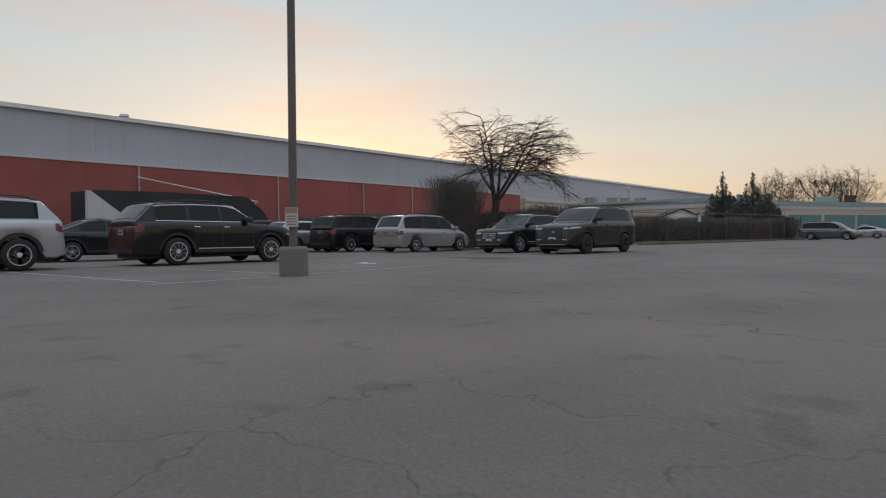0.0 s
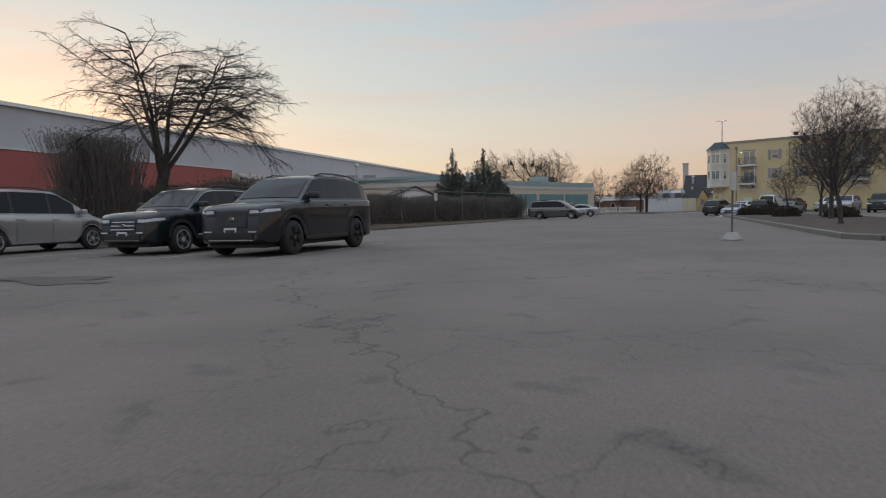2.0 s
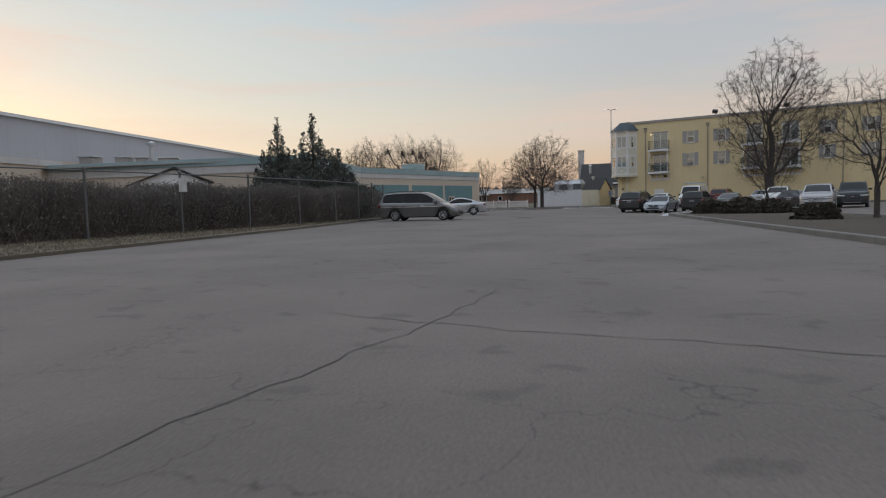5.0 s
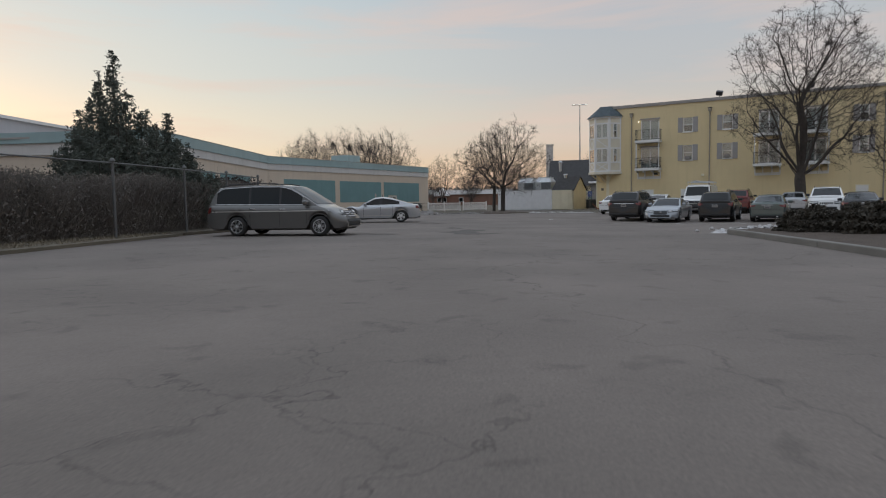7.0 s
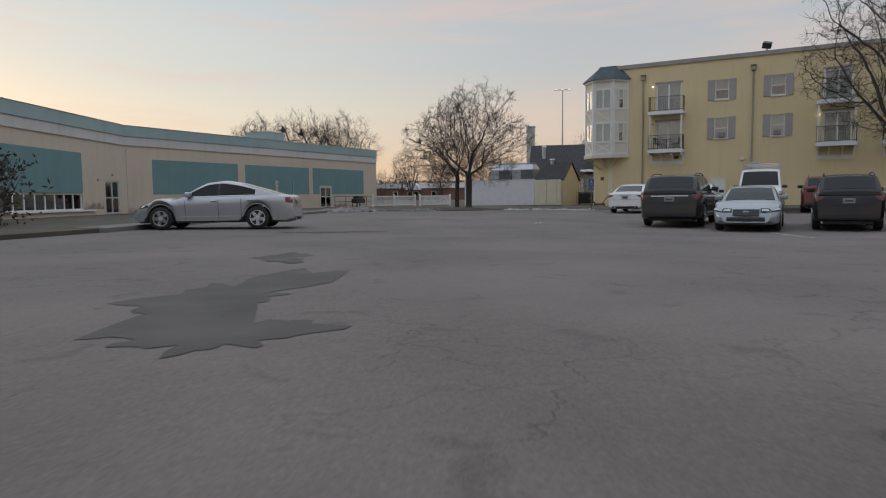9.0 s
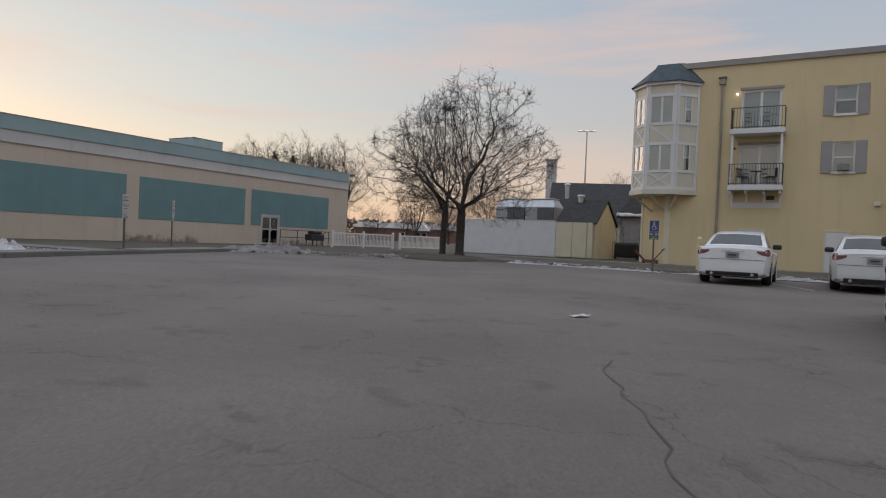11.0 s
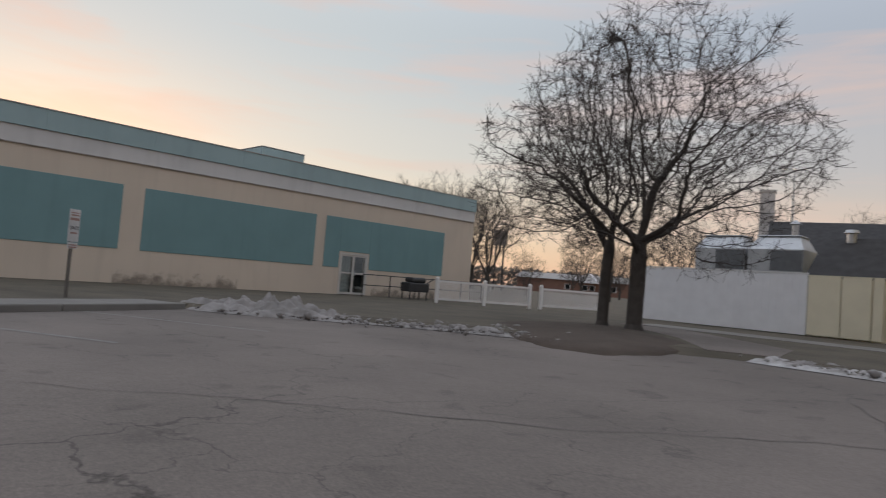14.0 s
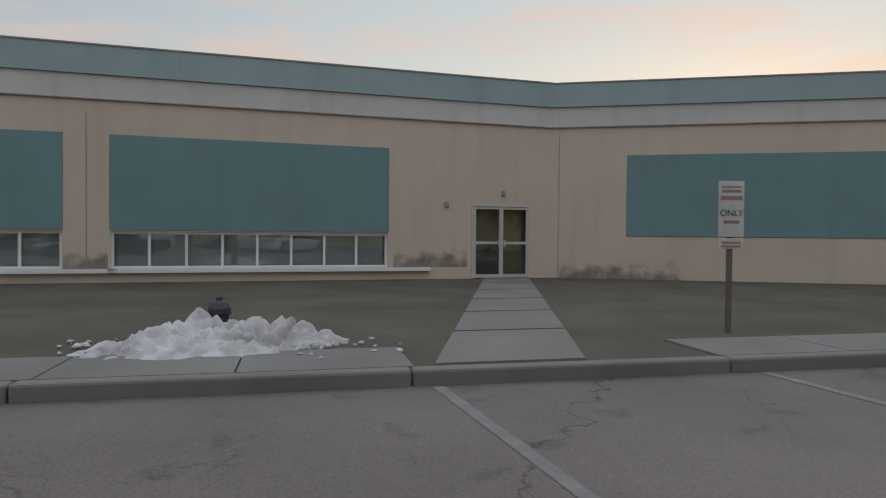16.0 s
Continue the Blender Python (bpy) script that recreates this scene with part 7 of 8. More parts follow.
# thorn tree behind the parked cars: flat layers of arching branches that droop at their ends
def layered_tree(seed, top, radius, lean_dir):
    rng = np.random.default_rng(seed)
    segs, up = [], np.array((0.0, 0.0, 1.0))

    def shoot(p, e, length, r0, r1, step, sag, wob):
        """A curved branch; returns its nodes."""
        n = max(2, int(length / step))
        nodes = [(p, e)]
        for k in range(n):
            e = e + rng.normal(0, wob, 3) - up * sag
            e /= np.linalg.norm(e)
            q = p + e * length / n
            a, b = r0 + (r1 - r0) * k / n, r0 + (r1 - r0) * (k + 1) / n
            segs.append((p, q, a, b))
            p = q
            nodes.append((p, e))
        return nodes

    base = np.array((0.0, 0.0, -0.06))
    trunk = shoot(base, np.array((0.06, 0.05, 1.0)), 2.9, 0.26, 0.19, 0.3, 0.0, 0.05)
    leaders = []
    for i in range(7):
        a = 1.047 * i + rng.uniform(-0.15, 0.15)
        t = radians(6 if i == 0 else rng.uniform(27, 37))
        e = np.array((math.cos(a) * math.sin(t), math.sin(a) * math.sin(t), math.cos(t)))
        start = trunk[-1 - i % 3][0]
        leaders.append(shoot(start, e, (top - start[2]) * (0.98 if i == 0 else rng.uniform(0.9, 0.98) / math.cos(t)), 0.095, 0.02, 0.28, -0.004, 0.06))
    for li, nodes in enumerate(leaders):
        for k, (p, e) in enumerate(nodes[2:]):
            for _ in range(1 + (k % 3 == 0)):
                h = (p[2] - 2.3) / (top - 2.3)
                if p[2] < 4.0:
                    continue
                a = math.atan2(p[1], p[0]) + rng.normal(0, 0.8) if np.hypot(p[0], p[1]) > 0.5 else rng.uniform(0, 6.283)
                reach = radius * (1.0 + 0.22 * math.cos(a - lean_dir)) * (1.06 if h < 0.7 else 1.06 - 1.1 * (h - 0.7))
                ln = max(0.8, reach - np.hypot(p[0], p[1])) * rng.uniform(0.7, 1.08)
                rise = rng.uniform(0.12, 0.42)
                d = np.array((math.cos(a), math.sin(a), rise))
                lat = shoot(p, d / np.linalg.norm(d), ln, 0.034, 0.009, 0.24, 0.03 + 0.035 * (1 - h), 0.13)
                for m, (q, f) in enumerate(lat[2:]):
                    side = np.cross(f, up)
                    side /= max(np.linalg.norm(side), 1e-6)
                    for sg in (-1, 1):
                        if rng.random() < 0.22:
                            continue
                        d = f * 0.75 + side * sg * rng.uniform(0.5, 1.1) + up * rng.normal(0.0, 0.14)
                        sub = shoot(q, d / np.linalg.norm(d), rng.uniform(0.35, 1.0), 0.010, 0.005, 0.2, 0.06, 0.16)
                        for w, g in sub[1:]:
                            for _ in range(3):
                                d = g + rng.normal(0, 0.6, 3) * (1, 1, 0.55)
                                shoot(w, d / np.linalg.norm(d), rng.uniform(0.12, 0.42), 0.005, 0.0035, 0.22, 0.14, 0.1)
    return segs


plant_tree("thorn_tree", pose(-18.3, 4.6, 0.0, 0, 0, 0), layered_tree(117, 6.6, 3.75, radians(40)), "spreading flat-topped thorn tree in drooping layers without leaves", "bare trees")
hedge("bush", [(-20.6, 3.2), (-19.4, 3.9), (-18.9, 4.2)], 4.0, 1.7, 5200, 0.09, HEDGE, "dense tangled bare bush beneath the thorn tree", 15)


def gappy(pts, seed, size, cut):
    """Thins a crown out in patches, so that sky shows between its limbs."""
    o = Vector((seed * 3.7, seed * 1.9, seed))
    return np.array([p for p in pts if noise.noise(Vector(p) * size + o) > cut])


# twin-trunked locust on the verge
rng = np.random.default_rng(132)
pts = gappy(crown_points(rng, 4300, (0.35, 0, 5.0), 4.25, 4.05, 0.55, 0.84), 4, 0.62, -0.3)
segs = bare_tree(132, 2.45, 0.215, 7, 2.0, (22, 74), pts, step=0.21, reach=1.9, kill=0.29, lift=-0.005, wob=0.16, thin=0.0062, twigs=4, twig_len=0.42, trunk_lean=0.012)
plant_tree("locust_tree", pose(-4.5, 91.0, 0.1, 0, 0, 0), segs, "large bare spreading tree with a dark trunk", "bare trees")
pts = gappy(crown_points(rng, 1700, (-1.2, 0.2, 4.5), 2.9, 2.7, 0.6, 0.85), 9, 0.7, -0.26)
segs = bare_tree(102, 2.6, 0.16, 5, 1.6, (18, 62), pts, step=0.21, reach=1.9, kill=0.29, lift=-0.005, wob=0.16, thin=0.0062, twigs=4, twig_len=0.42, trunk_lean=0.012)
plant_tree("locust_tree", pose(-5.4, 91.4, 0.1, 0, 0, 0), segs, "slender bare tree growing beside the large one", "bare trees")
# big tree before the yellow building
rng = np.random.default_rng(133)
pts = gappy(crown_points(rng, 4200, (0.5, 0, 9.0), 5.5, 6.5, 0.6, 0.9), 6, 0.45, -0.3)
segs = bare_tree(133, 2.9, 0.40, 8, 4.2, (12, 58), pts, step=0.28, reach=2.6, kill=0.40, lift=0.03, wob=0.14, thin=0.0085, twigs=4, twig_len=0.6, trunk_lean=0.02)
plant_tree("maple_tree", pose(18.0, 76.8, 0.0, 0, 0, 0), segs, "tall bare tree with many rising limbs", "bare trees")
# small trees on the island
for i, (x, y, k, sd) in enumerate([(5.35, 14.1, 1.0, 31), (7.0, 24.0, 1.25, 32), (8.2, 33.0, 1.1, 33), (8.0, 44.3, 0.85, 34), (8.5, 18.5, 1.3, 35)]):
    rng = np.random.default_rng(sd)
    segs = bare_tree(sd, 1.2 * k, 0.09 * k, 6, 1.0 * k, (18, 52), crown_points(rng, 900, (0.1, 0, 2.75 * k), 1.75 * k, 1.75 * k, 0.5, 0.75), step=0.17 * k, reach=1.4 * k, kill=0.23 * k, lift=0.06, thin=0.005, twigs=3, twig_len=0.42 * k)
    plant_tree("ornamental_tree", pose(x, y, 0.1, 0, 0, 70 * i), segs, "small dense bare ornamental tree on the island", "island trees")
# shrub between shed and cottage
rng = np.random.default_rng(71)
segs = bare_tree(71, 0.3, 0.04, 9, 1.2, (4, 38), crown_points(rng, 420, (0, 0, 1.9), 0.8, 1.5, 0.6, 0.9), step=0.14, reach=1.2, kill=0.2, lift=0.08, thin=0.0045, twigs=2, twig_len=0.3)
plant_tree("bare_shrub", pose(5.1, 104.2, 0.1, 0, 0, 0), segs, "tall bare shrub before the grey cottage", "bare trees")
# trees in the distance
far = []
for sd in (51, 52):
    rng = np.random.default_rng(sd)
    segs = bare_tree(sd, 2.2, 0.28, 8, 4.0, (8, 50), crown_points(rng, 1300, (0, 0, 7.4), 4.9, 5.0, 0.6, 0.85), step=0.42, reach=3.2, kill=0.6, lift=0.10, wob=0.1, thin=0.0105, twigs=3, twig_len=1.2, trunk_lean=0.02)
    far.append(plant_tree("far_tree", pose(-51 + 11 * (sd - 51), 175 - 8 * (sd - 51), 0, 0, 0, 0), segs, "bare tree in the distance", "far trees"))
for i, (x, y, s) in enumerate([(-30, 160, 1.3), (-35, 168, 1.35), (-24, 205, 1.1), (-15, 190, 0.75), (-4.3, 119, 0.55), (10, 134, 0.75), (-55, 183, 1.45), (-12, 150, 0.5), (-30, 230, 0.8), (-1.2, 124, 0.5), (-20, 142, 0.4)]):
    c = copy_thing(far[i % 2], pose(x, y, 0.0, 0, 0, 47 * i))
    c.scale = (s, s, s)
for c in far:
    c.scale = (1.45, 1.45, 1.45)

# ---------------------------------------------------------------- poles, signs and lamps
lp = thing("lamp_post", pose(-6.2, -16.2, 0, 0, 0, 8), "tall brown steel lamp post on a concrete pedestal", "lamp post")
part("pedestal", lathe(bmesh.new(), [(0.27, -0.03), (0.27, 0.5), (0.24, 0.55)], 20), CONCRETE, lp, "stained concrete pedestal")
part("pole", bar(bmesh.new(), (0, 0, 0.5), (0.05, 0, 9.5), 0.078, 0.068, 10), POLE, lp)
part("lamp_head", bevelled(-0.3, 0.6, -0.2, 0.2, 9.4, 9.6, 0.05), POLE, lp)
sg = part("notice", bx(-0.12, 0.12, -0.105, -0.090, 0.92, 1.28), SIGNWHITE, lp, "faded white and red notice")
sg.matrix_basis = pose(0, 0, 0, 0, 0, 32)
part("notice_band", bx(-0.11, 0.11, -0.109, -0.106, 1.18, 1.27), SIGNRED, sg)
for i in range(4):
    part("notice_bar", bx(-0.09, 0.09, -0.109, -0.106, 0.955 + 0.05 * i, 0.978 + 0.05 * i), SIGNRED, sg)

st = thing("sign_stanchion", pose(0.8, 3.86, 0, 0, 0, 60), "thin sign pole in a pale concrete wedge", "stanchion")
bm = bmesh.new()
lo = [bm.verts.new(v) for v in ((-0.24, -0.2, 0), (0.24, -0.2, 0), (0.24, 0.2, 0), (-0.24, 0.2, 0))]
hi = [bm.verts.new(v) for v in ((-0.12, -0.1, 0.2), (0.12, -0.1, 0.2), (0.12, 0.1, 0.2), (-0.12, 0.1, 0.2))]
bm.faces.new(lo[::-1])
bm.faces.new(hi)
for i in range(4):
    bm.faces.new((lo[i], lo[(i + 1) % 4], hi[(i + 1) % 4], hi[i]))
bmesh.ops.bevel(bm, geom=list(bm.edges), offset=0.02, segments=2, affect="EDGES")
part("base", bm, CONCPALE, st, "chalky pale concrete base")
part("pole", bar(bmesh.new(), (0, 0, 0.18), (0.03, 0, 1.72), 0.025), POLE, st)
part("sign_plate", bx(-0.15, 0.15, -0.04, -0.03, 1.25, 1.72), SIGNWHITE, st)


def lettering(txt, size, mat, parent, m, name="lettering"):
    cu = bpy.data.curves.new(name, "FONT")
    cu.body, cu.size, cu.align_x, cu.align_y, cu.extrude = txt, size, "CENTER", "CENTER", 0.001
    tmp = bpy.data.objects.new(name, cu)
    scene.collection.objects.link(tmp)
    me = bpy.data.meshes.new_from_object(tmp.evaluated_get(bpy.context.evaluated_depsgraph_get()))
    bpy.data.objects.remove(tmp)
    me.materials.clear()
    me.materials.append(mat)
    ob = new(name, me)
    ob.parent = parent
    ob.matrix_basis = m
    return ob


def lot_sign(x, y, ang, label):
    s = thing("parking_sign", pose(x, y, 0.1, 0, 0, ang), label, "sign", "parking signs")
    part("post", bx(-0.03, 0.03, -0.02, 0.02, -0.02, 1.75), POLE, s)
    # the plate's face looks along local -y
    p = part("sign_plate", bevelled(-0.16, 0.16, -0.035, -0.022, 1.14, 1.80, 0.004, 1), SIGNWHITE, s)
    for z, w, h in ((1.73, 0.125, 0.018), (1.68, 0.12, 0.03), (1.60, 0.135, 0.05)):
        part("text_bar", bx(-w, w, -0.038, -0.0355, z - h / 2, z + h / 2), SIGNRED, p)
    lettering("ONLY", 0.108, INK, p, pose(0, -0.038, 1.42, 90, 0, 0))
    part("text_bar", bx(-0.1, 0.1, -0.038, -0.0355, 1.3, 1.335), SIGNRED, p)
    q = part("lower_plate", bevelled(-0.15, 0.15, -0.035, -0.022, 1.0, 1.125, 0.004, 1), SIGNWHITE, s)
    for z in (1.075, 1.03):
        part("text_bar", bx(-0.12, 0.12, -0.038, -0.0355, z - 0.012, z + 0.012), SIGNRED, q)
    return s


lot_sign(-14.76, 78.82, 84, "white parking sign with dark letters on a brown post")
lot_sign(-14.85, 82.05, 104, "second white parking sign turned towards the drive")

hs = thing("disabled_parking_sign", pose(3.09, 81.9, 0.08, 0, 0, -10), "blue disabled parking sign over a green fine plate", "sign")
part("post", bx(-0.03, 0.03, -0.02, 0.02, -0.03, 1.75), POLE, hs)
p = part("sign_plate", bevelled(-0.155, 0.155, -0.035, -0.022, 1.30, 1.76, 0.004, 1), SIGNBLUE, hs)
bm = bmesh.new()
bar(bm, (-0.01, -0.04, 1.70), (-0.01, -0.037, 1.70), 0.026, n=12)
box(bm, -0.028, -0.004, -0.04, -0.036, 1.565, 1.665)
box(bm, -0.028, 0.06, -0.04, -0.036, 1.555, 1.575)
box(bm, 0.04, 0.062, -0.04, -0.036, 1.49, 1.56)
box(bm, 0.062, 0.09, -0.04, -0.036, 1.478, 1.496)
box(bm, -0.004, 0.05, -0.04, -0.036, 1.62, 1.634)
for i in range(14):
    a0 = radians(110 + 17 * i)
    a1 = radians(110 + 17 * (i + 1))
    bar(bm, (0.0 + 0.072 * math.cos(a0), -0.038, 1.52 + 0.072 * math.sin(a0)), (0.0 + 0.072 * math.cos(a1), -0.038, 1.52 + 0.072 * math.sin(a1)), 0.009, n=5)
part("wheelchair_symbol", bm, SIGNWHITE, p)
lettering("PARKING", 0.062, SIGNWHITE, p, pose(0, -0.038, 1.365, 90, 0, 0))
q = part("fine_plate", bevelled(-0.155, 0.155, -0.035, -0.022, 1.10, 1.27, 0.004, 1), SIGNGREEN, hs)
lettering("$500", 0.085, SIGNWHITE, q, pose(0, -0.038, 1.205, 90, 0, 0))
part("text_bar", bx(-0.11, 0.11, -0.038, -0.0355, 1.125, 1.145), SIGNWHITE, q)

hm = thing("high_mast_light", pose(14.1, 214.6, 0), "tall slim floodlight mast with lamps on a crossbar", "light mast")
part("mast", bar(bmesh.new(), (0, 0, 0), (0, 0, 28), 0.32, 0.14, 10), STEEL, hm)
part("crossbar", bar(bmesh.new(), (-1.7, 0, 28), (1.7, 0, 28), 0.1), STEEL, hm)
for x in (-1.7, 0, 1.7):
    h = part("lamp_head", bevelled(x - 0.45, x + 0.45, -0.4, 0.4, 27.9, 28.2, 0.08), STEEL, hm)
    part("lens", bx(x - 0.4, x + 0.4, -0.45, -0.402, 27.92, 28.15), MASTON, h)
py = thing("pylon_sign", pose(-36, 186, 0, 0, 0, 10), "dark boxed roadside sign on two steel posts", "pylon sign")
for x in (-0.7, 0.7):
    part("post", bar(bmesh.new(), (x, 0, 0), (x, 0, 8.3), 0.16), IRON, py)
part("sign_box", prism(bmesh.new(), [(-1.25, 0), (-1.0, -0.35), (1.0, -0.35), (1.25, 0), (1.0, 0.35), (-1.0, 0.35)], 8.2, 10.9), PYLON, py)
bk = thing("brick_building", pose(-52, 262, 0, 0, 0, 0), "long low brick building with a gabled porch in the distance", "building")
part("wall", bx(0, 46, 0, 12, 0, 4.2), BRICKFAR, bk)
bm = bmesh.new()
pr = [(-0.5, 4.1), (6, 5.9), (12.5, 4.1)]
a = [bm.verts.new((-0.6, y, z)) for y, z in pr]
b = [bm.verts.new((46.6, y, z)) for y, z in pr]
for i in range(3):
    bm.faces.new((a[i], b[i], b[(i + 1) % 3], a[(i + 1) % 3]))
bm.faces.new(a[::-1])
bm.faces.new(b)
part("roof", bm, GREYTRIM, bk)
bm = bmesh.new()
pr = [(18, 3.6), (21, 6.4), (24, 3.6)]
a = [bm.verts.new((x, -1.5, z)) for x, z in pr]
b = [bm.verts.new((x, 5, z)) for x, z in pr]
for i in range(3):
    bm.faces.new((a[i], b[i], b[(i + 1) % 3], a[(i + 1) % 3]))
bm.faces.new(a[::-1])
bm.faces.new(b)
part("gable", bm, SIDING, bk)
for x in (15, 20, 22, 28):
    w = part("window", bx(x - 0.8, x + 0.8, -0.1, -0.002, 1.4, 3.0), WHITE, bk)
    part("pane", bx(x - 0.65, x + 0.65, -0.12, -0.101, 1.5, 2.9), CARGLASS, w)
tl = hedge("treeline", [(-220, 330), (-120, 300), (-60, 290), (0, 300), (80, 310), (220, 330)], 7.5, 9.0, 16000, 1.6, HEDGE, "hazy line of far bare woods on the horizon", 9)


# ---------------------------------------------------------------- snow
def snow_bank(name, m, lx, ly, h, seed, label, dirty=False):
    """A heap of old ploughed snow with crests and slumps."""
    n = 96 if seed == 1 else 64
    bm = bmesh.new()
    off = Vector((seed * 7.3, seed * 3.1, 0))
    g = []
    for i in range(n + 1):
        row = []
        for j in range(n + 1):
            u, v = 2 * i / n - 1, 2 * j / n - 1
            e = max(0.0, 1 - (u * u) ** 1.1 - (v * v) ** 0.9)
            k = 0.34 + 0.75 * noise.noise(Vector((u * 2.4, v * 1.4, 0)) + off) + 0.85 * abs(noise.noise(Vector((u * 5, v * 3, 1)) + off)) + 0.5 * abs(noise.noise(Vector((u * 10, v * 6, 2)) + off)) + 0.18 * noise.noise(Vector((u * 19, v * 11, 3)) + off)
            z = h * max(0.0, (e ** 0.7)) * max(0.05, k) - 0.03
            row.append(bm.verts.new((u * lx * (1 + 0.1 * noise.noise(Vector((v * 3, seed, 0)))), v * ly * (1 + 0.16 * noise.noise(Vector((u * 4, seed, 3)))), z)))
        g.append(row)
    for i in range(n):
        for j in range(n):
            bm.faces.new((g[i][j], g[i + 1][j], g[i + 1][j + 1], g[i][j + 1]))
    return solid(name, bm, DIRTYSNOW if dirty else SNOW, m, label, "snow", "snow banks", "", True)


snow_bank("snow_bank", pose(-14.6, 73.1, 0.1, 0, 0, 102), 1.32, 0.62, 0.33, 1, "jagged heap of old white snow on the kerb")
snow_bank("snow_bank", pose(-12.0, 84.6, 0.0, 0, 0, 14), 2.1, 0.95, 0.46, 2, "low dirty snow heap at the edge of the lot", True)
snow_bank("snow_bank", pose(-9.0, 85.3, 0.03, 0, 0, 8), 1.4, 0.3, 0.10, 3, "thin melting snow bank on the verge", True)
snow_bank("snow_bank", pose(-0.9, 85.5, 0.03, 0, 0, -28), 0.8, 0.26, 0.15, 4, "small melting snow bank at the verge", True)
snow_bank("snow_bank", pose(3.9, 46.2, -0.01, 0, 0, 10), 1.0, 0.3, 0.16, 5, "grey snow melting at the tip of the island")
snow_bank("snow_bank", pose(6.1, 82.6, 0.05, 0, 0, -24), 0.8, 0.3, 0.18, 6, "small dirty snow bank near the bollard", True)
snow_bank("snow_bank", pose(-9.4, -11.7, 0.0, 0, 0, 10), 0.5, 0.22, 0.06, 7, "thin patch of ice on the asphalt")


def crumbs(name, line, count, spread, size, seed, mat, label):
    """Scattered lumps too many to count."""
    rng = np.random.default_rng(seed)
    P = np.array(line, float)
    k = rng.uniform(0, len(P) - 1.001, count)
    i = k.astype(int)
    c = P[i] + (P[i + 1] - P[i]) * (k - i)[:, None]
    V, F = [], []
    ph = (1 + 5 ** 0.5) / 2
    ico = np.array([(-1, ph, 0), (1, ph, 0), (-1, -ph, 0), (1, -ph, 0), (0, -1, ph), (0, 1, ph), (0, -1, -ph), (0, 1, -ph), (ph, 0, -1), (ph, 0, 1), (-ph, 0, -1), (-ph, 0, 1)]) / 1.9
    fc = np.array([(0, 11, 5), (0, 5, 1), (0, 1, 7), (0, 7, 10), (0, 10, 11), (1, 5, 9), (5, 11, 4), (11, 10, 2), (10, 7, 6), (7, 1, 8),
                   (3, 9, 4), (3, 4, 2), (3, 2, 6), (3, 6, 8), (3, 8, 9), (4, 9, 5), (2, 4, 11), (6, 2, 10), (8, 6, 7), (9, 8, 1)])
    for n in range(count):
        s = size * rng.uniform(0.3, 1.3) * (2.0 if rng.random() < 0.08 else 1)
        a = rng.uniform(0, 6.28)
        R = np.array([[math.cos(a), -math.sin(a), 0], [math.sin(a), math.cos(a), 0], [0, 0, 1]])
        p = ico * s * rng.uniform(0.55, 1.35, (12, 3)) * (1, rng.uniform(0.5, 1.2), rng.uniform(0.4, 0.9)) @ R.T
        p += np.array([c[n, 0] + rng.normal(0, spread[0]), c[n, 1] + rng.normal(0, spread[1]), c[n, 2] + s * 0.3])
        V.append(p)
        F.append(fc + 12 * n)
    ob = new(name, quick_mesh(name, np.concatenate(V), np.concatenate(F), mat))
    return tagged(ob, label, "snow", "", "stuff")


def snow_streaks(line, width, h, seed, cut, mat, label):
    """A thin torn line of old snow, with bare soil between its scraps."""
    bm = bmesh.new()
    prev, o = None, Vector((seed * 5.1, seed * 2.3, 0))
    for (x0, y0), (x1, y1) in zip(line, line[1:]):
        ln = math.hypot(x1 - x0, y1 - y0)
        nx, ny = (y1 - y0) / ln, -(x1 - x0) / ln
        n = int(ln / 0.045)
        for i in range(n):
            x, y = x0 + (x1 - x0) * i / n, y0 + (y1 - y0) * i / n
            off = 0.12 * noise.noise(Vector((x * 0.8, y * 0.8, seed)))
            row = []
            for k in range(15):
                w = 2 * k / 14 - 1
                p = Vector((x + nx * (w * width + off), y + ny * (w * width + off), 0))
                a = noise.noise(Vector((x * 1.1, y * 1.1, w * 1.3)) + o) + 0.7 * noise.noise(Vector((p.x * 4.2, p.y * 4.2, 1)) + o) + 0.4 * noise.noise(Vector((p.x * 10, p.y * 10, 2)) + o)
                up = max(-0.35, min(1.3, (a - cut) * 1.8)) * (1 - w * w)
                row.append(bm.verts.new((p.x, p.y, 0.105 - 0.075 * max(0.0, w) - 0.02 * (1 if up < 0.05 else 0) + h * up)))
            if prev:
                for k in range(14):
                    bm.faces.new((prev[k], row[k], row[k + 1], prev[k + 1]))
            prev = row
    return solid("snow_streak", bm, mat, pose(0, 0, 0), label, "snow", "", "stuff")


snow_streaks([(-1.9, 85.85), (3.2, 82.75), (8.0, 80.6), (13, 78.4)], 0.36, 0.045, 3, 0.33, OLDSNOW, "thin torn streaks of old snow along the verge")
snow_streaks([(-13.0, 83.9), (-8.9, 85.4), (-5.6, 86.0)], 0.55, 0.07, 5, 0.32, DIRTYSNOW, "torn dirty scraps of snow on the soil")
crumbs("snow_crumbs", [(-12.5, 84.3, 0.05), (-9, 85.3, 0.06), (-5.5, 86.4, 0.08)], 520, (1.0, 0.6), 0.05, 1, DIRTYSNOW, "scattered lumps of dirty melting snow")
crumbs("snow_crumbs", [(-1.8, 85.8, 0.06), (3.2, 82.9, 0.08), (8.0, 80.8, 0.08), (11, 79.6, 0.08)], 420, (0.4, 0.16), 0.04, 2, DIRTYSNOW, "line of broken snow along the verge")
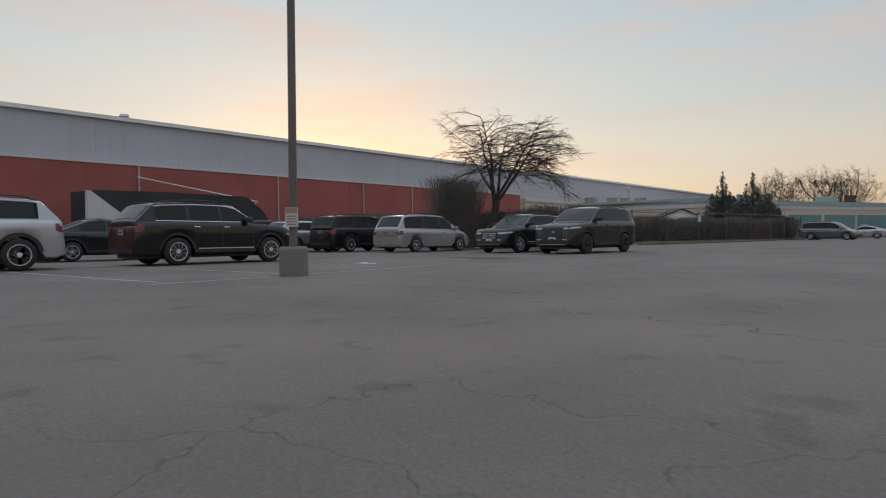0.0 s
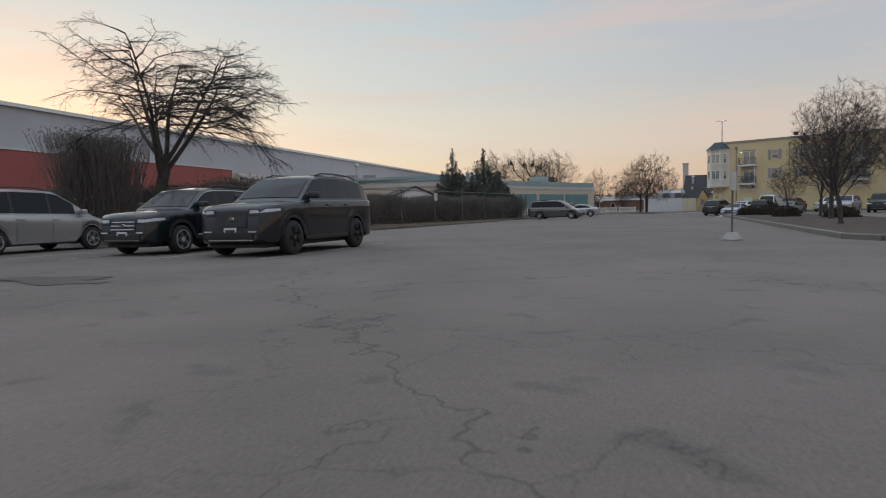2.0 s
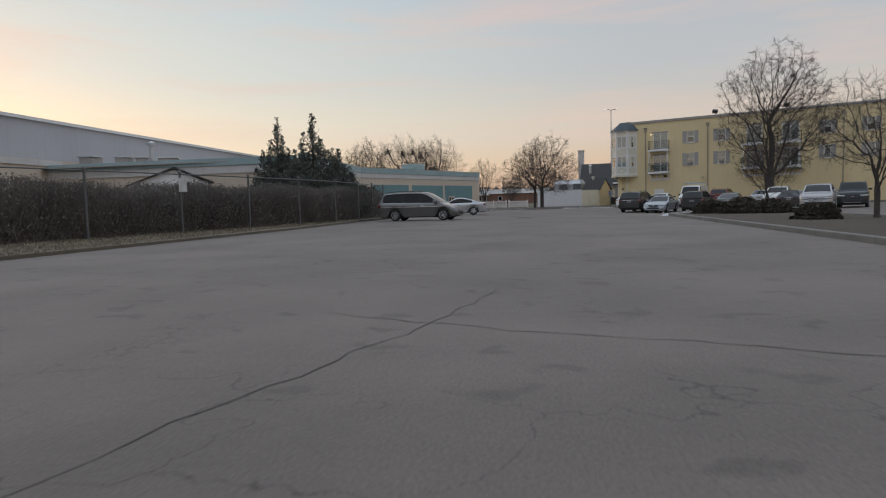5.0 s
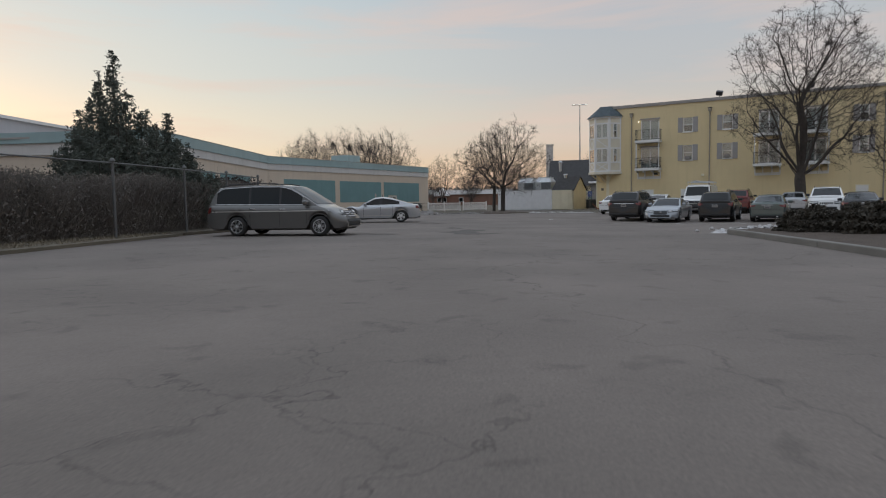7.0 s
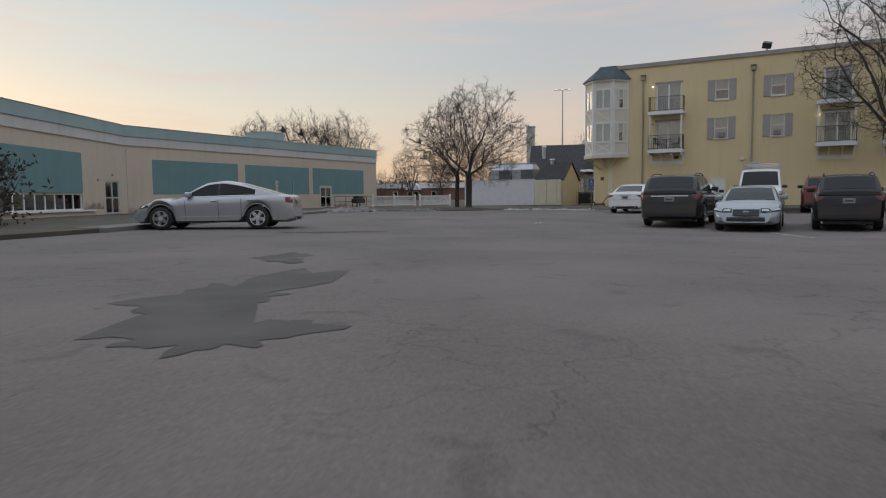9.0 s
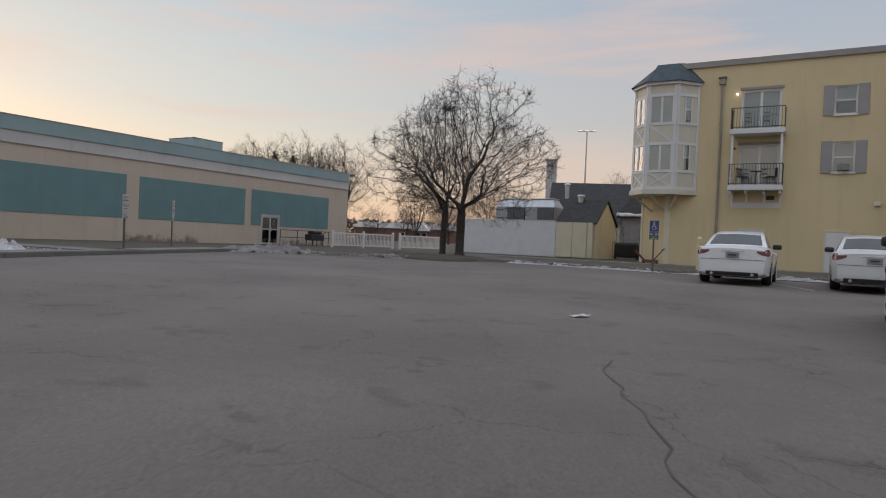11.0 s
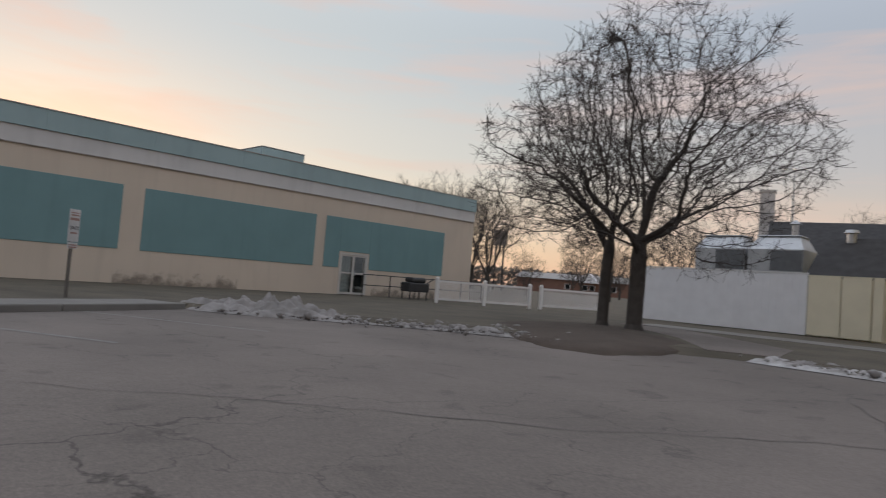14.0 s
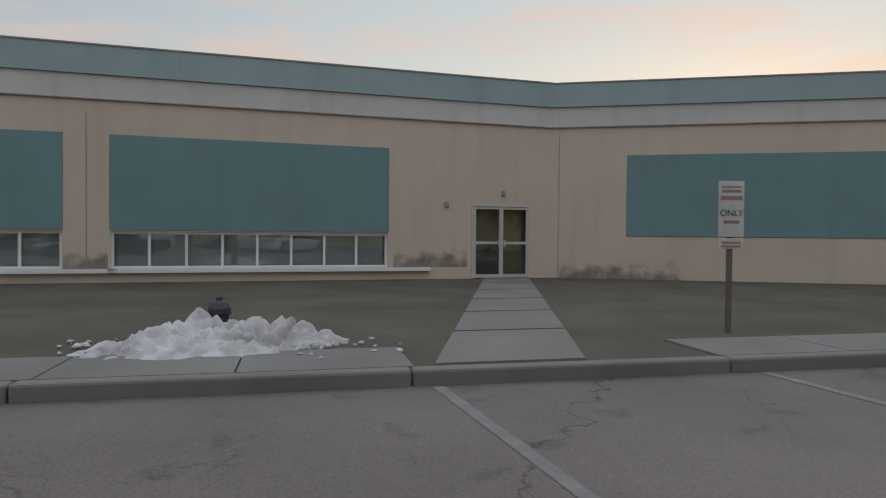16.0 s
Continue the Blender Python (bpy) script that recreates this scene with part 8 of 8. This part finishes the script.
crumbs("snow_crumbs", [(-15.0, 71.4, 0.12), (-14.4, 74.8, 0.12)], 70, (0.3, 0.35), 0.035, 3, SNOW, "crumbs of snow round the heap")
crumbs("snow_crumbs", [(-19.0, 16.4, 0.1), (-15.6, 15.0, 0.05)], 120, (0.7, 0.3), 0.04, 4, SNOW, "bits of old snow beside the grass")
crumbs("snow_crumbs", [(3.2, 45.9, 0.03), (4.6, 46.8, 0.1), (5.8, 46.9, 0.12)], 110, (0.3, 0.25), 0.06, 5, SNOW, "bits of snow at the island tip")


def thatch(name, x0, x1, y0, y1, count, seed, label):
    """Short dry grass blades, too many to count."""
    rng = np.random.default_rng(seed)
    P = np.column_stack([rng.uniform(x0, x1, count), rng.uniform(y0, y1, count), np.full(count, 0.135)])
    n = count
    a = rng.uniform(0, 6.283, n)
    d = np.column_stack([np.cos(a), np.sin(a), np.zeros(n)])
    h = rng.uniform(0.012, 0.035, n)[:, None]
    lean = np.column_stack([rng.normal(0, 0.035, n), rng.normal(0, 0.035, n), np.zeros(n)])
    up = np.array([[0, 0, 1.0]]) * h
    V = np.stack([P - d * 0.01 - [0, 0, 0.035], P + d * 0.01 - [0, 0, 0.035], P + d * 0.004 + lean + up, P - d * 0.004 + lean + up], axis=1).reshape(-1, 3)
    ob = new(name, quick_mesh(name, V, np.arange(4 * n).reshape(-1, 4), THATCH))
    return tagged(ob, label, "grass", "", "stuff")


thatch("grass", -19.5, -14.9, 14, 47, 24000, 22, "short dry winter grass along the fence")

hy = thing("fire_hydrant", pose(-15.6, 72.98, 0.02), "dark capped fire hydrant behind the snow heap", "hydrant")
part("barrel", lathe(bmesh.new(), [(0.17, -0.02), (0.17, 0.04), (0.12, 0.06), (0.105, 0.30), (0.13, 0.31), (0.13, 0.34)], 18), IRON, hy)
part("bonnet", lathe(bmesh.new(), [(0.125, 0.341), (0.12, 0.38), (0.085, 0.44), (0.04, 0.465), (0.035, 0.50)], 18), IRON, hy, "domed dark bonnet")
part("outlet", bar(bmesh.new(), (-0.18, 0, 0.22), (0.18, 0, 0.22), 0.05, n=10), IRON, hy)
lt = thing("paper_litter", pose(-0.88, 67.1, dip(-0.88, 67.1), 0, 0, 30), "crumpled white paper lying on the asphalt", "litter")
bm = bmesh.new()
g = [[bm.verts.new((0.055 * i - 0.13, 0.045 * j - 0.07, 0.012 + 0.05 * abs(noise.noise(Vector((i * 0.9, j * 1.1, 4)))))) for j in range(4)] for i in range(6)]
for i in range(5):
    for j in range(3):
        bm.faces.new((g[i][j], g[i + 1][j], g[i + 1][j + 1], g[i][j + 1]))
part("sheet", bm, SIGNWHITE, lt)
